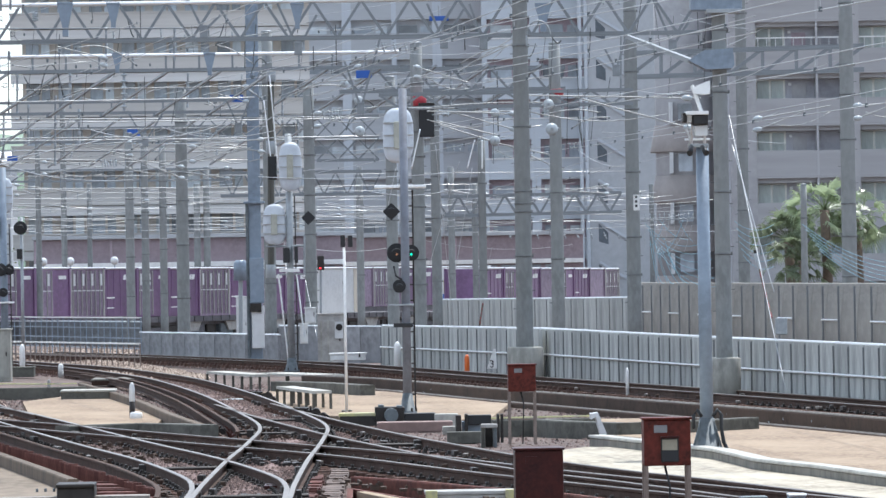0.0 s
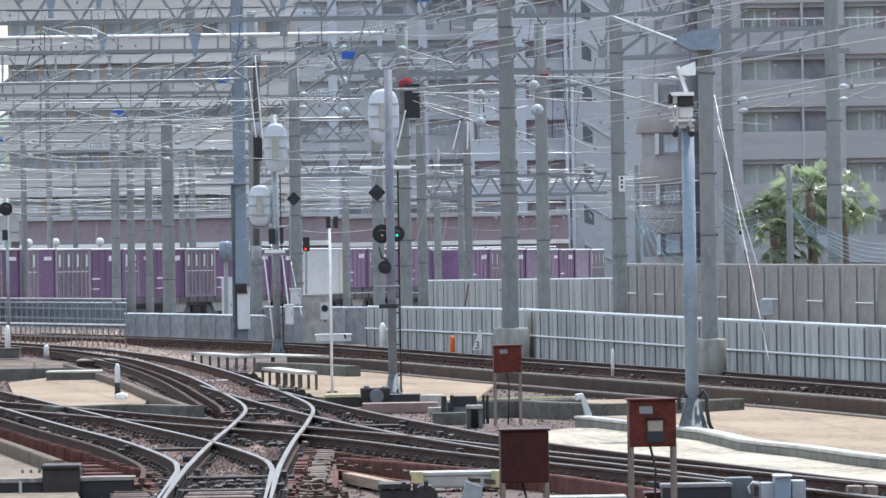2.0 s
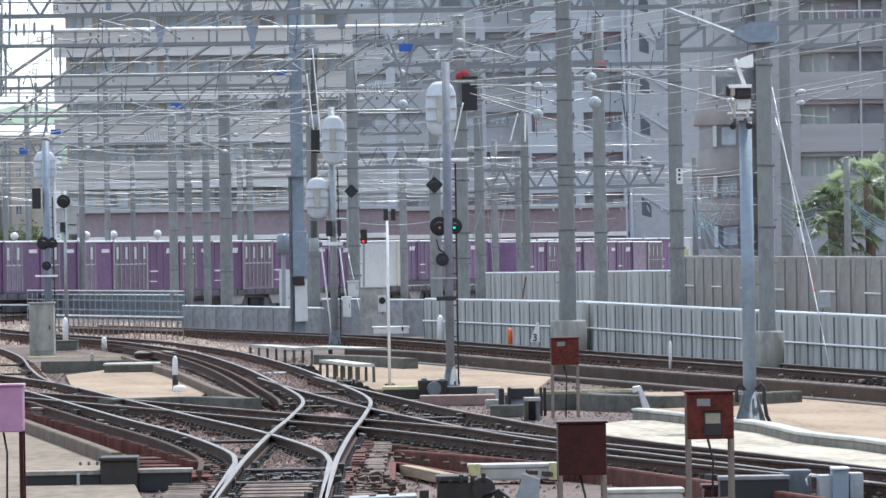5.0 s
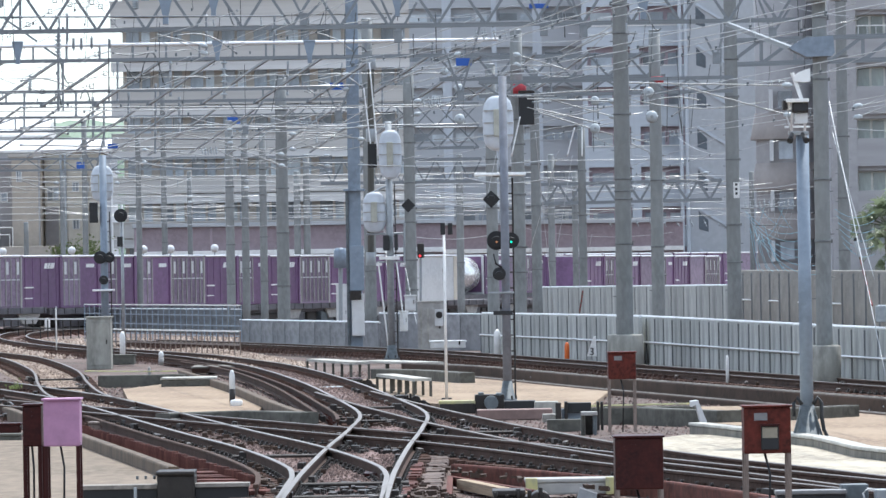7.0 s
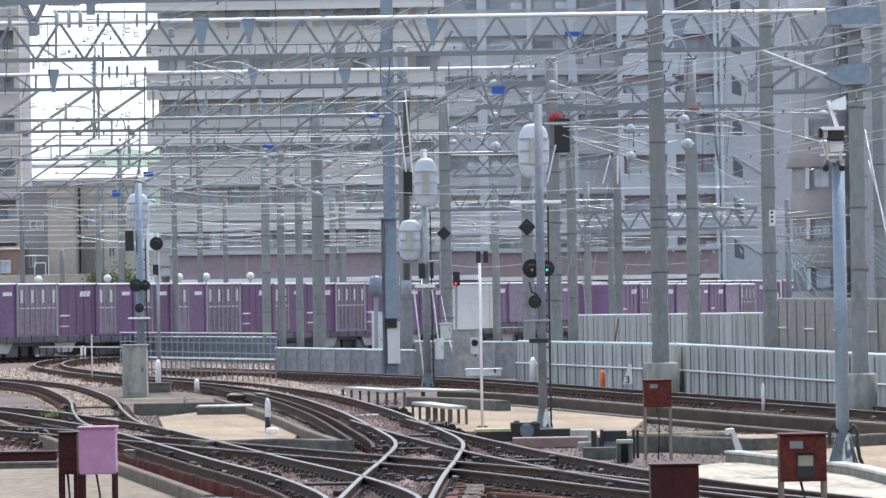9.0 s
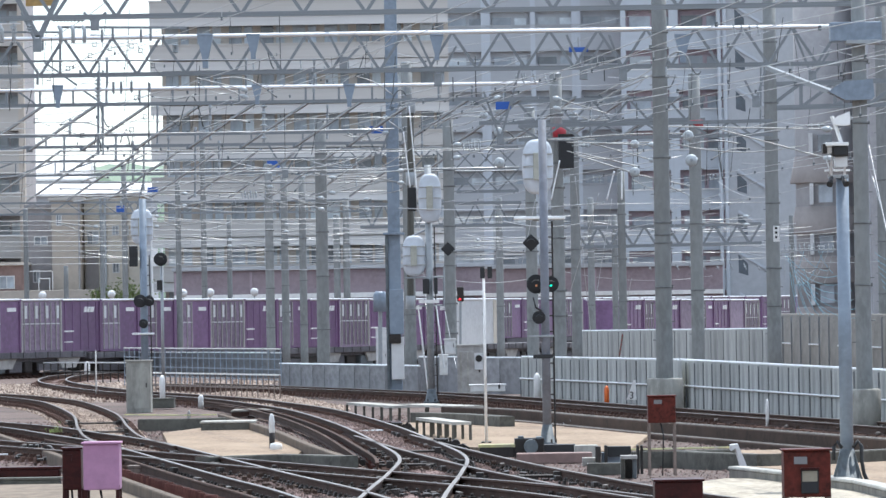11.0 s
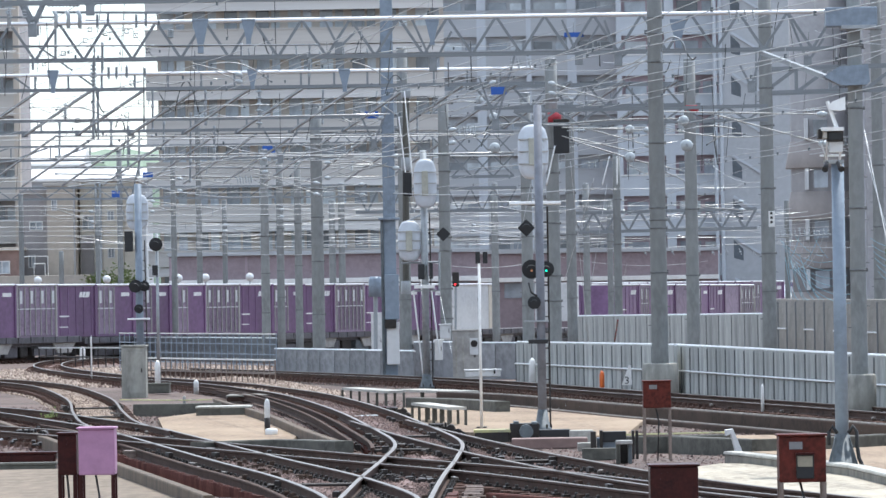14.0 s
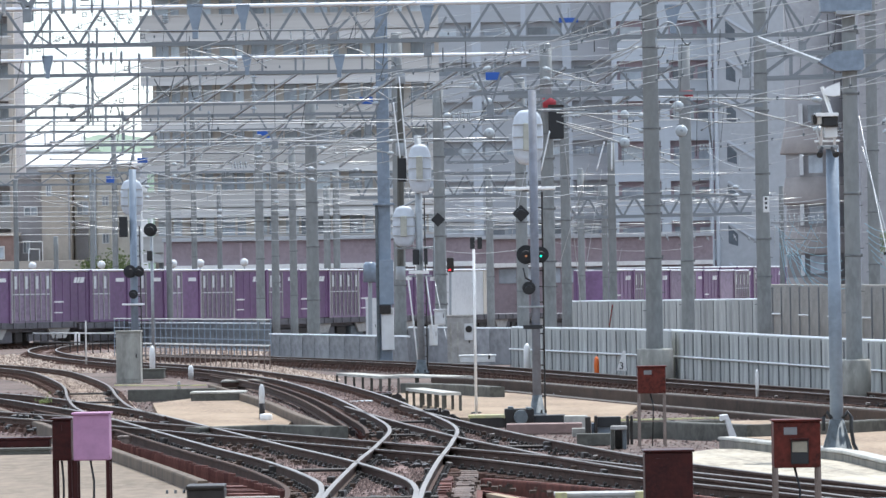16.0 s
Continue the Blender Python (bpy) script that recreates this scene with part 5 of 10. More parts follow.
flats("tall beige apartment block with long pale balconies", -19.42, -0.025, 400, 28.86, 2.98, 11, BEIGE, BEIGEL, BEIGE, 9, open_frac=0.72, fins=False, ext=0.75, beam=PALEB, cap=BEIGEL)
flats("pale blue-grey apartment block with wide piers", -0.491, 14.259, 484, 33.628, 3.25, 10, BLUEW, GREYL, GREYL, 4, open_frac=0.42, cap=GREYL, deep=0.6)
flats("pale block with white slab edges and maroon balconies", 14.141, 22.598, 480, 33.37, 3.25, 10, BLUEW, BLUEW, MAROON, 2, open_frac=0.55, deep=0.8)
flats("far beige apartment block at the edge of the sky", -47.224, -30.345, 420, 31.05, 3.0, 11, BEIGE, BEIGEL, RECESS, 8, open_frac=0.55)


def deep_block(x0, y, floors, unit_w, units):
    """A grey block of flats: solid parapets, deep dark recesses, and in each unit a framed window pair, a door and a divider."""
    x1 = x0 + 1.5 + unit_w * units
    t = Thing("apartment_building", ((x0 + x1) / 2, y, -0.3), "grey-brown apartment block with deep shaded balconies", "apartment building", "apartment blocks")
    t.box("wall", (x0, y + 1.0, -0.3), (x1, y + 14, 23.0), DIMREC)
    t.box("end_wall", (x0, y + 0.02, -0.3), (x0 + 1.45, y + 1.0, 23.0), GREYB)
    t.box("roof", (x0 - 0.2, y - 0.1, 23.0), (x1 + 0.2, y + 14.2, 23.5), GREYB, 0.05)
    for i in range(floors):
        z = 2.12 + 2.93 * i
        t.block("balcony", (x0 + 1.45, y, z - 0.16), (x1, y + 1.0, z + 0.02), GREYB)
        high = i >= 4
        top = z + (1.25 if high else 1.40)
        t.block("parapet", (x0 + 1.45, y, z + 0.02), (x1, y + 0.16, top), GREYB)
        t.block("soffit_beam", (x0 + 1.45, y + 0.3, z - 0.42), (x1, y + 1.0, z - 0.16), GREYB)
        if high:
            rail = t.block("balustrade", (x0 + 1.45, y + 0.02, top + 0.60), (x1, y + 0.08, top + 0.66), WHITE)
            for k in range(int(unit_w * units / 0.5)):
                a = x0 + 1.6 + 0.5 * k
                ob = t.rod("baluster", (a, y + 0.05, top), (a, y + 0.05, top + 0.60), 0.035, OFFWH, kind="bar")
        for j in range(units):
            a = x0 + 1.5 + unit_w * j
            w = t.block("window", (a, y + 0.92, z + 0.5), (a + 1.66, y + 1.02, z + 2.50), FRAMEC)
            for k in range(2):
                t.block("pane", (a + 0.08 + 0.80 * k, y + 0.88, z + 0.6), (a + 0.74 + 0.80 * k, y + 0.93, z + 2.42), PANEC)
            t.block("door", (a + 2.05, y + 0.94, z + 0.05), (a + 2.85, y + 1.01, z + 2.2), MAROON if high else GREYB)
            t.block("divider", (a + 3.33, y - 0.02, z), (a + 3.45, y + 1.0, z + 2.8), GREYW)
            t.block("pier", (a + unit_w - 0.95, y - 0.01, z - 0.1), (a + unit_w - 0.05, y + 1.0, z + 2.83), GREYB)
            t.block("extractor", (a + 1.85, y + 0.8, z + 2.15), (a + 2.0, y + 1.02, z + 2.30), OFFWH)
    return t


deep_block(23.6, 333, 7, 5.83, 3)


def stair_tower(x0, x1, y, z_top, floor):
    t = Thing("stair_tower", ((x0 + x1) / 2, y, -0.3), "grey stair tower with slanted openings", "building")
    t.box("wall", (x0, y, -0.3), (x1, y + 8, z_top), GREYL)
    z = z_top - 2.8
    while z > 3:
        bm = bmesh.new()
        w = 0.77
        pts = [(x0 + 0.7, z), (x0 + 0.7, z - 1.45), (x0 + 0.7 + w, z - 1.7), (x0 + 0.7 + w, z - 0.75)]
        lo = [bm.verts.new((u, y - 0.02, v)) for u, v in pts]
        hi = [bm.verts.new((u, y + 0.05, v)) for u, v in pts]
        bm.faces.new(lo)
        bm.faces.new(hi[::-1])
        for i in range(4):
            bm.faces.new((lo[i], lo[(i + 1) % 4], hi[(i + 1) % 4], hi[i]))
        t.part("opening", bm, OPENING)
        t.rod("handrail", (x0 + 0.75, y - 0.06, z + 0.2), (x0 + 3.3, y - 0.06, z - 1.4), 0.2, BLUEW, kind="bar")
        z -= floor
    for k in range(-6, 3):
        for a, b in ((29.85, 31.21), (32.81, 34.21)):
            z = 22.50 + floor * k
            t.block("window", (a, y - 0.08, z), (b, y + 0.02, z + 1.75), FRAMEC)
            t.block("pane", (a + 0.14, y - 0.11, z + 0.14), (b - 0.14, y - 0.07, z + 1.6), PANEC)
            t.block("slab_edge", (a - 1.2, y - 0.2, z - 0.5), (b + 0.8, y + 0.02, z - 0.3), BLUEW)
    for x in (x0 - 0.6, x0 - 0.15):
        t.rod("drainpipe", (x, y - 0.15, 0), (x, y - 0.15, z_top), 0.16, BLUEW)
    return t


stair_tower(22.367, 37.5, 478, 32.65, 3.3)
t = Thing("corner_tower", (21.45, 338, -0.3), "grey corner bay with brown flared balcony fronts", "building")
bm = bmesh.new()
tube_bm(bm, [(21.45, 340, -0.3), (21.45, 340, 22.8)], 1.75, 10)
t.part("wall", bm, GREYB)
for k in range(4):
    z = 0.90 + 2.87 * k
    bm = bmesh.new()
    tube_bm(bm, [(21.45, 340, z), (21.45, 340, z + 0.06), (21.45, 340, z + 1.55)], [2.05, 2.08, 1.80], 10)
    t.part("balcony_front", bm, TANDUSK, "brown flared balcony front")
    t.block("window", (20.95, 338.2, z + 1.75), (21.75, 338.5, z + 2.75), GLASS)
    t.block("frame", (20.45, 338.15, z + 1.65), (20.65, 338.6, z + 2.85), OFFWH)

def hall(x0, x1, y, z_top, z_band, label):
    t = Thing("station_hall", ((x0 + x1) / 2, y, -0.3), label, "building")
    t.box("wall", (x0, y, -0.3), (x1, y + 8, z_top), BRICK, 0.05)
    t.box("roof", (x0 - 0.1, y - 0.3, z_top), (x1 + 0.1, y + 8, z_top + 0.25), GREYL, 0.03)
    t.box("band", (x0, y - 0.4, z_band), (x1, y - 0.02, z_band + 0.32), WHITE, 0.02)
    n = int((x1 - x0) / 1.65)
    for i in range(n):
        x = x0 + 0.2 + i * 1.65
        t.block("window", (x, y - 0.08, z_band - 1.2), (x + 1.3, y - 0.01, z_band - 0.1), GLASS)
        if i % 3 == 0:
            t.block("pilaster", (x - 0.18, y - 0.12, -0.3), (x - 0.02, y - 0.01, z_top - 0.1), MAROON)
    return t


hall(-18.227, 2.021, 388, 5.44, 3.556, "long low red-brown hall with a white band")
hall(0.707, 20.285, 445, 5.681, 3.563, "red-brown hall wing with a white band")

def house(label, x0, x1, y, z_top, wall, roof, wins, eave=0.25, depth=9.0, name="house"):
    """A small house: walls, an overhanging flat roof, and framed windows given as (x from the edge, sill, width, height)."""
    t = Thing(name, ((x0 + x1) / 2, y, -0.3), label, "house", "houses beyond the yard")
    t.box("wall", (x0, y, -0.3), (x1, y + depth, z_top), wall)
    t.box("roof", (x0 - eave, y - eave, z_top), (x1 + eave, y + depth, z_top + 0.22), roof, 0.04)
    for u, z, w, h in wins:
        f = t.block("window", (x0 + u, y - 0.06, z), (x0 + u + w, y + 0.02, z + h), OFFWH)
        t.block("pane", (x0 + u + 0.07, y - 0.09, z + 0.07), (x0 + u + w / 2 - 0.03, y - 0.05, z + h - 0.07), GLASS)
        t.block("pane", (x0 + u + w / 2 + 0.03, y - 0.09, z + 0.07), (x0 + u + w - 0.07, y - 0.05, z + h - 0.07), GLASS)
    return t


left = house("narrow grey-brown house between taller walls", -29.35, -27.7, 411, 10.2, DUSKW, DUSKW, [(0.4, 7.6, 0.95, 0.62), (0.3, 5.0, 0.5, 0.9)])
mid = house("plain beige rendered house with a flat roof", -27.64, -25.6, 410, 10.62, TANW, BEIGEL, [(0.3, 8.9, 0.4, 0.8)])
mid.rod("drainpipe", (-25.75, 409.9, -0.3), (-25.75, 409.9, 10.5), 0.07, GREYW)
grey = house("grey-beige house with drainpipes and small windows", -25.5, -21.7, 412, 10.9, OCHRE, DUSKW, [(0.15, 7.6, 0.85, 0.95), (1.9, 8.2, 0.5, 0.7), (2.6, 8.2, 0.5, 0.7), (1.9, 5.6, 0.5, 0.7)])
for x in (-24.35, -24.05, -22.6):
    grey.rod("drainpipe", (x, 411.85, -0.3), (x, 411.85, 10.8), 0.09, BLUEW)
grey.box("recess", (-25.45, 411.9, 4.2), (-24.55, 411.99, 7.2), DUSKW)
house("low brown shopfront under a pale ledge", -34.5, -29.45, 408, 6.2, REDSHOP, TANW, [(3.3, 4.6, 1.1, 0.9)], eave=0.3)
t = Thing("roof_terrace", (-28.3, 405, 4.3), "tan wall carrying a white pipe railing", "terrace")
t.box("wall", (-34.0, 405, -0.3), (-24.6, 408, 4.45), TANW, 0.03)
for a, b, zt in ((-28.95, -27.3, 5.75), (-28.25, -27.5, 5.25)):
    for x in (a, b):
        t.rod("post", (x, 405.1, 4.45), (x, 405.1, zt), 0.03, WHITE)
    t.rod("rail", (a, 405.1, zt), (b, 405.1, zt), 0.03, WHITE)
# white metal roofs beyond the houses
for label, x0, x1, y, z0, z1 in (("long white metal roof of a far hall", -52, -35.5, 700, 17.0, 18.6), ("white metal roof of a far shed", -51, -44.5, 720, 19.3, 21.8)):
    t = Thing("far_hall", ((x0 + x1) / 2, y, -0.3), label, "hall")
    t.box("wall", (x0, y, -0.3), (x1, y + 16, z0), GREYL)
    bm = bmesh.new()
    ring_bm(bm, [[(x, y - 0.6, z0), (x, y - 0.6, z0 + 0.25), (x, y + 8, z1), (x, y + 17, z0 + 0.25), (x, y + 17, z0)] for x in (x0 - 0.5, x1 + 0.5)], smooth=False)
    t.part("roof", bm, WHITE)

# wooded hill in the distance
bm = bmesh.new()
rows_h = [[bm.verts.new((x, 1500 + 40 * k, (-2 if k == 0 else (43 + 6 * noise.noise((x * 0.012, 3, 0)) + 3.5 * noise.noise((x * 0.09, k, 1)) + 1.5 * noise.noise((x * 0.3, k, 4))) * (0.9 if k == 1 else 1)))) for x in range(-700, 701, 3)] for k in range(3)]
for a, b in zip(rows_h, rows_h[1:]):
    for i in range(len(a) - 1):
        bm.faces.new((a[i], a[i + 1], b[i + 1], b[i]))
tagged(new("backdrop", finish(bm, "backdrop", HILL)), "low green wooded hill far behind the yard", "hill", kind="structure")


# ---- goods trains ----
CL, CW, CH = 3.7, 2.45, 2.5


def container(name, kind, label):
    """A container standing on z 0, its long side along y; both long sides alike."""
    t = Thing(name, (0, 0, 0), label, "container", "goods containers")
    plain = {"purple": PURPLE, "door": PURPLEF, "white": OFFWH, "cream": CREAM, "blue": OFFWH, "pale": PURPLEF, "mixed": PURPLE, "plain_white": OFFWH}[kind]
    L = CL if kind != "white" else 7.3
    t.box("body", (-CW / 2, -L / 2, 0), (CW / 2, L / 2, CH - 0.06), plain, 0.03)
    t.box("roof", (-CW / 2 - 0.01, -L / 2 - 0.01, CH - 0.06), (CW / 2 + 0.01, L / 2 + 0.01, CH), ROOFC, 0.02)
    for sx in (-1, 1):
        t.rod("top_rail", (sx * (CW / 2 + 0.01), -L / 2, CH - 0.03), (sx * (CW / 2 + 0.01), L / 2, CH - 0.03), 0.055, GALV)
        for sy in (-1, 1):
            t.block("corner_post", (sx * CW / 2 - 0.07, sy * L / 2 - 0.07, 0), (sx * CW / 2 + 0.07, sy * L / 2 + 0.07, CH - 0.01), plain if kind != "door" else CONCRETE)
        x = sx * (CW / 2 + 0.012)
        if kind in ("door", "mixed"):
            end = L / 2 if kind == "door" else 0.1
            if kind == "mixed":
                t.block("door_panel", (x - 0.02, -L / 2, 0.05), (x + 0.006, end, CH - 0.08), PURPLEF)
                t.block("marking", (x - 0.02, 0.7, CH - 0.58), (x + 0.015, 1.5, CH - 0.40), WHITE)
            k = 0
            while -L / 2 + 0.25 + k * 0.5 < end:
                y = -L / 2 + 0.25 + k * 0.5
                t.rod("lock_rod", (x + sx * 0.03, y, 0.1), (x + sx * 0.03, y, CH - 0.15), 0.028, CONCRETE)
                if k % 2 == 0:
                    t.block("marking", (x - 0.02, y + 0.08, CH - 0.9), (x + 0.02, y + 0.3, CH - 0.3), OFFWH)
                k += 1
            t.block("hinge_bar", (x - 0.02, -L / 2 + 0.1, CH * 0.53), (x + 0.03, end - 0.1, CH * 0.53 + 0.05), OFFWH)
            t.block("sill", (x - 0.02, -L / 2, 0), (x + 0.03, end, 0.12), plain)
        elif kind == "purple":
            for u, w in ((0.30, 0.24), (0.62, 0.20), (0.90, 0.34)):
                bm = bmesh.new()
                ring_bm(bm, [[(xx, u, CH - 0.62), (xx, u + w, CH - 0.62), (xx, u + w + 0.12, CH - 0.36), (xx, u + 0.12, CH - 0.36)] for xx in (x - 0.02, x + 0.015)], smooth=False)
                t.part("marking", bm, WHITE)
            t.block("marking", (x - 0.02, -1.6, 0.95), (x + 0.015, -0.7, 1.02), WHITE)
            t.block("marking", (x - 0.02, -1.6, 0.45), (x + 0.015, -0.8, 0.5), WHITE)
            for k in range(5):
                y = -L / 2 + 0.35 + k * (L - 0.7) / 4
                t.block("rib", (x - 0.03, y - 0.03, 0.1), (x + 0.012, y + 0.03, CH - 0.1), PURPLE)
        elif kind == "blue":
            t.block("marking", (x - 0.02, -0.2, 0.1), (x + 0.015, 1.4, 0.7), BLUEP)
            t.block("marking", (x - 0.02, 0.0, 0.7), (x + 0.015, 1.2, 1.7), YELLOW)
        elif kind == "white":
            t.block("marking", (x - 0.02, 0.7, 1.55), (x + 0.015, 1.1, 1.75), CONCRETE)
            t.block("end_panel", (x - 0.02, L / 2 - 1.25, 0.03), (x + 0.02, L / 2 + 0.02, CH - 0.08), CREAM)
    return t


def tank(name, label):
    t = Thing(name, (0, 0, 0), label, "tank container", "goods containers")
    bm = bmesh.new()
    prof = [(-1.95, 0.15), (-1.9, 0.6), (-1.75, 0.95), (-1.5, 1.12), (1.5, 1.12), (1.75, 0.95), (1.9, 0.6), (1.95, 0.15)]
    ring_bm(bm, [[(r * math.cos(a), y, 1.25 + r * math.sin(a)) for a in (2 * math.pi * i / 24 for i in range(24))] for y, r in prof])
    t.part("tank", bm, TANK, "shiny white steel tank")
    for y in (-1.85, 1.85):
        for s in (-1, 1):
            t.block("post", (s * 1.15 - 0.06, y - 0.06, 0), (s * 1.15 + 0.06, y + 0.06, 2.45), OFFWH)
        t.block("beam", (-1.15, y - 0.06, 2.38), (1.15, y + 0.06, 2.48), OFFWH)
        t.block("beam", (-1.15, y - 0.06, 0), (1.15, y + 0.06, 0.12), OFFWH)
    return t


def wagon(name="flat_wagon"):
    """A bogie flat wagon; the deck top is z 0, its length along y."""
    t = Thing(name, (0, 0, 0), "long dark bogie flat wagon for containers", "railway wagon", "goods wagons")
    t.box("deck", (-1.25, -9.9, -0.30), (1.25, 9.9, 0.0), WAGON, 0.02)
    t.box("sill", (-0.9, -9.0, -0.46), (0.9, 9.0, -0.30), WAGON, 0.02)
    for k in range(18):
        t.block("stake", (1.24, -9.6 + k * 1.13, -0.26), (1.30, -9.4 + k * 1.13, 0.0), WAGON)
    for y in (-2.6, 2.6, 8.5):
        bm = bmesh.new()
        ring_bm(bm, [[(x, y - 1.05, -0.30), (x, y - 0.62, -0.78), (x, y + 0.62, -0.78), (x, y + 1.05, -0.30)] for x in (1.02, 1.10)], smooth=False)
        t.part("side_bracket", bm, CONCRETE)
    t.box("centre_sill", (-0.35, -5.5, -0.80), (0.35, 5.5, -0.46), DARKST, 0.03)
    for y, w, d, m in ((-4.9, 0.7, 0.95, DARK), (-3.4, 0.5, 0.8, DARKST), (-1.8, 0.9, 1.0, WAGON), (0.3, 0.6, 0.85, DARK), (2.0, 0.8, 1.0, DARKST), (3.9, 0.6, 0.9, WAGON), (5.0, 0.35, 0.95, DARK)):
        t.box("brake_gear", (-d, y - w, -0.98), (d, y + w, -0.44), m, 0.08)
    for y in (-7.1, 7.1):
        b = t.box("bogie", (-0.95, y - 1.4, -0.86), (0.95, y + 1.4, -0.47), DARK, 0.05)
        for s in (-1, 1):
            for yy in (-0.95, 0.95):
                bm = bmesh.new()
                tube_bm(bm, [(s * 0.53 - 0.06, y + yy, -0.72), (s * 0.53 + 0.06, y + yy, -0.72)], 0.40, 20)
                t.part("wheel", bm, DARK, parent=b)
            t.block("side_frame", (s * 0.98 - 0.06, y - 1.35, -0.88), (s * 0.98 + 0.06, y + 1.35, -0.56), WAGON, parent=b)
    return t


PROTO = {k: container("goods_container", k, lab) for k, lab in (
    ("purple", "purple steel goods container with white markings"), ("door", "faded purple container with pale door rods"),
    ("white", "long white steel goods container"), ("blue", "white container with a blue and yellow picture"),
    ("pale", "plain faded purple goods container"), ("mixed", "purple container with door rods on half its side"),
    ("plain_white", "plain white steel goods container"))}
PROTO["tank"] = tank("tank_container", "white steel tank container in a frame")
PROTO["wagon"] = wagon()
USED = set()


def put(kind, m):
    """The first use moves the prototype itself, later ones copy it."""
    if kind in USED:
        return copy_thing(PROTO[kind].ob, m)
    USED.add(kind)
    PROTO[kind].ob.matrix_basis = m
    return PROTO[kind].ob


def train_pose(s, arc):
    """The pose s metres along a gently bending line: start x, y, z, heading (degrees right of ahead), bend and climb per metre."""
    x, y, z, head, bend, climb = arc
    n = max(1, int(abs(s) / 2))
    for i in range(n):
        h = radians(head + bend * (i + 0.5) * s / n)
        x, y = x + math.sin(h) * s / n, y + math.cos(h) * s / n
    return pose(x, y, z + climb * s, 0, 0, -(head + bend * s))


STILL = (-25.1, 271.0, 0.95, 27.0, -0.09, -0.0040)
ORDER = "purple mixed door purple mixed mixed mixed door purple mixed purple door purple mixed purple".split()
s = 2.6
for k, kind in enumerate(ORDER):
    put(kind, train_pose(s, STILL))
    s += 3.80
put("white", train_pose(61.7, STILL))
for k, kind in enumerate("purple mixed purple pale mixed purple pale door".split()):
    put(kind, train_pose(88.8 + k * 3.86, STILL))
track("track under the standing goods train", [tuple(train_pose(q, STILL).translation)[:2] for q in range(-10, 135, 12)], z=-0.22)
for k in range(6):
    put("wagon", train_pose(4.5 + k * 20.05, STILL))


# ---- signals ----
def ring_pts(cx, cz, rx, rz, n=28, power=2.6):
    return [(cx + rx * abs(math.cos(a)) ** (2 / power) * math.copysign(1, math.cos(a)), cz + rz * abs(math.sin(a)) ** (2 / power) * math.copysign(1, math.sin(a))) for a in (2 * math.pi * i / n for i in range(n))]


def plate(t, name, c, rx, rz, material, thick=0.06, power=2.6, n=28, parent=None, label="", dome=0.0):
    """An upright rounded plate facing the camera's side, with its middle at c."""
    bm = bmesh.new()
    x, y, z = c
    rings = [[(u, y + thick, v) for u, v in ring_pts(x, z, rx, rz, n, power)], [(u, y, v) for u, v in ring_pts(x, z, rx, rz, n, power)]]
    if dome:
        for f, d in ((0.9, 0.45), (0.7, 0.8), (0.3, 1.0)):
            rings.append([(u, y - dome * d, v) for u, v in ring_pts(x, z, rx * f, rz * f, n, power)])
    ring_bm(bm, rings)
    return t.part(name, bm, material, label, parent)


def shell(t, c, rx, rz):
    """The pale back shell of a colour light signal, with ribs and a centre box."""
    b = plate(t, "signal_shell", c, rx, rz, SHELLM, 0.25, 3.0, dome=0.10, label="pale grey oval signal back shell")
    x, y, z = c
    for k in (-0.45, 0.0, 0.45):
        t.block("rib", (x - rx * 0.95, y - 0.112, z + rz * k - 0.012), (x + rx * 0.95, y - 0.02, z + rz * k + 0.012), CONCRETE, parent=b)
    t.box("door_box", (x - rx * 0.3, y - 0.22, z - rz * 0.5), (x + rx * 0.25, y - 0.06, z + rz * 0.5), SHELLBOX, 0.02, parent=b)
    return b


def head(t, c, r, lens=None, diamond=False):
    """A round black signal head with a hood."""
    b = plate(t, "signal_head", c, r, r, BLACK, 0.12, 2.0 if not diamond else 1.05, 24, label="black signal head")
    x, y, z = c
    bm = bmesh.new()
    tube_bm(bm, [(x, y + 0.05, z), (x, y - 0.22, z - 0.03)], [r * 0.5, r * 0.55], 14)
    t.part("hood", bm, BLACK, parent=b)
    if lens:
        bm = bmesh.new()
        tube_bm(bm, [(x, y - 0.225, z - 0.03), (x, y - 0.235, z - 0.03)], 0.022, 12)
        t.part("lens", bm, lens, "lit lens", parent=b)
    return b


def mast(name, label, foot, top, r, m=BLUEST, base=True, flare=(2.1, 0.42)):
    t = Thing(name, foot, label, "signal mast", "signal masts")
    x, y, z = foot
    t.tube("pipe", [(x, y, z), (x, y, top)], [r, r * 0.92], m, 18)
    if base:
        bm = bmesh.new()
        tube_bm(bm, [(x, y, z), (x, y, z + 0.06), (x, y, z + 0.07), (x, y, z + flare[1])], [r * flare[0], r * flare[0], r * flare[0] * 0.82, r * 1.05], 16)
        t.part("base", bm, DARKST, "flared steel base")
        for k in range(6):
            a = k * math.pi / 3
            t.rod("bolt", (x + r * 1.9 * math.cos(a), y + r * 1.9 * math.sin(a), z + 0.05), (x + r * 1.9 * math.cos(a), y + r * 1.9 * math.sin(a), z + 0.13), 0.02, DARK)
    return t


def ladder(t, a, b, w, m=STEEL):
    a, b = Vector(a), Vector(b)
    for s in (-1, 1):
        t.rod("ladder_rail", a + Vector((s * w / 2, 0, 0)), b + Vector((s * w / 2, 0, 0)), 0.018, m)
    n = int((b - a).length / 0.3)
    for i in range(1, n):
        p = a.lerp(b, i / n)
        t.rod("rung", p - Vector((w / 2, 0, 0)), p + Vector((w / 2, 0, 0)), 0.014, m)


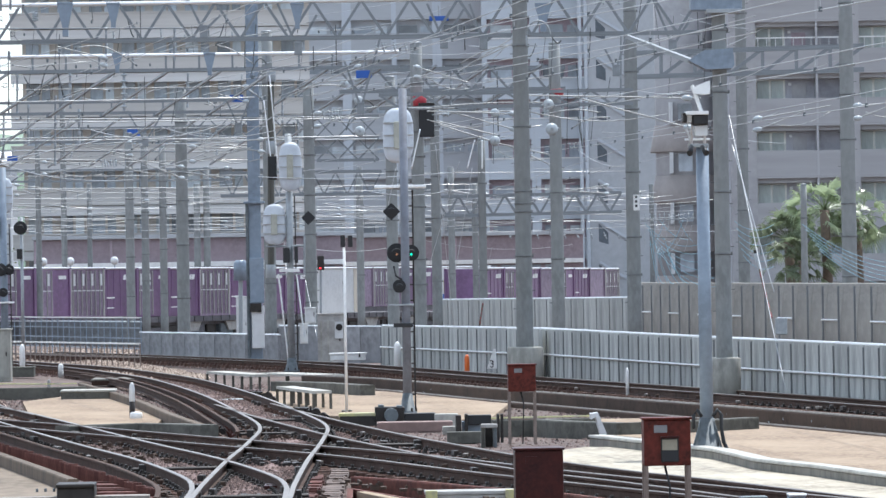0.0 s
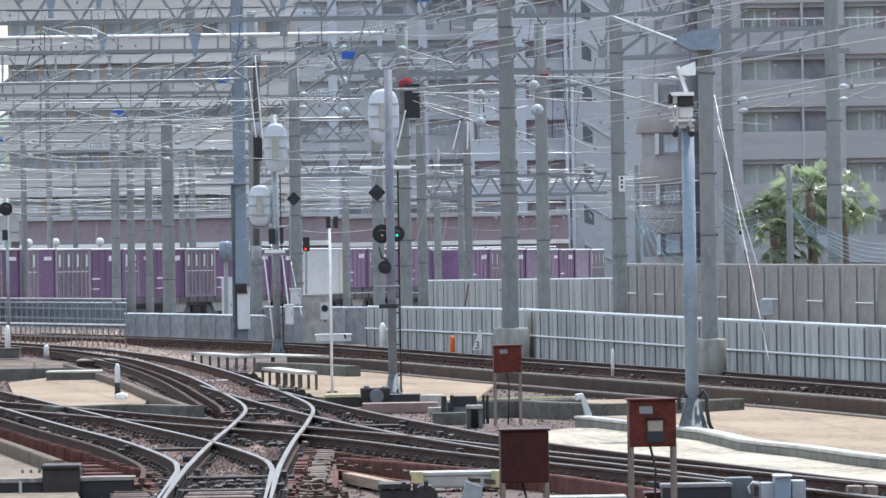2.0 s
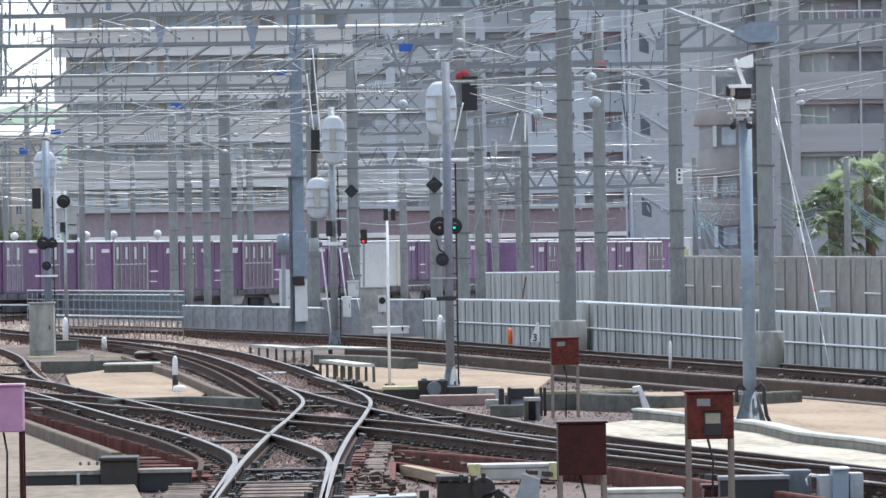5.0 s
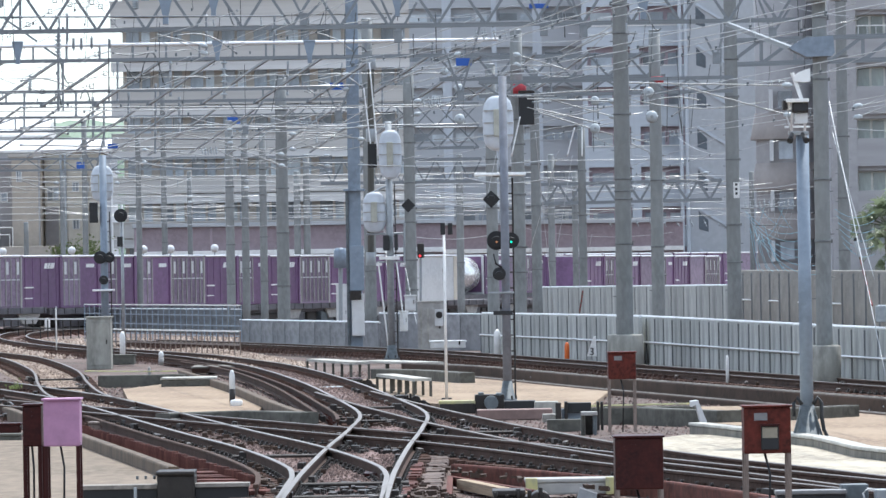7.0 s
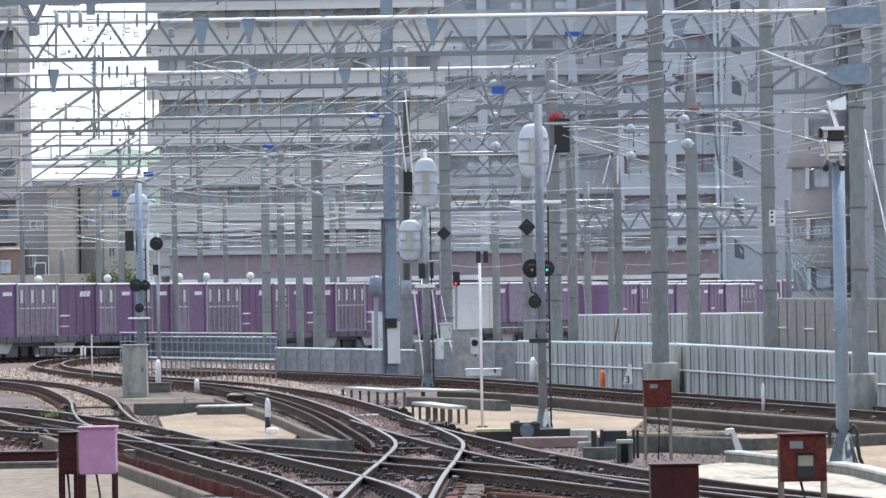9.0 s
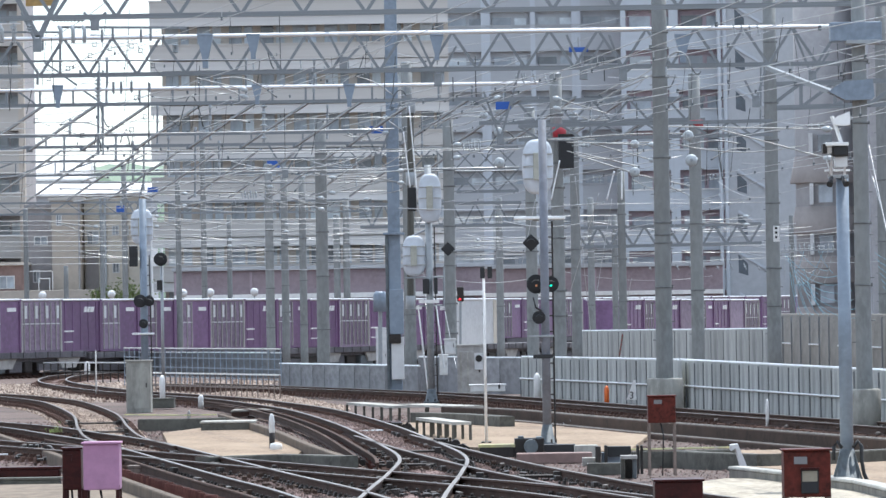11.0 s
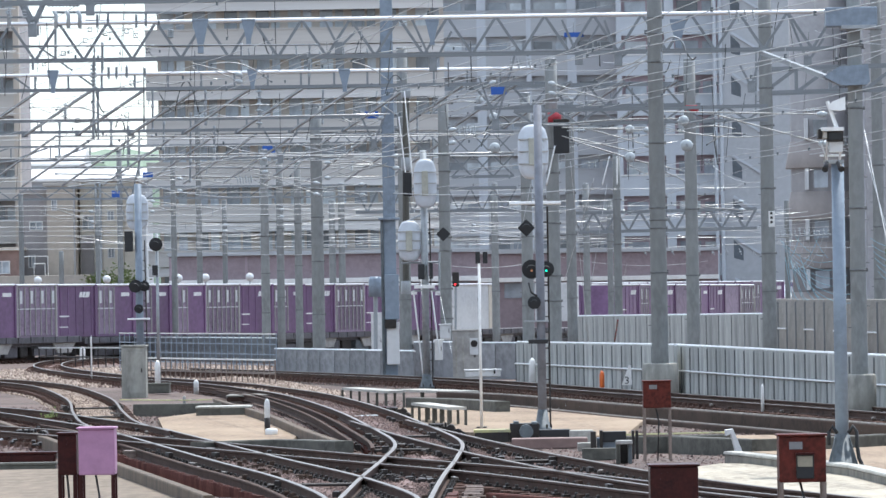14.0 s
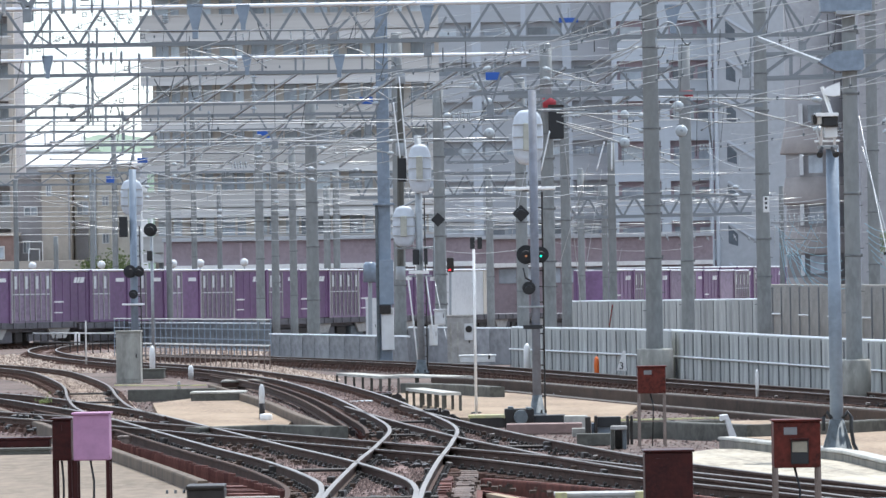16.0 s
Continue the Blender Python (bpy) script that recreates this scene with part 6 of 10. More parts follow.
MAIN = mast("signal_mast", "tall blue-grey signal mast with an oval shell and black heads", (1.822, 117.305, -0.2), 6.247, 0.088, MASTM)
shell(MAIN, (1.752, 119.2, 5.367), 0.31, 0.55)
MAIN.box("platform", (1.237, 117.3, 4.279), (2.255, 117.9, 4.339), GALV, 0.01)
MAIN.rod("arm", (1.608, 117.5, 4.276), (1.832, 117.5, 4.272), 0.03, STEEL)
head(MAIN, (1.56, 117, 3.812), 0.17, diamond=True)
head(MAIN, (1.656, 117.65, 3), 0.19, LENS_Y)
head(MAIN, (1.949, 117.75, 2.995), 0.16, LENS_G)
head(MAIN, (1.693, 117.1, 2.338), 0.13)
MAIN.tube("cable", [(1.587, 117, 2.73), (1.627, 116.9, 2.54), (1.74, 117.1, 2.471)], 0.02, BLACK)
MAIN.box("bracket", (1.487, 117.2, 1.951), (1.984, 117.5, 1.986), STEEL, 0.005)
MAIN.box("bracket", (1.57, 117.2, 1.525), (1.956, 117.5, 1.606), BLACK, 0.005)
ladder(MAIN, (1.887, 117.8, -0.134), (1.892, 117.8, 4.242), 0.2, DARK)
MAIN.tube("conduit", [(1.903, 117.4, -0.125), (1.867, 117.4, 1.776), (1.884, 117.4, 4.124)], 0.018, BLACK)

SECOND = mast("signal_mast", "grey signal mast with two pale oval shells", (-0.677, 174.859, -0.2), 6.828, 0.11, STEEL)
shell(SECOND, (-0.626, 174.5, 5.838), 0.34, 0.72)
shell(SECOND, (-1.121, 174.86, 4.154), 0.34, 0.60)
for x0, z0, x1, z1 in ((-0.88, 3.018, -0.688, 3.469), (-0.547, 3.014, -0.439, 3.497)):
    SECOND.box("signal_box", (x0, 174.45, z0), (x1, 174.75, z1), BLACK, 0.015, label="black signal box")
    SECOND.box("ledge", (x0 - 0.12, 174.3, z0 - 0.27), (x1 + 0.04, 174.6, z0 - 0.17), WHITE, 0.01)
SECOND.box("black_box", (-1.283, 174.86, 5.473), (-1.023, 175.16, 6.175), BLACK, 0.02)
SECOND.box("platform", (-1.063, 174.86, 2.654), (-0.313, 175.46, 2.709), STEEL, 0.01)
SECOND.rod("stay", (-1.029, 174.86, 2.687), (-0.771, 174.86, 0.168), 0.025, GALV)
SECOND.rod("stay", (-0.496, 174.86, 2.678), (-0.294, 174.86, 0.826), 0.025, GALV)
SECOND.rod("frame", (-0.244, 174.86, 3.823), (-0.263, 174.86, 2.658), 0.03, STEEL)
SECOND.rod("cross_arm", (-1.382, 174.96, 3.509), (-0.216, 174.96, 3.523), 0.03, STEEL)
SECOND.rod("shell_arm", (-1.162, 175.01, 4.74), (-0.591, 175.01, 4.997), 0.03, STEEL)
ladder(SECOND, (-0.608, 175.26, -0.007), (-0.626, 175.26, 5.001), 0.22, DARK)

LEFT = mast("signal_mast", "pale grey signal mast beside a concrete hut", (-9.481, 182.145, -0.2), 6.115, 0.12, BLUEST)
shell(LEFT, (-9.561, 183.05, 5.262), 0.34, 0.56)
LEFT.box("black_box", (-9.905, 181.95, 4.038), (-9.651, 182.25, 4.662), BLACK, 0.02)
head(LEFT, (-9.582, 181.75, 2.976), 0.20)
head(LEFT, (-9.316, 181.95, 2.971), 0.16)
head(LEFT, (-9.5, 181.95, 2.281), 0.14)
LEFT.box("platform", (-9.847, 181.85, 1.941), (-9.183, 182.45, 1.997), GALV, 0.01)
ladder(LEFT, (-9.394, 182.55, 0.036), (-9.428, 182.55, 4.383), 0.22, DARK)
DISC = mast("signal_mast", "thin grey mast with a round black disc", (-9.445, 192.79, -0.2), 4.704, 0.055, STEEL, base=False)
head(DISC, (-9.471, 192.59, 4.352), 0.22)
DISC.box("black_box", (-9.598, 192.59, 3.346), (-9.419, 192.79, 3.674), BLACK, 0.02)

WANDS = mast("marker_post", "thin white post with a black square target", (0.634, 120.747, -0.2), 3.387, 0.03, WHITE, base=False)
WANDS.box("target", (0.563, 120.7, 3.147), (0.66, 120.77, 3.388), BLACK, 0.01)
WANDS.box("target", (0.713, 120.7, 3.145), (0.809, 120.77, 3.385), BLACK, 0.01)
WANDS.box("foot", (0.531, 120.75, -0.21), (0.74, 121.05, -0.174), BLACK, 0.01)

CAMERA_POLE = mast("camera_pole", "pale blue steel pole carrying a camera and floodlight", (5.636, 85.449, -0.2), 4.318, 0.098, BLUEST, flare=(2.6, 0.6))
for k in (-1, 1):
    base = Vector((5.636, 85.449, -0.2))
    loop = [(0.08, 0.62), (0.15, 0.72), (0.20, 0.64), (0.20, 0.45), (0.23, 0.25), (0.30, 0.10), (0.42, 0.03)]
    CAMERA_POLE.tube("cable_loop", [base + Vector((k * u, -0.14, v)) for u, v in (loop if k > 0 else loop[:4])], 0.028, BLACK)
    CAMERA_POLE.rod("gusset", base + Vector((k * 0.24, -0.08, 0.04)), base + Vector((k * 0.09, -0.05, 0.55)), 0.03, DARKST, kind="bar")
CAMERA_POLE.box("bracket", (5.43, 85.3, 4.30), (5.72, 85.5, 4.35), STEEL, 0.01)
CAMERA_POLE.box("cross_bar", (5.38, 85.35, 4.40), (5.74, 85.42, 4.43), GALV, 0.006)
for x in (5.47, 5.66):
    CAMERA_POLE.rod("yoke", (x, 85.35, 4.30), (x + 0.01, 85.2, 4.62), 0.018, GALV)
CAMERA_POLE.box("housing", (5.468, 84.95, 4.612), (5.694, 85.3, 4.757), DARK, 0.008, label="dark camera housing")
CAMERA_POLE.box("lamp_glass", (5.49, 84.93, 4.63), (5.672, 84.955, 4.74), BLACK, 0.004)
CAMERA_POLE.box("sunshield", (5.375, 84.86, 4.757), (5.700, 85.36, 4.808), WHITE, 0.008, label="white sunshield")
CAMERA_POLE.box("side_plate", (5.40, 85.0, 4.655), (5.466, 85.3, 4.757), WHITE, 0.008)
CAMERA_POLE.box("visor", (5.335, 84.95, 4.65), (5.395, 85.3, 4.79), DARK, 0.01)
CAMERA_POLE.box("junction_box", (5.51, 85.05, 4.455), (5.69, 85.3, 4.605), OFFWH, 0.01)
CAMERA_POLE.tube("cable", [(5.43, 85.2, 4.66), (5.40, 85.15, 4.55), (5.44, 85.15, 4.42), (5.43, 85.2, 4.33)], 0.014, OFFWH, 6)
CAMERA_POLE.rod("arm", (5.615, 85.15, 4.80), (5.485, 85.15, 5.19), 0.028, WHITE)
bm = bmesh.new()
ring_bm(bm, [[(x, 85.15 + d, z) for d, z in ((-w, lo), (-w * 0.8, hi), (w * 0.8, hi), (w, lo))] for x, w, lo, hi in ((5.500, 0.05, 5.07, 5.13), (5.57, 0.09, 5.06, 5.19), (5.66, 0.13, 5.05, 5.225), (5.735, 0.15, 5.06, 5.25))], smooth=False)
CAMERA_POLE.part("lamp_head", bm, WHITE, "white wedge-shaped lamp hood")
for k in (-1, 1):
    bm = bmesh.new()
    tube_bm(bm, [(5.545 + k * 0.075, 85.2, 4.31), (5.545 + k * 0.105, 85.05, 4.235), (5.545 + k * 0.12, 85.0, 4.205)], [0.025, 0.04, 0.045], 12)
    CAMERA_POLE.part("camera_head", bm, BLACK)

# box mast with cabinets
BM = Thing("box_mast", (-2.286, 221.881, -0.3), "tall blue-grey square steel mast with cabinets", "mast")
BM.box("shaft", (-2.05, 190, -0.3), (-1.652, 190.4, 12.655), BLUEST, 0.02)
BM.box("side_channel", (-2.141, 189.9, -0.3), (-2.05, 190.2, 5.053), DARKST, 0.01)
BM.box("cabinet", (-2.035, 189.7, 1.8), (-1.58, 190, 3.239), BLUEST, 0.02)
BM.box("cabinet", (-1.985, 189.6, 0.355), (-1.587, 190, 1.701), OFFWH, 0.02)
BM.box("junction_box", (-2.037, 189.5, 1.512), (-1.673, 189.7, 1.794), DARK, 0.02)
BM.box("collar", (-2.2, 189.8, 4.984), (-1.518, 190.5, 5.055), BLUEST, 0.01)


def cabinet(label, lo, hi, material, door=None, name="trackside_cabinet"):
    lo, hi = [Vector([f(a, b) for a, b in zip(lo, hi)]) for f in (min, max)]
    t = Thing(name, ((lo.x + hi.x) / 2, (lo.y + hi.y) / 2, lo.z), label, "cabinet")
    t.box("body", lo, hi, material, 0.02)
    t.box("lid", lo + Vector((-0.03, -0.03, hi.z - lo.z)), hi + Vector((0.03, 0.03, 0.05)), material, 0.015)
    w = hi.x - lo.x
    t.box("door", (lo.x + w * 0.08, lo.y - 0.02, lo.z + (hi.z - lo.z) * 0.08), (hi.x - w * 0.08, lo.y - 0.002, lo.z + (hi.z - lo.z) * 0.9), door or material, 0.006)
    t.box("handle", (hi.x - w * 0.2, lo.y - 0.04, (lo.z + hi.z) / 2), (hi.x - w * 0.15, lo.y - 0.018, (lo.z + hi.z) / 2 + 0.12), DARK)
    return t


REL = cabinet("grey-white relay cabinet with a round gauge", (0.105, 190, -0.3), (0.964, 191, 1.382), CONCRETE)
REL.tube("gauge", [(0.80, 189.98, 0.98), (0.80, 189.90, 0.98)], 0.11, DARK, 16)
REL.box("gauge_panel", (0.66, 189.93, 0.62), (0.93, 189.985, 1.16), OFFWH, 0.01)
for x in (0.2, 0.42):
    REL.box("rib", (x, 189.95, -0.1), (x + 0.05, 189.985, 1.2), PALETOP, 0.005)
cabinet("small pale cabinet by a pole", (-3.011, 230, -0.3), (-2.562, 231, 1.878), OFFWH)
cabinet("small white box on a stand", (-0.43, 175, 0.627), (-0.188, 175.4, 1.187), WHITE)
cabinet("pale box clamped by a pole", (-0.278, 180, 1.189), (0.055, 180.4, 1.627), OFFWH)
cabinet("pale concrete cable hut beside the signal mast", (-9.508, 172, -0.3), (-8.80, 173, 1.188), HUTM, name="cable_hut")
cabinet("low white trunking block by the main track", (0.464, 176, 0.099), (1.515, 177, 0.27), WHITE, name="trunking_block")


# rusty boxes on legs
def leg_box(label, lo, hi, foot, m, panel=False, legs=RUSTL, plate_m=DULLPL):
    lo, hi = [Vector([f(a, b) for a, b in zip(lo, hi)]) for f in (min, max)]
    t = Thing("switch_box", ((lo.x + hi.x) / 2, (lo.y + hi.y) / 2, foot), label, "box on legs", "rusty boxes on legs")
    b = t.box("box", lo, hi, m, 0.015)
    t.box("lid", (lo.x - 0.015, lo.y - 0.03, hi.z), (hi.x + 0.015, hi.y + 0.015, hi.z + 0.02), m, 0.006)
    for x in (lo.x + 0.02, hi.x - 0.02):
        for y in (lo.y + 0.03, hi.y - 0.03):
            t.rod("leg", (x, y, foot), (x, y, lo.z + 0.05), 0.04, legs, kind="bar")
    t.rod("brace", (lo.x + 0.02, lo.y + 0.03, foot + 0.4), (hi.x - 0.02, lo.y + 0.03, foot + 0.4), 0.025, legs, kind="bar")
    w, h = hi.x - lo.x, hi.z - lo.z
    t.box("label_plate", (lo.x + w * 0.22, lo.y - 0.008, hi.z - h * 0.28), (lo.x + w * 0.5, lo.y - 0.001, hi.z - h * 0.12), plate_m)
    if panel:
        t.box("inspection_window", (lo.x + w * 0.36, lo.y - 0.012, lo.z + h * 0.08), (lo.x + w * 0.74, lo.y - 0.001, lo.z + h * 0.62), DARK, 0.004)
        t.box("window_glass", (lo.x + w * 0.39, lo.y - 0.015, lo.z + h * 0.34), (lo.x + w * 0.71, lo.y - 0.011, lo.z + h * 0.57), SLOTM, 0.002)
        t.box("visor", (lo.x + w * 0.35, lo.y - 0.05, lo.z + h * 0.60), (lo.x + w * 0.75, lo.y - 0.002, lo.z + h * 0.64), RUSTD, 0.003)
        t.box("window_slot", (lo.x + w * 0.38, lo.y - 0.016, lo.z + h * 0.10), (lo.x + w * 0.72, lo.y - 0.011, lo.z + h * 0.33), BLACK)
    t.tube("cable", [(lo.x + w * 0.45, lo.y + 0.1, lo.z), (lo.x + w * 0.55, lo.y + 0.05, lo.z - 0.2), (lo.x + w * 0.5, lo.y + 0.1, foot)], 0.012, BLACK, 6)
    return t


leg_box("small rusty red box on tall steel legs", (3.087, 94.87, 0.643), (3.534, 95.27, 1.064), -0.2, RUST)
leg_box("dark rusty steel box on legs beside the track", (1.841, 55, 0.38), (2.289, 55.5, 0.861), -0.3, RUSTD, plate_m=RUSTD)
leg_box("rusty red box with an inspection window on legs", (3.095, 56, 0.663), (3.539, 56.4, 1.099), -0.3, RUST, True)
leg_box("dark box with a rusty frame on legs", (-3.884, 58.6, 0.77), (-3.696, 59, 1.171), -0.3, RUSTD, plate_m=RUSTD, legs=RUSTD)
leg_box("faded pink box on rusty legs", (-3.64, 58, 0.784), (-3.285, 58.4, 1.233), -0.3, PINK, plate_m=PINK, legs=RUSTD)
# white stumps and small posts
def stump(label, foot, top, r, m, cap=None):
    x, y, z = foot
    t = Thing("marker_post", foot, label, "marker post", "trackside posts")
    bm = bmesh.new()
    h = top - z
    tube_bm(bm, [(x, y, z), (x, y, z + h * 0.82), (x, y, z + h * 0.92), (x, y, z + h)], [r, r, r * 0.85, r * 0.3], 12)
    t.part("post", bm, m)
    if cap:
        bm = bmesh.new()
        tube_bm(bm, [(x, y, z), (x, y, z + h * 0.48)], r * 1.04, 12)
        t.part("band", bm, cap)
    return t


stump("white marker post with dark marks", (-8.87, 180.283, -0.25), 0.71, 0.086, WHITE, None)
stump("white and grey striped post", (-7.462, 174.612, -0.25), 0.17, 0.075, WHITE, CONCRETE)
stump("dark striped short post", (-3.688, 119.548, -0.25), 0.49, 0.057, OFFWH, DARK)
stump("orange plastic post by the wall", (4.068, 158.586, -0.3), 0.44, 0.068, ORANGE, None)
stump("small white post at the wall", (6.815, 129.442, -0.3), 0.47, 0.037, WHITE, None)
stump("white round lamp post by the signal", (2.366, 169.55, -0.3), 0.70, 0.097, WHITE, None)
stump("thin white post on gravel", (-12.268, 203.394, -0.25), 1.38, 0.028, WHITE, None)
stump("small white hooded lamp on a base", (-3.563, 118.004, -0.25), -0.07, 0.124, WHITE, None)
stump("short grey concrete trackside post", (-6.685, 149.29, -0.25), 0.11, 0.043, CONCRETE, None)
stump("small white pointed trackside marker", (-16.334, 264.339, -0.25), 0.56, 0.126, WHITE, None)


# globe lamps beyond the train
GL = None
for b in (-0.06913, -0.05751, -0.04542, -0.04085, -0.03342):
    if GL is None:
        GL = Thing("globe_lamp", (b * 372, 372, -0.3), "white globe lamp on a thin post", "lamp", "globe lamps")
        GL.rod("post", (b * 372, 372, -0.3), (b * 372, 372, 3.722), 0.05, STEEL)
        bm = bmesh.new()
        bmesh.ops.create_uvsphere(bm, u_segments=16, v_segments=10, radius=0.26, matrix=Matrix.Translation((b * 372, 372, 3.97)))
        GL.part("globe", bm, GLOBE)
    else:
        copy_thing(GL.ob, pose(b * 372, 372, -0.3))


# ---- palm and shrubs ----
def palm(x, y, h, seed, label):
    rng = random.Random(seed)
    t = Thing("palm_tree", (x, y, -0.3), label, "palm tree", "palms")
    t.tube("trunk", [(x, y, -0.3), (x + 0.1, y, h * 0.5), (x, y, h)], [0.28, 0.22, 0.2], BARK, 10)
    bm = bmesh.new()
    for k in range(46):
        a, up = rng.uniform(0, 2 * math.pi), rng.uniform(-0.75, 1.3)
        L = rng.uniform(0.9, 1.95)
        d = Vector((math.cos(a) * math.cos(up), math.sin(a) * math.cos(up), math.sin(up)))
        side = d.cross(Vector((0, 0, 1))).normalized()
        roll = rng.uniform(-0.8, 0.8)
        side = side * math.cos(roll) + d.cross(side) * math.sin(roll)
        stem = [Vector((x, y, h)) + d * L * i / 6 - Vector((0, 0, 0.6 * (i / 6) ** 2 * L * 0.5)) for i in range(7)]
        for j in range(-8, 9):
            ang = j * 0.15
            mid = stem[4] + (d * math.cos(ang) + side * math.sin(ang)) * L * 0.26 * rng.uniform(0.8, 1.1)
            tip = mid + (d * math.cos(ang) + side * math.sin(ang)) * L * 0.18 - Vector((0, 0, 0.12 + 0.24 * rng.random()))
            w = (side * math.cos(ang) - d * math.sin(ang)) * 0.032
            v = [bm.verts.new(p) for p in (stem[4] - w * 0.3, stem[4] + w * 0.3, mid + w, mid - w, tip)]
            bm.faces.new(v[:4])
            bm.faces.new((v[3], v[2], v[4]))
        tube_bm(bm, stem[:5], 0.016, 4)
    ob = t.part("crown", bm, PALML, "fan-shaped green palm fronds")
    return t


palm(21.609, 250, 5.116, 1, "green fan palm with many fronds behind the wall")
palm(20.222, 252, 3.892, 2, "lower green fan palm behind the wall")
palm(23.01, 251, 4.866, 3, "green fan palm beside a concrete pole")
palm(20.558, 249, 2.987, 4, "low green palm close to the wall")


# ---- small trackside things ----
def machine(label, x, y, z, w, d, h, seed, name="point_machine", m=DARK):
    """A point machine: cast casing with a domed lid, motor drum, rods and bolts on a base plate."""
    rng = random.Random(seed)
    t = Thing(name, (x, y, z), label, "point machine", "point machines")
    t.box("base_plate", (x - w * 0.6, y - d * 0.6, z), (x + w * 0.6, y + d * 0.6, z + h * 0.15), RUSTD, 0.01)
    t.box("casing", (x - w * 0.32, y - d * 0.4, z + h * 0.15), (x + w * 0.3, y + d * 0.4, z + h * 0.72), m, 0.015)
    t.box("lid", (x - w * 0.34, y - d * 0.42, z + h * 0.74), (x + w * 0.1, y + d * 0.42, z + h * 0.92), m, 0.015)
    bm = bmesh.new()
    tube_bm(bm, [(x + w * 0.3, y - d * 0.45, z + h * 0.5), (x + w * 0.3, y + d * 0.4, z + h * 0.5)], h * 0.36, 16)
    t.part("motor", bm, m)
    for k in range(3):
        yy = y - d * 0.4 + k * d * 0.3
        t.rod("rod", (x - w * 0.6, yy, z + h * 0.3), (x - w * 1.5, yy + rng.uniform(-0.1, 0.1), z + h * 0.25), 0.022, STEEL)
    for k in range(5):
        u = -0.3 + 0.15 * k
        t.rod("bolt", (x + w * u, y - d * 0.44, z + h * 0.7), (x + w * u, y - d * 0.44, z + h * rng.uniform(0.8, 1.05)), 0.025, m)
    for sx in (-1, 1):
        t.block("lug", (x + sx * w * 0.5 - 0.05, y - d * 0.5, z + h * 0.15), (x + sx * w * 0.5 + 0.05, y - d * 0.3, z + h * 0.5), m)
    t.tube("cable", [(x + w * 0.3, y - d * 0.5, z + h * 0.3), (x + w * 0.5, y - d * 0.7, z + h * 0.5), (x + w * 0.7, y - d * 0.7, z + 0.03)], 0.02, BLACK, 6)
    return t


machine("dark point machine by the far turnout", -8.184, 115.638, -0.25, 0.8, 0.8, 0.3, 2)
machine("low black machine between tracks", 1.083, 63.92, -0.25, 0.8, 0.8, 0.35, 6)
machine("small dark gear at the crossing", -1.242, 133.73, -0.25, 0.6, 0.8, 0.28, 7)
machine("dark gear at the slip blades", -0.201, 117.054, -0.25, 0.7, 0.8, 0.25, 8)
machine("dark gear between crossing rails", -1.173, 82.267, -0.25, 0.6, 0.8, 0.14, 9)


# switch machines built up from their casings
NEAR_SM = Thing("switch_machine", (-3.05, 70.3, -0.3), "large black switch machine with long trough arms", "point machine", "point machines")
NEAR_SM.box("casing", (-3.065, 70.00, -0.300), (-2.618, 70.70, 0.086), DARK, 0.03)
NEAR_SM.box("lid", (-3.076, 69.95, 0.073), (-2.618, 70.75, 0.121), DARK, 0.02)
NEAR_SM.box("trough_arm", (-4.017, 70.10, -0.300), (-3.061, 70.40, -0.061), BLACK, 0.015)
NEAR_SM.box("trough_arm", (-2.626, 70.10, -0.300), (-1.996, 70.40, -0.059), BLACK, 0.015)
NEAR_SM.box("trough_lid", (-4.014, 70.05, -0.083), (-3.057, 70.45, -0.033), DULLTOP, 0.006)
NEAR_SM.box("trough_lid", (-2.623, 70.05, -0.075), (-1.978, 70.45, -0.030), DULLTOP, 0.006)
NEAR_SM.rod("post", (-3.32, 69.95, -0.3), (-3.32, 69.95, -0.06), 0.02, STEEL)
for k in range(5):
    NEAR_SM.rod("bolt", (-3.30 + 0.1 * k, 70.1, 0.03), (-3.30 + 0.1 * k, 70.1, 0.07), 0.016, DARKST)
MAST_SM = Thing("switch_machine", (1.3, 110.5, -0.25), "black switch machine with a round motor by the signal mast", "point machine", "point machines")
MAST_SM.box("trough_arm", (0.452, 110.50, -0.250), (1.102, 111.10, -0.050), DARK, 0.012)
MAST_SM.box("trough_lid", (0.432, 110.50, -0.072), (1.125, 111.10, -0.007), YELLOW, 0.012)
MAST_SM.box("casing", (1.107, 110.50, -0.250), (1.649, 111.10, 0.097), DARK, 0.012)
MAST_SM.box("plate", (1.652, 110.50, -0.250), (2.239, 111.10, -0.028), BLACK, 0.012)
MAST_SM.box("lug", (1.171, 110.50, 0.073), (1.275, 111.10, 0.138), DARKST, 0.012)
MAST_SM.box("lug", (1.507, 110.50, 0.067), (1.622, 111.10, 0.122), DARKST, 0.012)
bm = bmesh.new()
tube_bm(bm, [(1.406, 110.1, -0.049), (1.406, 110.6, -0.049)], 0.13, 18)
MAST_SM.part("motor", bm, DARKST)
t = Thing("base_slab", (1.9, 107, -0.28), "red-brown painted base slab below the switch machine", "base slab")
t.box("slab", (1.108, 107.00, -0.290), (2.470, 107.80, -0.104), REDSHOP, 0.02)
GEAR = Thing("switch_gear", (2.8, 101, -0.28), "cluster of grey and black switch gear on a slab", "switch gear", "point machines")
GEAR.box("slab", (2.192, 99.00, -0.290), (2.849, 99.35, -0.092), MOSSY, 0.012)
GEAR.box("pale_lump", (2.152, 100.60, -0.175), (2.418, 100.95, -0.037), PALETOP, 0.012)
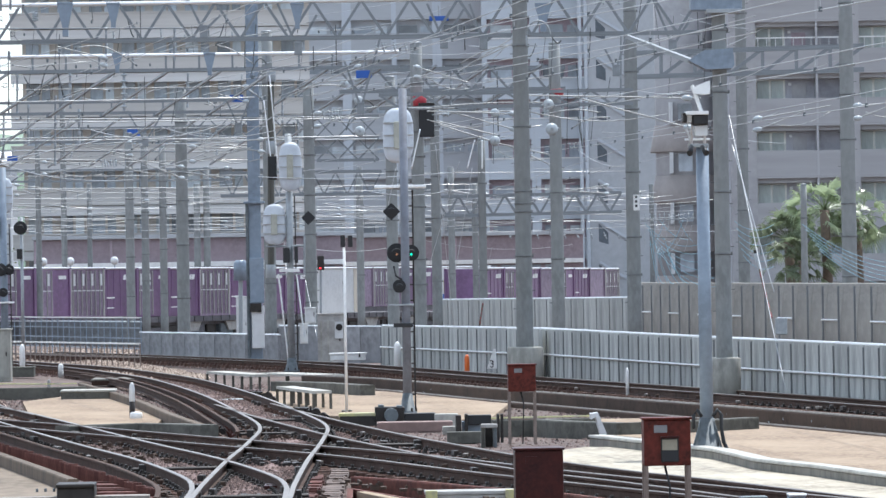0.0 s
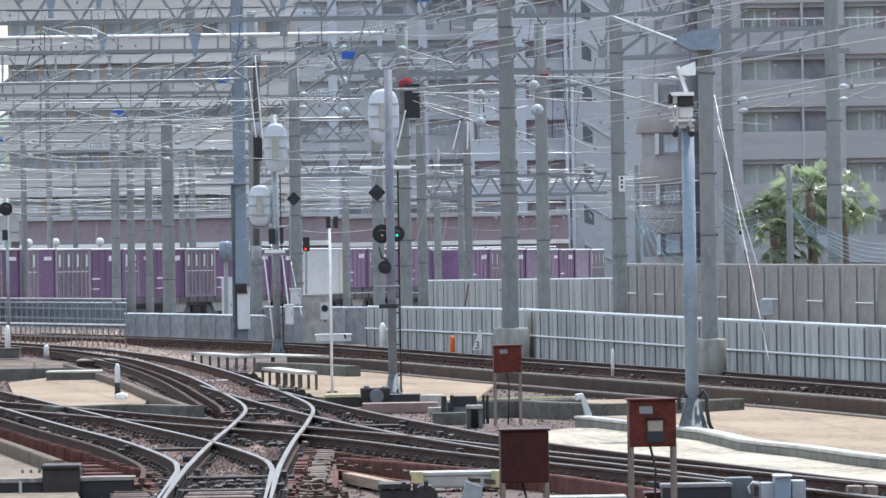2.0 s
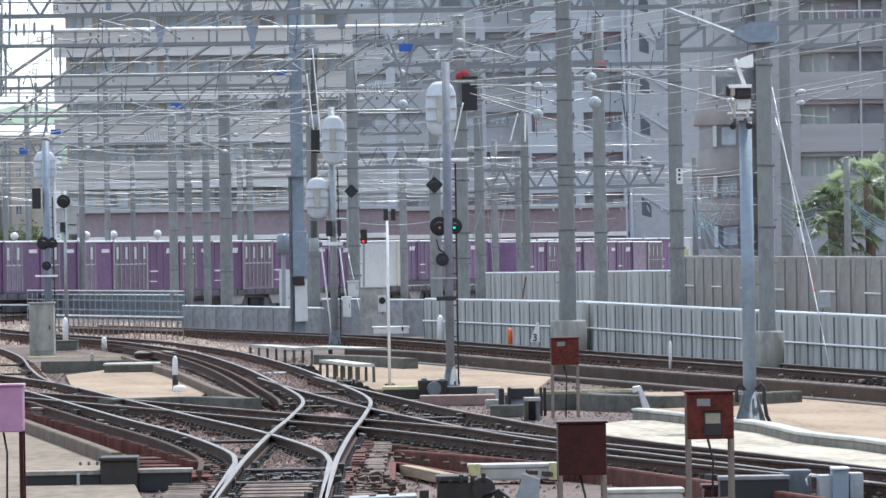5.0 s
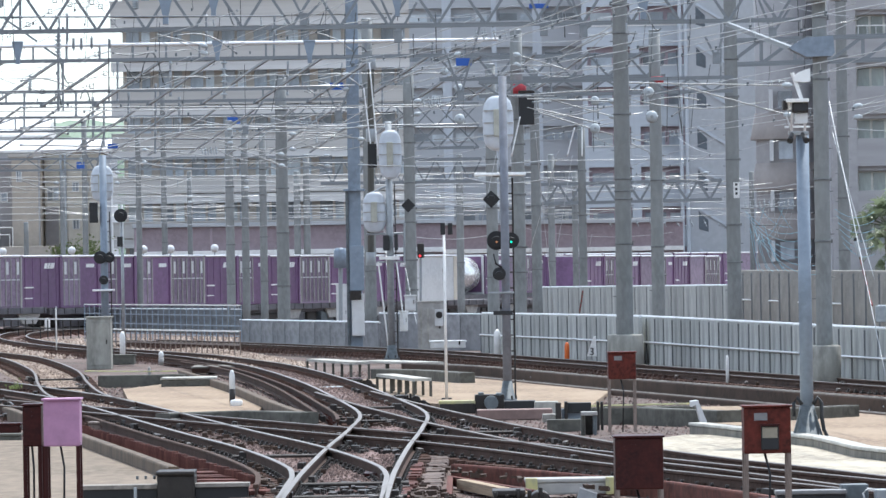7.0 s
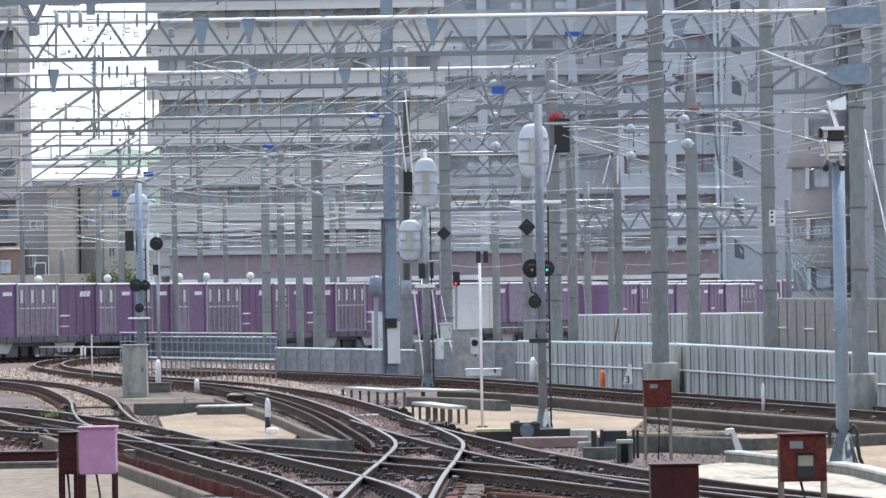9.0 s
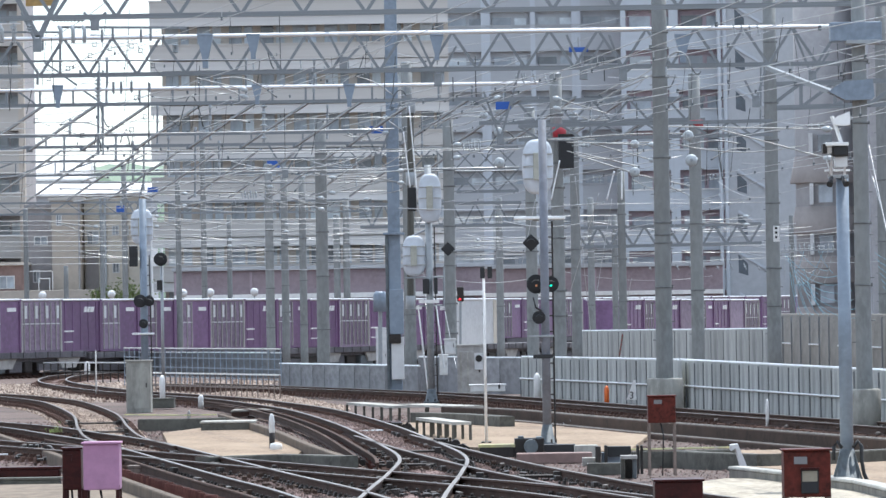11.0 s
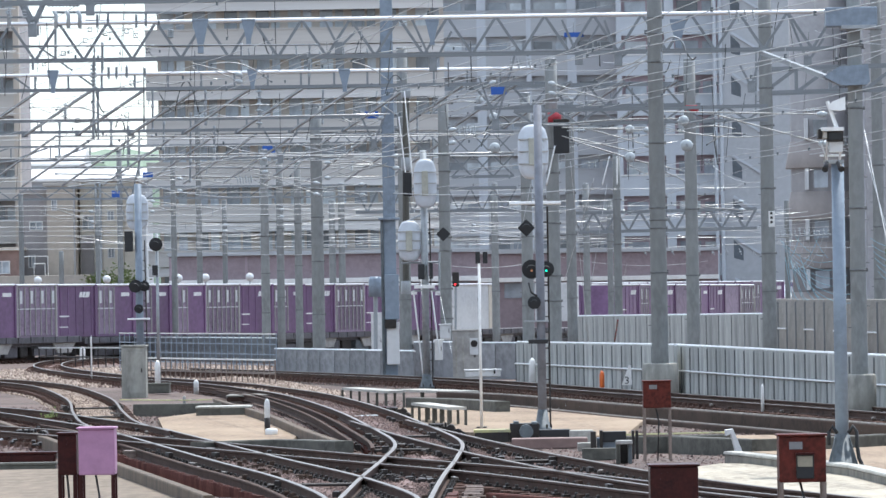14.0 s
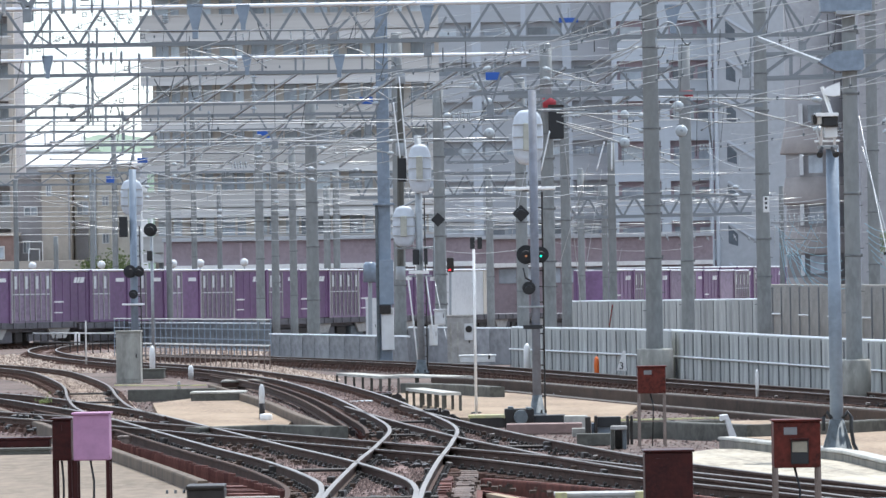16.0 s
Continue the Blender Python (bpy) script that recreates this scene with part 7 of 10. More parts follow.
GEAR.box("post", (2.366, 100.20, -0.127), (2.457, 100.55, 0.160), DARK, 0.012)
GEAR.box("post", (2.519, 100.20, -0.129), (2.571, 100.55, 0.177), DARK, 0.012)
GEAR.box("body", (2.474, 100.40, -0.159), (2.892, 100.75, 0.049), BLUEST, 0.012)
GEAR.box("cover", (2.569, 100.30, -0.015), (2.968, 100.65, 0.155), BLACK, 0.012)
GEAR.box("post", (3.042, 99.50, -0.310), (3.081, 99.85, 0.184), DARK, 0.012)
GEAR.box("post", (3.108, 99.50, -0.311), (3.148, 99.85, 0.183), DARK, 0.012)
GEAR.box("side", (2.689, 96.50, -0.290), (2.749, 96.85, 0.045), MOSSY, 0.012)
GEAR.box("side", (2.882, 96.50, -0.290), (2.942, 96.85, 0.042), DARKST, 0.012)
GEAR.box("top", (2.687, 96.40, 0.034), (2.953, 96.75, 0.094), CONCRETE, 0.012)
GEAR.box("back", (2.765, 96.90, -0.290), (2.889, 97.25, 0.025), DARK, 0.012)
t = Thing("kerb_block", (2.4, 109, -0.28), "pale concrete kerb block behind the switch gear", "kerb block")
t.box("block", (2.194, 109.20, -0.290), (2.628, 109.70, -0.019), PALETOP, 0.02)
RIGHT_SM = Thing("switch_machine", (4.5, 62, -0.3), "dark switch machine with grey posts beside the track", "point machine", "point machines")
RIGHT_SM.box("casing", (3.762, 62.00, -0.300), (4.482, 62.35, 0.055), BLACK, 0.012)
RIGHT_SM.box("casing_lid", (3.749, 61.97, 0.037), (4.494, 62.32, 0.080), DULLPL, 0.012)
RIGHT_SM.box("gearbox", (4.453, 62.20, -0.300), (4.734, 62.55, 0.124), DARKST, 0.012)
RIGHT_SM.box("post", (4.768, 61.60, -0.300), (4.906, 61.95, 0.088), STEEL, 0.012)
RIGHT_SM.box("post", (4.902, 61.50, -0.300), (5.069, 61.85, 0.160), BLUEST, 0.012)
RIGHT_SM.box("post", (5.086, 61.60, -0.300), (5.230, 61.95, 0.106), STEEL, 0.012)
RIGHT_SM.box("cap", (4.893, 61.45, 0.147), (5.080, 61.80, 0.173), GALV, 0.012)
RIGHT_SM.box("bolt_block", (5.698, 61.80, -0.300), (5.850, 62.15, 0.029), RUSTL, 0.012)
RIGHT_SM.box("bolt_block", (5.887, 61.80, -0.300), (6.003, 62.15, 0.025), RUSTL, 0.012)
RIGHT_SM.tube("cable_loop", [(4.664, 61.8, -0.024), (4.647, 61.8, 0.047), (4.695, 61.8, 0.093), (4.754, 61.8, 0.081), (4.782, 61.8, 0.021)], 0.012, OFFWH, 6)


def stand(label, a, b, top, foot, width, legs, m=PALETOP):
    """A low walkway slab on a row of slim legs."""
    t = Thing("walkway_stand", (*a, foot), label, "walkway stand", "low walkways")
    a, b = Vector((*a, 0)), Vector((*b, 0))
    d = (b - a).normalized()
    q = Vector((d.y, -d.x, 0)) * width / 2
    bm = bmesh.new()
    rings = [[p + q * u + Vector((0, 0, top + v)) for u, v in ((-1, 0), (1, 0), (1, 0.06), (-1, 0.06))] for p in (a, b)]
    ring_bm(bm, rings, smooth=False)
    t.part("slab", bm, m)
    for i in range(legs):
        p = a.lerp(b, i / (legs - 1))
        for s in (-0.9, 0.9):
            t.rod("leg", (p.x + q.x * s, p.y + q.y * s, foot), (p.x + q.x * s, p.y + q.y * s, top), 0.06, MOSSY, kind="bar")
    return t


stand("pale concrete walkway on slim legs", (-2.586, 155.097), (-1.375, 148.462), 0.1, -0.28, 0.5, 6)
stand("pale concrete walkway slab on dark legs", (-0.652, 129.874), (0.143, 123.691), 0.12, -0.28, 0.4, 6)
stand("low concrete slab under the grey mast", (-1.125, 164.204), (0.349, 159.142), -0.1, -0.28, 0.9, 3)


def lump(label, lo, hi, m, name, category, bev=0.03, top=None):
    lo, hi = [Vector([f(a, b) for a, b in zip(lo, hi)]) for f in (min, max)]
    t = Thing(name, ((lo.x + hi.x) / 2, (lo.y + hi.y) / 2, lo.z), label, category)
    t.box("body", lo, hi, m, bev)
    t.box("cover", (lo.x - 0.02, lo.y - 0.02, hi.z - 0.002), (hi.x + 0.02, hi.y + 0.02, hi.z + 0.04), top or m, 0.01)
    return t


lump("dark worn timber block on a slab", (-5.942, 138.826, -0.25), (-4.695, 140.426, -0.032), MOSSY, "timber_block", "timber block", top=PALETOP)
lump("weathered timber beam by the curve", (-6.018, 160.002, -0.25), (-4.828, 163.002, -0.118), SLEEPER, "timber_beam", "timber beam", top=KERBM)
lump("concrete plinth below the signal hut", (-9.782, 176.876, -0.248), (-8.362, 177.876, 0.015), MOSSY, "plinth", "plinth")
lump("long pale concrete trough with a yellow end", (1.305, 70.543, -0.251), (2.349, 71.143, -0.101), CONCRETE, "cable_trough", "trough")
lump("pale concrete trough cover by the track", (2.582, 61.859, -0.254), (3.363, 62.359, -0.072), PALETOP, "cable_trough", "trough")
lump("low rusty block by the straight track", (3.647, 62.941, -0.258), (3.89, 63.341, -0.082), RUSTD, "joint_block", "joint block")
lump("rusty sleeper plate at the crossing", (-0.643, 74.735, -0.258), (-0.392, 75.535, -0.141), RUSTD, "sleeper_plate", "plate")
lump("rusty plate on the curve", (-2.02, 143.973, -0.254), (-1.333, 144.773, -0.197), RUSTD, "sleeper_plate", "plate")
lump("red-brown steel beam at the far turnout", (-8.228, 101.804, -0.248), (-6.791, 102.204, -0.107), RUSTD, "edge_block", "beam")
lump("dark concrete edge at the far turnout", (-7.76, 95.99, -0.249), (-6.406, 96.39, -0.134), MOSSY, "edge_block", "concrete edge")
lump("dark rail joint block", (0.084, 84.816, -0.259), (0.263, 85.216, -0.197), DARK, "joint_block", "joint block")
lump("rail joint block with rusty sides", (-5.641, 102.376, -0.258), (-5.425, 102.776, -0.125), RUSTL, "joint_block", "joint block")
lump("dark chair block on a sleeper", (-3.098, 97.443, -0.258), (-2.818, 97.943, -0.151), RUSTL, "joint_block", "joint block")


# boards laid across and beside the near rails
def planks(label, a, b, width, count, z, turn=0.0, m=BOARD, gap=0.3):
    """A deck of separate worn boards from a to b; each lies across the way, turned by the given degrees."""
    t = Thing("crossing_boards", (*a, z), label, "board deck", "board decks")
    a, b = Vector((*a, 0)), Vector((*b, 0))
    d = (b - a) / count
    head_to = math.degrees(math.atan2(d.y, d.x)) - 90 + turn
    bm = bmesh.new()
    box_bm(bm, (-width / 2, -d.length * (1 - gap) / 2, 0), (width / 2, d.length * (1 - gap) / 2, 0.05), 0.008)
    me = finish(bm, "board", m)
    for i in range(count):
        c = a + d * (i + 0.5)
        ob = new("board", me)
        ob.matrix_basis = pose(c.x - t.base.x + random.uniform(-0.03, 0.03), c.y - t.base.y, random.uniform(-0.012, 0.012), random.uniform(-2, 2), 0, head_to + random.uniform(-1.5, 1.5))
        ob.parent = t.ob
    return t


planks("deck of worn grey-brown boards between the rails", (-0.91, 63.6), (-0.92, 67.6), 0.74, 16, -0.15)
planks("worn boards beside the near rail", (-1.95, 63.9), (-1.95, 68.0), 0.42, 16, -0.17)
planks("slanted rusty timbers beside the curving rail", (-2.75, 79.0), (-2.05, 70.6), 0.75, 9, -0.2, -18, RIBM, 0.45)
planks("strip of brown boards beside the crossing rail", (0.33, 82.0), (0.04, 64.2), 0.24, 46, -0.19, 0, BOARD)
planks("second strip of brown boards beside the crossing rail", (0.02, 80.0), (-0.2, 66.0), 0.18, 24, -0.19, 0, RIBM)
TROUGH = Thing("open_trough", (0.85, 69.5, -0.3), "open rusty steel trough with a tan timber inside", "trough")
for a, b in (((0.42, 74.4), (0.36, 67.9)), ((0.42, 74.4), (1.36, 69.2))):
    TROUGH.rod("side", (*a, -0.2), (*b, -0.2), 0.07, REDBEAM, kind="bar", r2=0.12)
TROUGH.rod("timber", (0.56, 73.2, -0.2), (1.25, 68.6, -0.2), 0.14, TANBEAM, kind="bar", r2=0.12)
t = Thing("leaning_board", (1.85, 66, -0.28), "grey steel board leaning by the trough", "board")
bm = bmesh.new()
ring_bm(bm, [[(x0, 66 + d, z0) for d in (0, 0.03)] + [(x1, 66 + d, z1) for d in (0.03, 0)] for x0, z0, x1, z1 in ((1.72, -0.29, 1.99, -0.29), (1.815, 0.0, 2.0, -0.07))], smooth=False)
t.part("board", bm, STEEL)
t.rod("edge", (1.81, 65.98, 0.0), (2.005, 65.98, -0.07), 0.014, OFFWH, kind="bar")
t = Thing("trough_end", (1.31, 70.5, -0.25), "worn yellow end plate of a concrete trough", "end plate", "trough ends")
t.box("plate", (1.29, 70.35, -0.25), (1.43, 70.53, -0.045), YELLOW, 0.01)
t = Thing("trough_end", (2.3, 70.5, -0.25), "worn yellow end plate of a concrete trough", "end plate", "trough ends")
t.box("plate", (2.24, 70.35, -0.25), (2.39, 70.53, -0.045), YELLOW, 0.01)


# ribbed sleeper ends along the left foreground track
RIBS = Thing("sleeper_ends", (*(-5.088, 90.752), -0.2), "row of rusty ribbed sleeper ends", "sleeper ends", kind="structure")
line = smooth_line([(-16.046, 170.744), (-9.523, 126.941), (-5.527, 98.568), (-2.873, 79.616), (-2.023, 73.154)], 0.4)
for i, q in enumerate(line[::1][:290]):
    RIBS.rod("rib", (q.x, q.y, -0.24), (q.x, q.y, -0.05 + random.uniform(-0.02, 0.01)), 0.10, RIBM, kind="bar")
CURVE_RIBS = Thing("sleeper_ends", (*(-4.121, 140.91), -0.2), "row of rusty sleeper ends inside the curve", "sleeper ends", kind="structure")
line = smooth_line([(-7.905, 181.826), (-6.304, 171.22), (-4.432, 151.598), (-2.804, 129.464), (-1.78, 112.638), (-1.376, 102.964)], 0.8)
for q in line[:250]:
    CURVE_RIBS.rod("rib", (q.x, q.y, -0.34), (q.x, q.y, -0.165 + random.uniform(-0.03, 0.01)), 0.13, RIBM, kind="bar")


def fittings(label, corner, along, across, count, seed):
    """Chairs, bolts and plates strewn about a switch, joined."""
    rng = random.Random(seed)
    bm = bmesh.new()
    for k in range(count):
        u, v = rng.random(), rng.random()
        x, y = corner[0] + along[0] * u + across[0] * v, corner[1] + along[1] * u + across[1] * v
        w, d, h = rng.uniform(0.015, 0.06), rng.uniform(0.03, 0.12), rng.uniform(0.02, 0.06)
        v0 = len(bm.verts)
        box_bm(bm, (-w, -d, 0), (w, d, h))
        bm.verts.ensure_lookup_table()
        m = pose(x, y, -0.16, rng.uniform(-6, 6), rng.uniform(-6, 6), rng.uniform(-10, 10))
        for vert in bm.verts[v0:]:
            vert.co = m @ vert.co
    ob = new("switch_fittings", finish(bm, "switch_fittings", DARK if seed % 2 else RUSTBM))
    return tagged(ob, label, "switch fittings", kind="stuff")


fittings("small dark chairs bolts and plates of a switch", (-1.351, 67.464), (1.094, -0.493), (0.044, 4.845), 120, 1)
fittings("small dark chairs bolts and plates of a switch", (-0.924, 98.679), (0.752, -0.497), (-0.65, 13.167), 110, 2)
fittings("small dark chairs bolts and plates of a switch", (-2.984, 84.894), (1.11, 1.038), (-1.259, 12.289), 80, 6)
fittings("small dark chairs bolts and plates of a switch", (0.291, 75.739), (1.996, -7.072), (-0.211, 3.848), 36, 4)
fittings("small dark chairs bolts and plates of a switch", (-1.218, 85.839), (1.145, -2.578), (-0.287, 7.886), 90, 5)
fittings("small dark chairs bolts and plates of a switch", (-7.113, 113.545), (1.693, -5.757), (-1.908, 16.687), 70, 12)
fittings("small dark chairs bolts and plates of a switch", (0.818, 93.96), (1.383, -8.678), (-0.233, 5.611), 30, 7)
fittings("small dark chairs bolts and plates of a switch", (2.5, 72.896), (1.917, -7.524), (-0.067, 2.188), 36, 8)
fittings("small dark chairs bolts and plates of a switch", (-2.074, 75.182), (0.562, -6.218), (-0.357, 4.767), 50, 18)
fittings("small dark chairs bolts and plates of a switch", (-0.132, 68.329), (0.412, -8.141), (0.204, 5.78), 60, 10)
fittings("small dark chairs bolts and plates of a switch", (-8.414, 112.144), (1.225, -3.986), (-1.253, 16.786), 50, 11)


def stretcher(label, c, turn, w=1.5):
    """A pair of dark rods across a track with end brackets."""
    t = Thing("stretcher_bar", c, label, "stretcher bar", "stretcher bars")
    q = Vector((math.cos(turn), math.sin(turn), 0)) * w / 2
    c = Vector(c)
    for k in (0.0, 0.18):
        o = Vector((0, k, 0.05))
        t.rod("rod", c - q + o, c + q + o, 0.022, DARK)
    for s in (-1, 1):
        e = c + q * s * 0.8
        t.box("bracket", e + Vector((-0.06, -0.08, 0)), e + Vector((0.06, 0.26, 0.12)), DARK, 0.01)
    return t


stretcher("dark steel stretcher bar across the rails", (-0.844, 70.905, -0.15), 0.02)
stretcher("dark steel stretcher bar across the rails", (-0.863, 66.898, -0.15), 0.02)
stretcher("dark steel stretcher bar across the rails", (-0.92, 109.945, -0.15), 0.02)
stretcher("dark steel stretcher bar across the rails", (-8.811, 145.245, -0.15), 0.02)
stretcher("dark steel stretcher bar across the rails", (-7.995, 133.836, -0.15), 0.02)
stretcher("dark steel stretcher bar across the rails", (-1.792, 82.11, -0.15), 0.02)
stretcher("dark steel stretcher bar across the rails", (-0.824, 61.353, -0.15), 0.02)
stretcher("dark steel stretcher bar across the rails", (-0.509, 100.308, -0.15), 0.02)
stretcher("dark steel stretcher bar across the rails", (0.977, 92.173, -0.15), 0.02)


# the triangular distance marker and its numeral
t = Thing("marker_sign", (4.565, 153, 0.076), "white triangular marker board with the numeral 3", "sign")
bm = bmesh.new()
tri = [(4.435, 153, 0.137), (4.697, 153, 0.132), (4.677, 153, 0.643), (4.618, 153, 0.644)]
fr = [bm.verts.new(v) for v in tri]
bk = [bm.verts.new((v[0], v[1] + 0.04, v[2])) for v in tri]
bm.faces.new(fr)
bm.faces.new(bk[::-1])
for i in range(4):
    bm.faces.new((fr[i], fr[(i + 1) % 4], bk[(i + 1) % 4], bk[i]))
t.part("board", bm, WHITE)
t.rod("stake", (4.569, 153.1, 0.133), (4.569, 153.1, -0.3), 0.05, STEEL, kind="bar")
curve = bpy.data.curves.new("numeral", "FONT")
curve.body, curve.size, curve.extrude, curve.align_x = "3", 0.27, 0.004, "CENTER"
num = new("numeral", curve)
num.matrix_basis = Matrix.Translation(Vector((4.566, 152.98, 0.164)) - t.base) @ pose(0, 0, 0, 90, 0, 0)
num.parent = t.ob
curve.materials.append(BLACK)

# slanted white end board on the kerb
t = Thing("kerb_end_board", (4.756, 98.058, -0.2), "slanted white concrete end board on a kerb", "kerb end")
bm = bmesh.new()
prof = [(4.548, 98.06, 0.196), (4.67, 98.06, 0.212), (4.813, 98.06, -0.145), (4.719, 98.06, -0.199), (4.631, 98.06, 0.138), (4.556, 98.06, 0.102)]
fr, bk = [bm.verts.new(v) for v in prof], [bm.verts.new((v[0], v[1] + 0.5, v[2])) for v in prof]
bm.faces.new(fr)
bm.faces.new(bk[::-1])
for i in range(6):
    bm.faces.new((fr[i], fr[(i + 1) % 6], bk[(i + 1) % 6], bk[i]))
t.part("board", bm, OFFWH)


# ---- fittings on the gantries ----
def insulator(label, a, b, r, discs, m=CERAMIC):
    """A string of discs on a rod from a to b."""
    a, b = Vector(a), Vector(b)
    t = Thing("insulator", a, label, "insulator", "insulators")
    t.rod("rod", a, b, r * 0.35, STEEL)
    d = (b - a).normalized()
    for i in range(discs):
        c = a.lerp(b, (i + 0.7) / (discs + 0.4))
        bm = bmesh.new()
        tube_bm(bm, [c - d * r * 0.35, c, c + d * r * 0.2], [r * 0.4, r, r * 0.45], 14)
        t.part("disc", bm, m)
    return t


insulator("pale ceramic insulator on overhead gear", (5.845, 150, 6.816), (6.16, 150, 6.811), 0.096, 2)
insulator("pale ceramic insulator on overhead gear", (6.544, 165, 6.589), (6.89, 165, 6.599), 0.096, 2)
insulator("pale ceramic insulator on overhead gear", (1.184, 165, 6.584), (1.514, 165, 6.578), 0.096, 2)
insulator("pale ceramic insulator on overhead gear", (4.981, 165, 7.071), (5.264, 165, 7.066), 0.080, 2)
insulator("pale ceramic insulator on overhead gear", (3.299, 150, 6.629), (3.556, 150, 6.625), 0.072, 2)
insulator("pale ceramic insulator on overhead gear", (8.42, 140, 6.716), (8.82, 140, 6.75), 0.072, 2)
insulator("pale ceramic insulator on overhead gear", (0.331, 165, 7.258), (0.373, 165, 6.943), 0.040, 3)
insulator("pale ceramic insulator on overhead gear", (0.488, 165, 7.255), (0.53, 165, 6.94), 0.040, 3)
insulator("pale ceramic insulator on overhead gear", (0.645, 165, 7.253), (0.687, 165, 6.938), 0.040, 3)
insulator("pale ceramic insulator on overhead gear", (0.802, 165, 7.25), (0.844, 165, 6.935), 0.040, 3)
insulator("pale ceramic insulator on overhead gear", (-3.522, 190, 7.289), (-3.472, 190, 7.035), 0.040, 3)
insulator("pale ceramic insulator on overhead gear", (-3.359, 190, 7.287), (-3.309, 190, 7.033), 0.040, 3)
insulator("pale ceramic insulator on overhead gear", (-3.196, 190, 7.284), (-3.146, 190, 7.03), 0.040, 3)
insulator("pale ceramic insulator on overhead gear", (-3.033, 190, 7.281), (-2.983, 190, 7.027), 0.040, 3)
insulator("pale ceramic insulator on overhead gear", (-7.585, 215, 6.96), (-7.548, 215, 6.714), 0.040, 3)
insulator("pale ceramic insulator on overhead gear", (-7.381, 215, 6.957), (-7.344, 215, 6.711), 0.040, 3)
insulator("pale ceramic insulator on overhead gear", (-7.176, 215, 6.954), (-7.139, 215, 6.707), 0.040, 3)
insulator("pale ceramic insulator on overhead gear", (1.829, 150, 8.483), (1.896, 150, 8.225), 0.048, 3)
insulator("pale ceramic insulator on overhead gear", (2.115, 150, 8.478), (2.182, 150, 8.22), 0.048, 3)
insulator("pale ceramic insulator on overhead gear", (2.401, 150, 8.474), (2.468, 150, 8.215), 0.048, 3)
insulator("pale ceramic insulator on overhead gear", (6.487, 135, 8.907), (6.534, 135, 8.649), 0.048, 3)
insulator("pale ceramic insulator on overhead gear", (6.667, 135, 8.904), (6.714, 135, 8.646), 0.048, 3)
insulator("pale ceramic insulator on overhead gear", (6.847, 135, 8.901), (6.894, 135, 8.643), 0.048, 3)
insulator("pale ceramic insulator on overhead gear", (7.027, 135, 8.898), (7.074, 135, 8.64), 0.048, 3)
insulator("pale ceramic insulator on overhead gear", (-10.608, 140, 9.46), (-10.585, 140, 9.219), 0.072, 3)
insulator("pale ceramic insulator on overhead gear", (-10.262, 140, 9.454), (-10.239, 140, 9.214), 0.072, 3)
insulator("pale ceramic insulator on overhead gear", (-9.915, 140, 9.448), (-9.892, 140, 9.208), 0.072, 3)
insulator("pale ceramic insulator on overhead gear", (-4.953, 150, 8.861), (-4.929, 150, 8.595), 0.048, 2)
insulator("pale ceramic insulator on overhead gear", (-4.352, 150, 8.872), (-4.329, 150, 8.585), 0.048, 2)
insulator("pale ceramic insulator on overhead gear", (-3.752, 150, 8.916), (-3.729, 150, 8.575), 0.048, 2)
insulator("pale ceramic insulator on overhead gear", (-3.154, 150, 8.739), (-3.128, 150, 8.565), 0.048, 2)
insulator("pale ceramic insulator on overhead gear", (-2.551, 150, 8.926), (-2.528, 150, 8.555), 0.048, 2)
insulator("pale ceramic insulator on overhead gear", (-1.953, 150, 8.803), (-1.928, 150, 8.545), 0.048, 2)
insulator("pale ceramic insulator on overhead gear", (0.667, 213.166, 10.227), (0.672, 213.166, 9.983), 0.048, 3)
insulator("pale ceramic insulator on overhead gear", (-13.881, 201.641, 8.73), (-13.853, 201.641, 8.499), 0.048, 3)
insulator("pale ceramic insulator on overhead gear", (-2.03, 177.766, 8.683), (-2.069, 177.766, 8.48), 0.048, 3)
insulator("pale ceramic insulator on overhead gear", (-6.733, 224.195, 6.611), (-6.722, 224.195, 6.354), 0.048, 3)
insulator("pale ceramic insulator on overhead gear", (-7.662, 190.382, 6.758), (-7.723, 190.382, 6.542), 0.048, 3)
insulator("pale ceramic insulator on overhead gear", (-2.798, 176.14, 6.444), (-2.812, 176.14, 6.243), 0.048, 3)
insulator("pale ceramic insulator on overhead gear", (-11.3, 226.666, 10.277), (-11.342, 226.666, 10.018), 0.048, 3)
insulator("pale ceramic insulator on overhead gear", (-9.688, 173.835, 5.895), (-9.641, 173.835, 5.695), 0.048, 3)
insulator("pale ceramic insulator on overhead gear", (-8.101, 199.731, 8.084), (-8.177, 199.731, 7.857), 0.048, 3)
insulator("pale ceramic insulator on overhead gear", (0.678, 178.486, 8.839), (0.688, 178.486, 8.635), 0.048, 3)
insulator("pale ceramic insulator on overhead gear", (8.27, 250, 4.295), (8.386, 250, 4.121), 0.072, 1)
insulator("pale ceramic insulator on overhead gear", (8.84, 250, 4.21), (8.957, 250, 4.112), 0.072, 1)
insulator("pale ceramic insulator on overhead gear", (9.414, 250, 4.365), (9.529, 250, 4.102), 0.072, 1)
insulator("pale ceramic insulator on overhead gear", (9.986, 250, 4.402), (10.1, 250, 4.093), 0.072, 1)
insulator("pale ceramic insulator on overhead gear", (10.557, 250, 4.375), (10.672, 250, 4.083), 0.072, 1)
insulator("pale ceramic insulator on overhead gear", (11.127, 250, 4.257), (11.243, 250, 4.074), 0.072, 1)
insulator("pale ceramic insulator on overhead gear", (11.7, 250, 4.372), (11.814, 250, 4.064), 0.072, 1)
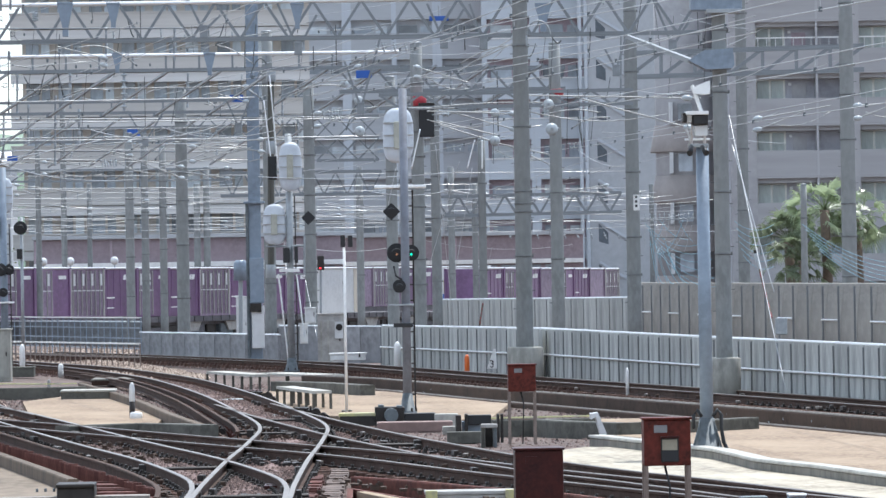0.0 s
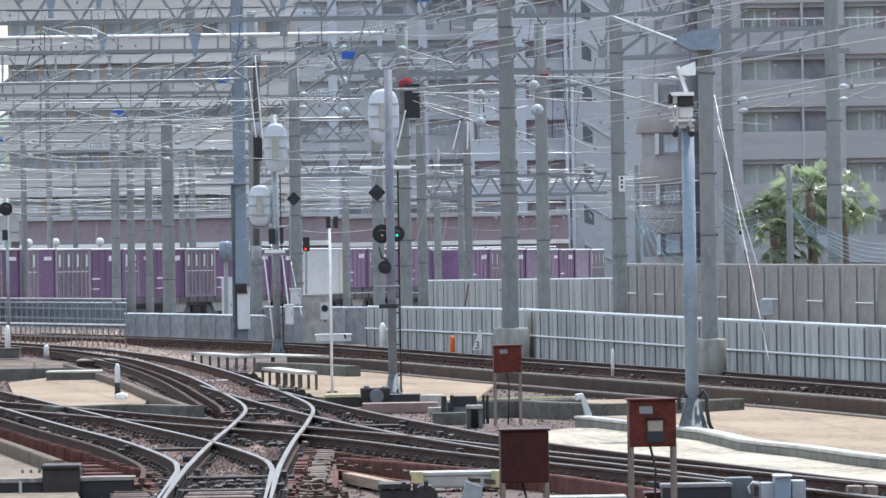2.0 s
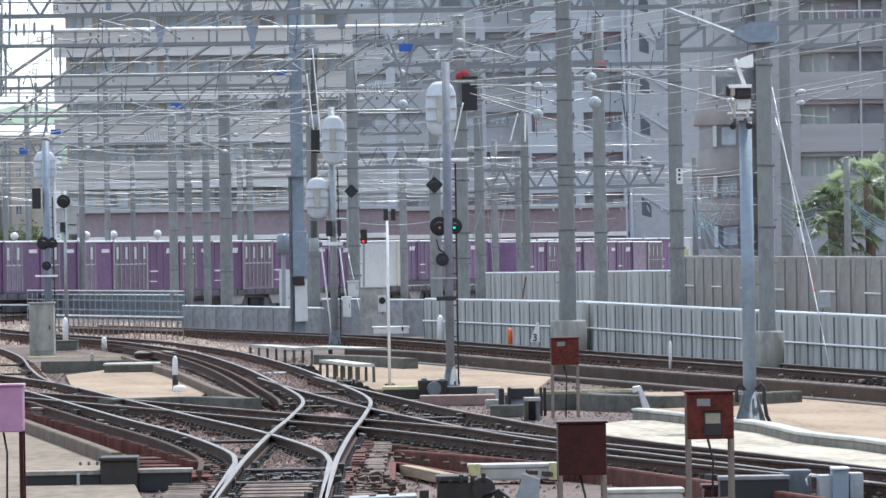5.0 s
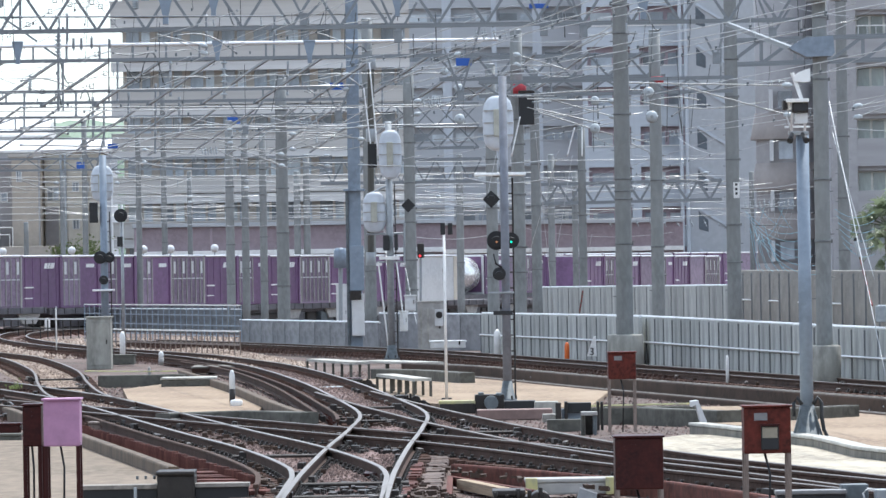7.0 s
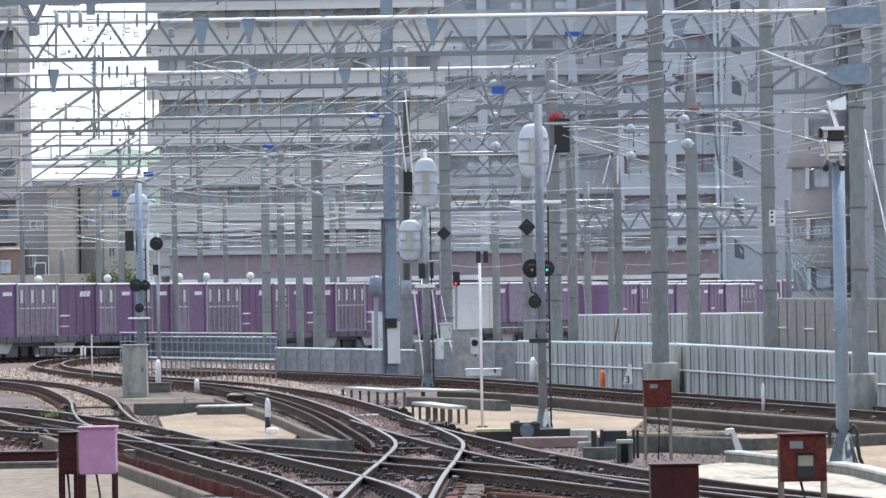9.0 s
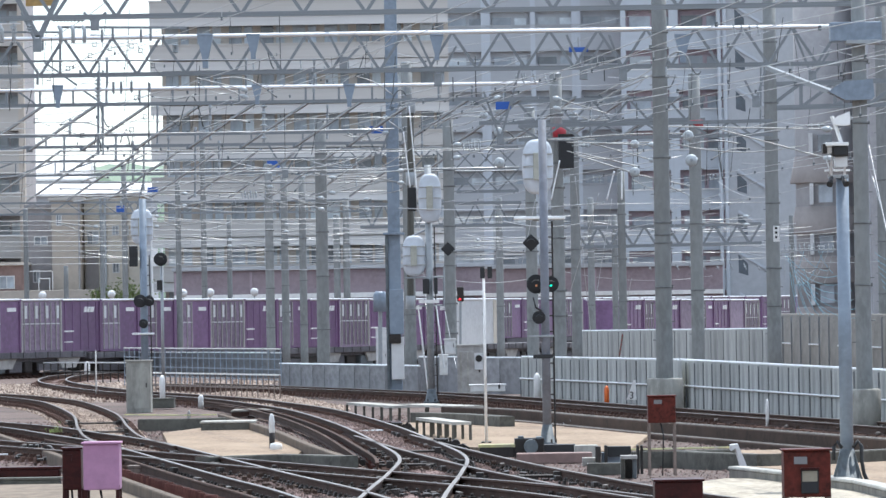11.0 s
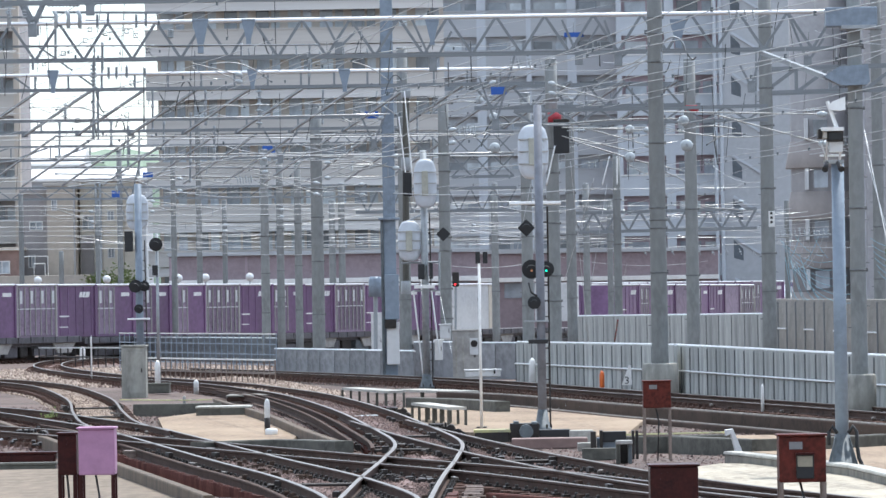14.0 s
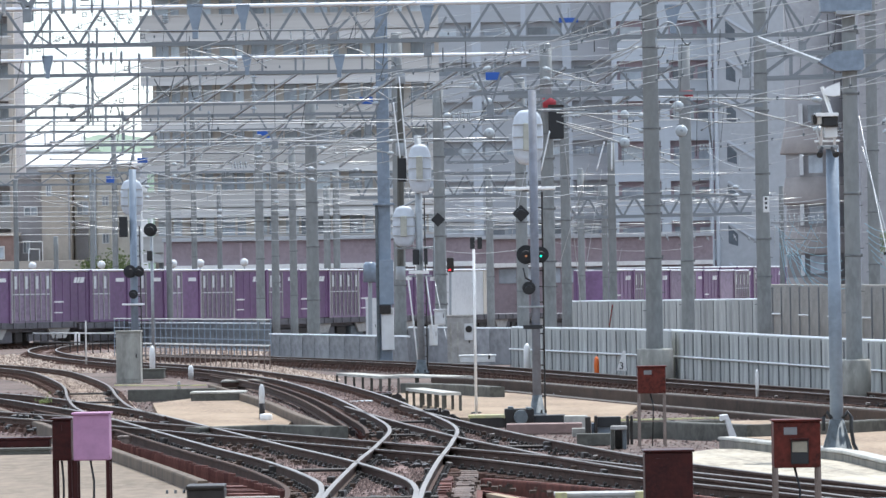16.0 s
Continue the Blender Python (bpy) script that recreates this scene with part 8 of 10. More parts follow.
insulator("pale ceramic insulator on overhead gear", (12.271, 250, 4.346), (12.386, 250, 4.055), 0.072, 1)
insulator("pale ceramic insulator on overhead gear", (12.841, 250, 4.239), (12.957, 250, 4.045), 0.072, 1)
insulator("pale ceramic insulator on overhead gear", (9.423, 168, 4.223), (9.436, 168, 4.057), 0.044, 2)
insulator("pale ceramic insulator on overhead gear", (9.56, 168, 4.253), (9.572, 168, 4.055), 0.044, 2)
insulator("pale ceramic insulator on overhead gear", (9.696, 168, 4.252), (9.708, 168, 4.053), 0.044, 2)
insulator("pale ceramic insulator on overhead gear", (9.831, 168, 4.234), (9.844, 168, 4.051), 0.044, 2)
insulator("pale ceramic insulator on overhead gear", (9.968, 168, 4.267), (9.98, 168, 4.048), 0.044, 2)
insulator("pale ceramic insulator on overhead gear", (10.103, 168, 4.233), (10.116, 168, 4.046), 0.044, 2)
insulator("pale ceramic insulator on overhead gear", (10.24, 168, 4.257), (10.252, 168, 4.044), 0.044, 2)
insulator("pale ceramic insulator on overhead gear", (10.375, 168, 4.227), (10.388, 168, 4.042), 0.044, 2)
insulator("pale ceramic insulator on overhead gear", (10.511, 168, 4.202), (10.524, 168, 4.039), 0.044, 2)
insulator("pale ceramic insulator on overhead gear", (10.648, 168, 4.258), (10.66, 168, 4.037), 0.044, 2)
insulator("pale ceramic insulator on overhead gear", (10.783, 168, 4.224), (10.796, 168, 4.035), 0.044, 2)


def bracket(label, pole_p, tip, rise, r=0.028):
    """A hinged cantilever: bright top tube, raking strut and curved steady arm."""
    a, b = Vector(pole_p), Vector(tip)
    t = Thing("cantilever_bracket", a, label, "cantilever bracket", "cantilever brackets")
    t.rod("top_tube", a, b, r, TUBEM)
    t.rod("strut", a - Vector((0, 0, rise)), a.lerp(b, 0.75), r, TUBEM)
    n = 8
    arm = [b.lerp(a, i / n * 0.8) - Vector((0, 0, rise * 0.5 + 0.18 * math.sin(math.pi * i / n))) for i in range(n + 1)]
    t.tube("steady_arm", arm, r * 0.8, TUBEM, 6)
    t.rod("drop_tube", b.lerp(a, 0.1), arm[1], r * 0.7, STEEL)
    for c in (a.lerp(b, 0.08), a - Vector((0, 0, rise)) + (a.lerp(b, 0.75) - a + Vector((0, 0, rise))) * 0.1):
        bm = bmesh.new()
        e = (b - a).normalized() * 0.11
        tube_bm(bm, [c - e, c - e * 0.4, c + e * 0.4, c + e], [0.03, 0.065, 0.065, 0.03], 12)
        t.part("insulator", bm, CERAMIC)
    return t


bracket("bright tubular cantilever bracket with insulators", (8.56, 130, 6.338), (4.785, 130, 6.463), 0.72, 0.015)
bracket("bright tubular cantilever bracket with insulators", (5.299, 150, 6.61), (2.943, 150, 6.721), 0.43, 0.015)
bracket("bright tubular cantilever bracket with insulators", (0.015, 170, 7.263), (2.367, 170, 7.467), 0.42, 0.017)
bracket("bright tubular cantilever bracket with insulators", (-1.959, 190, 8.766), (-3.412, 190, 8.482), 0.54, 0.018)
bracket("bright tubular cantilever bracket with insulators", (1.495, 170, 8.648), (-0.135, 170, 7.995), 0.40, 0.017)
bracket("bright tubular cantilever bracket with insulators", (5.262, 148, 8.571), (3.695, 148, 7.638), 0.17, 0.015)
bracket("bright tubular cantilever bracket with insulators", (-3.981, 190, 6.863), (-1.631, 190, 6.679), 0.54, 0.018)
bracket("bright tubular cantilever bracket with insulators", (-1.444, 190, 7.038), (-3.618, 190, 6.965), 0.43, 0.018)
bracket("bright tubular cantilever bracket with insulators", (-6.346, 215, 7.616), (-9.215, 215, 7.52), 0.53, 0.019)
bracket("bright tubular cantilever bracket with insulators", (-5.618, 165, 8.74), (-7.027, 165, 9.11), 0.22, 0.016)
bracket("bright tubular cantilever bracket with insulators", (-10.296, 225, 7.166), (-7.942, 225, 6.913), 0.51, 0.019)
bracket("bright tubular cantilever bracket with insulators", (-4.203, 200, 6.371), (-6.483, 200, 6.751), 0.42, 0.018)
bracket("bright tubular cantilever bracket with insulators", (-12.646, 250, 6.756), (-9.557, 250, 6.348), 0.48, 0.021)
bracket("bright tubular cantilever bracket with insulators", (-14.796, 250, 6.316), (-17.173, 250, 6.593), 0.48, 0.021)
bracket("bright tubular cantilever bracket with insulators", (-3.148, 235, 7.025), (-5.837, 235, 6.846), 0.45, 0.020)
bracket("bright tubular cantilever bracket with insulators", (7.369, 178, 6.095), (5.426, 178, 6.551), 0.34, 0.017)
bracket("bright tubular cantilever bracket with insulators", (2.952, 170, 8.591), (4.563, 170, 8.079), 0.32, 0.017)
bracket("bright tubular cantilever bracket with insulators", (11.835, 235, 6.105), (9.592, 235, 5.806), 0.36, 0.020)
bracket("bright tubular cantilever bracket with insulators", (10.41, 140, 6.11), (12.282, 140, 6.412), 0.29, 0.015)
bracket("bright tubular cantilever bracket with insulators", (13.731, 150, 6.685), (15.305, 150, 6.773), 0.36, 0.015)
bracket("bright tubular cantilever bracket with insulators", (-7.606, 265, 6.539), (-4.581, 265, 6.312), 0.35, 0.021)
bracket("bright tubular cantilever bracket with insulators", (-10.906, 285, 6.159), (-7.653, 285, 5.888), 0.33, 0.022)
bracket("bright tubular cantilever bracket with insulators", (-15.513, 290, 6.491), (-12.479, 290, 6.247), 0.33, 0.022)
bracket("bright tubular cantilever bracket with insulators", (1.054, 290, 6.023), (4.088, 290, 5.751), 0.33, 0.022)
bracket("bright tubular cantilever bracket with insulators", (-4.712, 305, 5.635), (-1.23, 305, 5.374), 0.35, 0.023)
bracket("bright tubular cantilever bracket with insulators", (6.219, 300, 5.26), (9.359, 300, 5.065), 0.34, 0.023)


def steady_arm(label, a, b, rise, r):
    """A curved tube with clamps at its ends."""
    a, b = Vector(a), Vector(b)
    t = Thing("steady_arm", a, label, "steady arm", "steady arms")
    n = 10
    line = [a.lerp(b, i / n) + Vector((0, 0, rise * math.sin(math.pi * i / n))) for i in range(n + 1)]
    r *= 0.8
    t.tube("tube", line, r, TUBEM, 8)
    for i, j in ((0, 1), (n, n - 1)):
        e = (line[j] - line[i]).normalized() * r * 1.6
        t.rod("clamp", line[i] - e, line[i] + e, r * 1.35, DARKST)
    return t


def span_tube(label, a, b, r, m):
    """A straight tube with collars at its ends."""
    a, b = Vector(a), Vector(b)
    t = Thing("span_tube", a, label, "span tube", "span tubes")
    t.rod("tube", a, b, r, m)
    e = (b - a).normalized() * r * 2
    for c in (a, a.lerp(b, 0.37), a.lerp(b, 0.71), b):
        t.rod("collar", c - e, c + e, r * 1.45, STEEL)
    return t


def globe_insulator(label, c, r):
    """A ribbed round insulator whose axis points along the track."""
    x, y, z = c
    r *= 0.85
    t = Thing("insulator", c, label, "insulator", "insulators")
    bm = bmesh.new()
    prof = ((0.0, 0.3), (0.15, 0.8), (0.3, 1.0), (0.42, 0.78), (0.55, 0.98), (0.7, 0.75), (0.85, 0.85), (1.0, 0.35))
    tube_bm(bm, [(x, y + r * 1.6 * (u - 0.5), z) for u, v in prof], [r * v for u, v in prof], 18)
    t.part("body", bm, CERAMIC)
    t.rod("pin", (x, y - r * 1.1, z), (x, y + r * 1.5, z), r * 0.25, STEEL)
    return t


def clamp(t, c, s):
    bm = bmesh.new()
    x, y, z = c
    box_bm(bm, (x - s * 0.6, y - s, z - s), (x + s * 0.6, y + s, z + s), s * 0.3)
    t.part("clamp", bm, DARKST)


steady_arm("pale curved steady arm with a dark clamp", (-2.889, 188, 8.586), (-1.571, 188, 8.287), 0.251, 0.0234)
steady_arm("pale curved steady arm with a dark clamp", (-0.734, 172, 7.768), (0.877, 172, 8.119), 0.164, 0.0214)
steady_arm("pale curved steady arm with a dark clamp", (-2.518, 160, 8.879), (-1.505, 160, 8.339), 0.091, 0.0199)
steady_arm("pale curved steady arm with a dark clamp", (-3.246, 150, 8.395), (-0.587, 150, 8.827), 0.029, 0.0187)
steady_arm("pale curved steady arm with a dark clamp", (-1.45, 175, 8.6), (-0.761, 175, 8.703), 0.033, 0.0218)
steady_arm("pale curved steady arm with a dark clamp", (1.115, 164, 8.458), (2.115, 164, 8.908), 0.047, 0.0204)
steady_arm("pale curved steady arm with a dark clamp", (-3.372, 196, 8.448), (-2.024, 196, 8.464), -0.261, 0.0244)
steady_arm("pale curved steady arm with a dark clamp", (-3.276, 205, 7.652), (-2.131, 205, 7.915), 0.195, 0.0255)
steady_arm("pale curved steady arm with a dark clamp", (-0.438, 178, 8.006), (0.208, 178, 8.298), 0.085, 0.0221)
steady_arm("pale curved steady arm with a dark clamp", (-0.127, 170, 8.515), (0.658, 170, 8.919), 0.000, 0.0211)
steady_arm("pale curved steady arm with a dark clamp", (3.789, 150, 7.9), (5.393, 150, 8.361), 0.143, 0.0206)
steady_arm("pale curved steady arm with a dark clamp", (3.259, 158, 7.051), (6.225, 158, 7.127), 0.045, 0.0217)
steady_arm("pale curved steady arm with a dark clamp", (3.338, 162, 6.962), (5.677, 162, 7.017), 0.031, 0.0222)
steady_arm("pale curved steady arm with a dark clamp", (3.352, 160, 6.744), (5.077, 160, 6.311), 0.000, 0.0219)
steady_arm("pale curved steady arm with a dark clamp", (3.408, 160, 6.651), (4.901, 160, 6.158), 0.000, 0.0219)
steady_arm("pale curved steady arm with a dark clamp", (6.895, 166, 7.106), (8.092, 166, 7.056), 0.063, 0.0228)
steady_arm("pale curved steady arm with a dark clamp", (7.395, 168, 6.676), (8.46, 168, 6.961), 0.128, 0.0230)
steady_arm("pale curved steady arm with a dark clamp", (2.574, 158, 7.034), (3.885, 158, 7.012), 0.000, 0.0217)
steady_arm("pale curved steady arm with a dark clamp", (-6.287, 160, 8.857), (-4.674, 160, 8.365), 0.244, 0.0230)
steady_arm("pale curved steady arm with a dark clamp", (-7.368, 178, 8.123), (-6.019, 178, 8.282), 0.136, 0.0256)
steady_arm("pale curved steady arm with a dark clamp", (-13.712, 220, 7.539), (-12.711, 220, 7.688), 0.084, 0.0316)
steady_arm("pale curved steady arm with a dark clamp", (-6.342, 210, 7.236), (-5.385, 210, 7.498), 0.120, 0.0302)
steady_arm("pale curved steady arm with a dark clamp", (-5.383, 205, 6.76), (-4.483, 205, 7.326), 0.234, 0.0294)
steady_arm("pale curved steady arm with a dark clamp", (-8.6, 172, 8.867), (-7.364, 172, 8.911), -0.098, 0.0247)
steady_arm("pale curved steady arm with a dark clamp", (-12.852, 196, 8.885), (-11.08, 196, 8.522), 0.224, 0.0281)
steady_arm("pale curved steady arm with a dark clamp", (-11.928, 215, 7.968), (-11.027, 215, 8.4), 0.000, 0.0309)
span_tube("grey-white span tube between gantry posts", (-4.148, 190, 7.738), (1.325, 190, 7.71), 0.0211, TUBEM)
span_tube("grey-white span tube between gantry posts", (-4.707, 215, 7.644), (2.33, 215, 7.577), 0.0239, TUBEM)
span_tube("grey-white span tube between gantry posts", (-4.929, 225, 7.679), (-1.173, 225, 7.669), 0.0250, TUBEM)
span_tube("grey-white span tube between gantry posts", (-5.153, 235, 7.642), (-2.382, 235, 7.735), 0.0261, TUBEM)
span_tube("grey-white span tube between gantry posts", (3.051, 186, 9.065), (6.876, 186, 9.029), 0.0228, TRUSS)
span_tube("grey-white span tube between gantry posts", (-9.548, 146, 8.819), (-3.146, 146, 8.74), 0.0188, TRUSS)
span_tube("grey-white span tube between gantry posts", (-13.457, 205, 8.273), (-4.469, 205, 8.14), 0.0263, TUBEM)
span_tube("grey-white span tube between gantry posts", (-14.782, 225, 8.067), (-4.916, 225, 8.039), 0.0289, TUBEM)
span_tube("grey-white span tube between gantry posts", (-16.103, 245, 8.13), (-5.364, 245, 7.905), 0.0315, TRUSS)
span_tube("grey-white span tube between gantry posts", (-16.437, 250, 7.962), (-8.881, 250, 7.695), 0.0321, TUBEM)
span_tube("grey-white span tube between gantry posts", (-15.104, 230, 8.608), (-9.019, 230, 8.508), 0.0296, TRUSS)
globe_insulator("round pale ceramic insulator seen end on", (6.017, 150, 6.835), 0.162)
globe_insulator("round pale ceramic insulator seen end on", (6.291, 155, 6.336), 0.190)
globe_insulator("round pale ceramic insulator seen end on", (4.909, 158, 6.864), 0.142)
globe_insulator("round pale ceramic insulator seen end on", (4.959, 160, 6.169), 0.162)
globe_insulator("round pale ceramic insulator seen end on", (1.36, 165, 6.61), 0.173)
globe_insulator("round pale ceramic insulator seen end on", (1.404, 172, 7.676), 0.158)
globe_insulator("round pale ceramic insulator seen end on", (0.99, 172, 8.173), 0.135)
insulator("stacked pale insulator string hung below a beam", (-8.846, 150, 8.949), (-8.863, 150, 7.928), 0.060, 6)
insulator("stacked pale insulator string hung below a beam", (-10.887, 170, 8.221), (-10.895, 170, 7.739), 0.080, 6)
insulator("stacked pale insulator string hung below a beam", (-5.385, 172, 8.651), (-5.404, 172, 7.481), 0.120, 6)
insulator("stacked pale insulator string hung below a beam", (-6.911, 150, 9.37), (-6.915, 150, 9.132), 0.100, 4)
insulator("stacked pale insulator string hung below a beam", (-8.486, 150, 8.432), (-8.491, 150, 8.12), 0.050, 4)
insulator("stacked pale insulator string hung below a beam", (-8.299, 150, 8.429), (-8.304, 150, 8.117), 0.050, 4)
insulator("stacked pale insulator string hung below a beam", (-8.032, 150, 8.481), (-8.037, 150, 8.141), 0.050, 4)
insulator("stacked pale insulator string hung below a beam", (-8.999, 152, 8.634), (-9.01, 152, 8.001), 0.100, 6)
insulator("small white insulator on a span tube", (0.381, 170, 7.321), (0.395, 170, 7.131), 0.045, 2)
insulator("small white insulator on a span tube", (0.587, 170, 7.317), (0.601, 170, 7.128), 0.045, 2)
insulator("small white insulator on a span tube", (0.788, 170, 7.314), (0.801, 170, 7.124), 0.045, 2)
insulator("small white insulator on a span tube", (-3.438, 190, 7.384), (-3.423, 190, 7.172), 0.050, 2)
insulator("small white insulator on a span tube", (-3.233, 190, 7.393), (-3.218, 190, 7.181), 0.050, 2)
insulator("small white insulator on a span tube", (-3.034, 190, 7.402), (-3.019, 190, 7.191), 0.050, 2)
insulator("small white insulator on a span tube", (1.793, 160, 8.876), (1.806, 160, 8.698), 0.042, 2)
insulator("small white insulator on a span tube", (2.04, 160, 8.882), (2.052, 160, 8.704), 0.042, 2)
insulator("small white insulator on a span tube", (2.291, 160, 8.868), (2.304, 160, 8.689), 0.042, 2)
insulator("small white insulator on a span tube", (7.633, 175, 6.448), (7.648, 175, 6.233), 0.051, 2)
insulator("small white insulator on a span tube", (7.746, 175, 6.447), (7.762, 175, 6.232), 0.051, 2)
insulator("small white insulator on a span tube", (7.86, 175, 6.445), (7.875, 175, 6.23), 0.051, 2)
insulator("small white insulator on a span tube", (4.311, 180, 6.556), (4.327, 180, 6.335), 0.052, 2)
insulator("small white insulator on a span tube", (4.506, 180, 6.553), (4.521, 180, 6.332), 0.052, 2)
insulator("small white insulator on a span tube", (-6.953, 200, 6.683), (-6.934, 200, 6.426), 0.060, 2)
insulator("small white insulator on a span tube", (-6.763, 200, 6.703), (-6.745, 200, 6.445), 0.060, 2)
insulator("small white insulator on a span tube", (-6.589, 200, 6.7), (-6.571, 200, 6.442), 0.060, 2)
span_tube("upright steel post between gantry beams", (-9.915, 172, 9.962), (-9.948, 172, 8.726), 0.0293, TRUSS)
span_tube("upright steel post between gantry beams", (-11.856, 200, 9.676), (-11.873, 200, 8.126), 0.0340, TRUSS)
span_tube("upright steel post between gantry beams", (-11.822, 202, 9.745), (-11.838, 202, 8.371), 0.0344, TRUSS)
span_tube("upright steel post between gantry beams", (-9.854, 200, 9.567), (-9.876, 200, 8.282), 0.0340, TRUSS)
span_tube("upright steel post between gantry beams", (-10.728, 226, 9.288), (-10.765, 226, 7.921), 0.0384, TRUSS)
span_tube("upright steel post between gantry beams", (-8.078, 200, 9.537), (-8.082, 200, 8.479), 0.0340, TRUSS)
span_tube("upright steel post between gantry beams", (-5.884, 172, 9.895), (-5.893, 172, 8.659), 0.0293, TRUSS)
span_tube("upright steel post between gantry beams", (-8.965, 230, 9.202), (-8.984, 230, 7.985), 0.0391, TRUSS)
span_tube("upright steel post between gantry beams", (-12.96, 230, 9.442), (-12.973, 230, 8.66), 0.0391, TRUSS)
span_tube("upright steel post between gantry beams", (-12.136, 235, 9.309), (-12.178, 235, 7.622), 0.0400, TRUSS)
span_tube("upright steel post between gantry beams", (-3.902, 172, 9.829), (-3.941, 172, 8.627), 0.0293, TRUSS)
span_tube("upright steel post between gantry beams", (-15.09, 232, 9.537), (-15.117, 232, 8.239), 0.0395, TRUSS)
span_tube("upright steel post between gantry beams", (-12.846, 240, 9.553), (-12.868, 240, 7.92), 0.0408, TRUSS)
span_tube("upright steel post between gantry beams", (-8.796, 205, 8.948), (-8.853, 205, 6.662), 0.0349, TRUSS)
span_tube("upright steel post between gantry beams", (5.199, 186, 9.097), (5.199, 186, 8.359), 0.0302, TRUSS)
span_tube("upright steel post between gantry beams", (4.426, 186, 8.976), (4.398, 186, 7.969), 0.0302, TRUSS)
span_tube("upright steel post between gantry beams", (9.991, 190, 10.259), (9.946, 190, 8.271), 0.0308, TRUSS)
span_tube("upright steel post between gantry beams", (-4.154, 202, 9.555), (-4.19, 202, 8.498), 0.0297, TRUSS)
span_tube("upright steel post between gantry beams", (-0.505, 230, 8.737), (-0.506, 230, 7.344), 0.0339, TRUSS)
span_tube("upright steel post between gantry beams", (-0.945, 200, 9.04), (-0.955, 200, 7.861), 0.0295, TRUSS)
LOOPS = Thing("feeder_cable", (-1.437, 160, 9.307), "dark looping feeder cables between gantries", "cable")
wire(LOOPS, (-1.435, 160, 9.412), (-1.531, 160, 8.339), 0.00, 0.0157, DARKWIRE)
wire(LOOPS, (-1.723, 160, 9.416), (-1.753, 160, 8.238), 0.00, 0.0157, DARKWIRE)
wire(LOOPS, (-1.615, 160, 8), (-1.165, 160, 8.333), -0.30, 0.0157, DARKWIRE)
wire(LOOPS, (0.712, 160, 9.376), (0.72, 160, 8.276), 0.05, 0.0157, DARKWIRE)
wire(LOOPS, (0.104, 165, 9.008), (0.103, 165, 8.333), 0.00, 0.0162, DARKWIRE)
wire(LOOPS, (-2.27, 158, 9.339), (-2.486, 158, 8.799), 0.05, 0.0155, DARKWIRE)
wire(LOOPS, (5.393, 150, 8.334), (5.718, 150, 8.383), 0.30, 0.0162, DARKWIRE)
wire(LOOPS, (6.05, 150, 8.81), (6.369, 150, 8.453), 0.20, 0.0162, DARKWIRE)
wire(LOOPS, (3.965, 152, 8.931), (3.982, 152, 8.327), -0.20, 0.0165, DARKWIRE)
wire(LOOPS, (5.994, 190, 9.091), (5.997, 190, 7.171), 0.00, 0.0206, DARKWIRE)
wire(LOOPS, (8.575, 190, 7.608), (8.695, 190, 6.578), 0.05, 0.0206, DARKWIRE)
wire(LOOPS, (-4.589, 150, 9.219), (-4.427, 150, 8.705), 0.10, 0.0170, DARKWIRE)
wire(LOOPS, (-7.97, 175, 8.105), (-7.276, 175, 8.061), -0.90, 0.0198, DARKWIRE)
wire(LOOPS, (-11.191, 190, 9.314), (-10.916, 190, 8.591), 0.20, 0.0215, DARKWIRE)
wire(LOOPS, (-8.368, 165, 9.013), (-8.38, 165, 7.485), 0.00, 0.0187, DARKWIRE)
wire(LOOPS, (-8.425, 175, 8.642), (-7.97, 175, 8.105), 0.10, 0.0198, DARKWIRE)
wire(LOOPS, (-11.692, 195, 8.17), (-11.474, 195, 7.946), -0.50, 0.0221, DARKWIRE)
wire(LOOPS, (-11.121, 200, 8.378), (-10.783, 200, 8.221), -0.40, 0.0227, DARKWIRE)
wire(LOOPS, (1.184, 178, 7.408), (1.945, 178, 7.629), -0.35, 0.0175, DARKWIRE)
wire(LOOPS, (1.06, 178, 6.973), (1.357, 178, 7.289), -0.20, 0.0175, DARKWIRE)
CLIPS = Thing("wire_clamp_set", (-9.454, 160, 8.293), "dark clamps strung along the overhead wires", "wire clamps")
clamp(CLIPS, (0.278, 174.736, 9.805), 0.042)
clamp(CLIPS, (-5.859, 156.393, 6.64), 0.044)
clamp(CLIPS, (-10.973, 182.188, 7.434), 0.045)
clamp(CLIPS, (-9.349, 194.906, 10.719), 0.045)
clamp(CLIPS, (-12.152, 195.428, 10.609), 0.057)
clamp(CLIPS, (-12.317, 204.621, 9.863), 0.038)
clamp(CLIPS, (-4.762, 176.913, 8.995), 0.041)
clamp(CLIPS, (-1.667, 170.942, 8.367), 0.051)
clamp(CLIPS, (-6.369, 184.761, 7.19), 0.044)
clamp(CLIPS, (-8.685, 213.8, 10.789), 0.036)
clamp(CLIPS, (-6.718, 174.943, 7.497), 0.050)
clamp(CLIPS, (-11.516, 210.388, 11.326), 0.038)
clamp(CLIPS, (-1.498, 195.554, 8.549), 0.061)
clamp(CLIPS, (-10.207, 212.686, 7.968), 0.054)
clamp(CLIPS, (-7.497, 169.832, 8.896), 0.052)
clamp(CLIPS, (-7.373, 179.448, 9.027), 0.051)
clamp(CLIPS, (-4.944, 170.479, 9.962), 0.034)
clamp(CLIPS, (-2.556, 207.223, 9.947), 0.055)
clamp(CLIPS, (-4.2, 183.738, 8.02), 0.035)
clamp(CLIPS, (-4.224, 205.296, 10.543), 0.060)
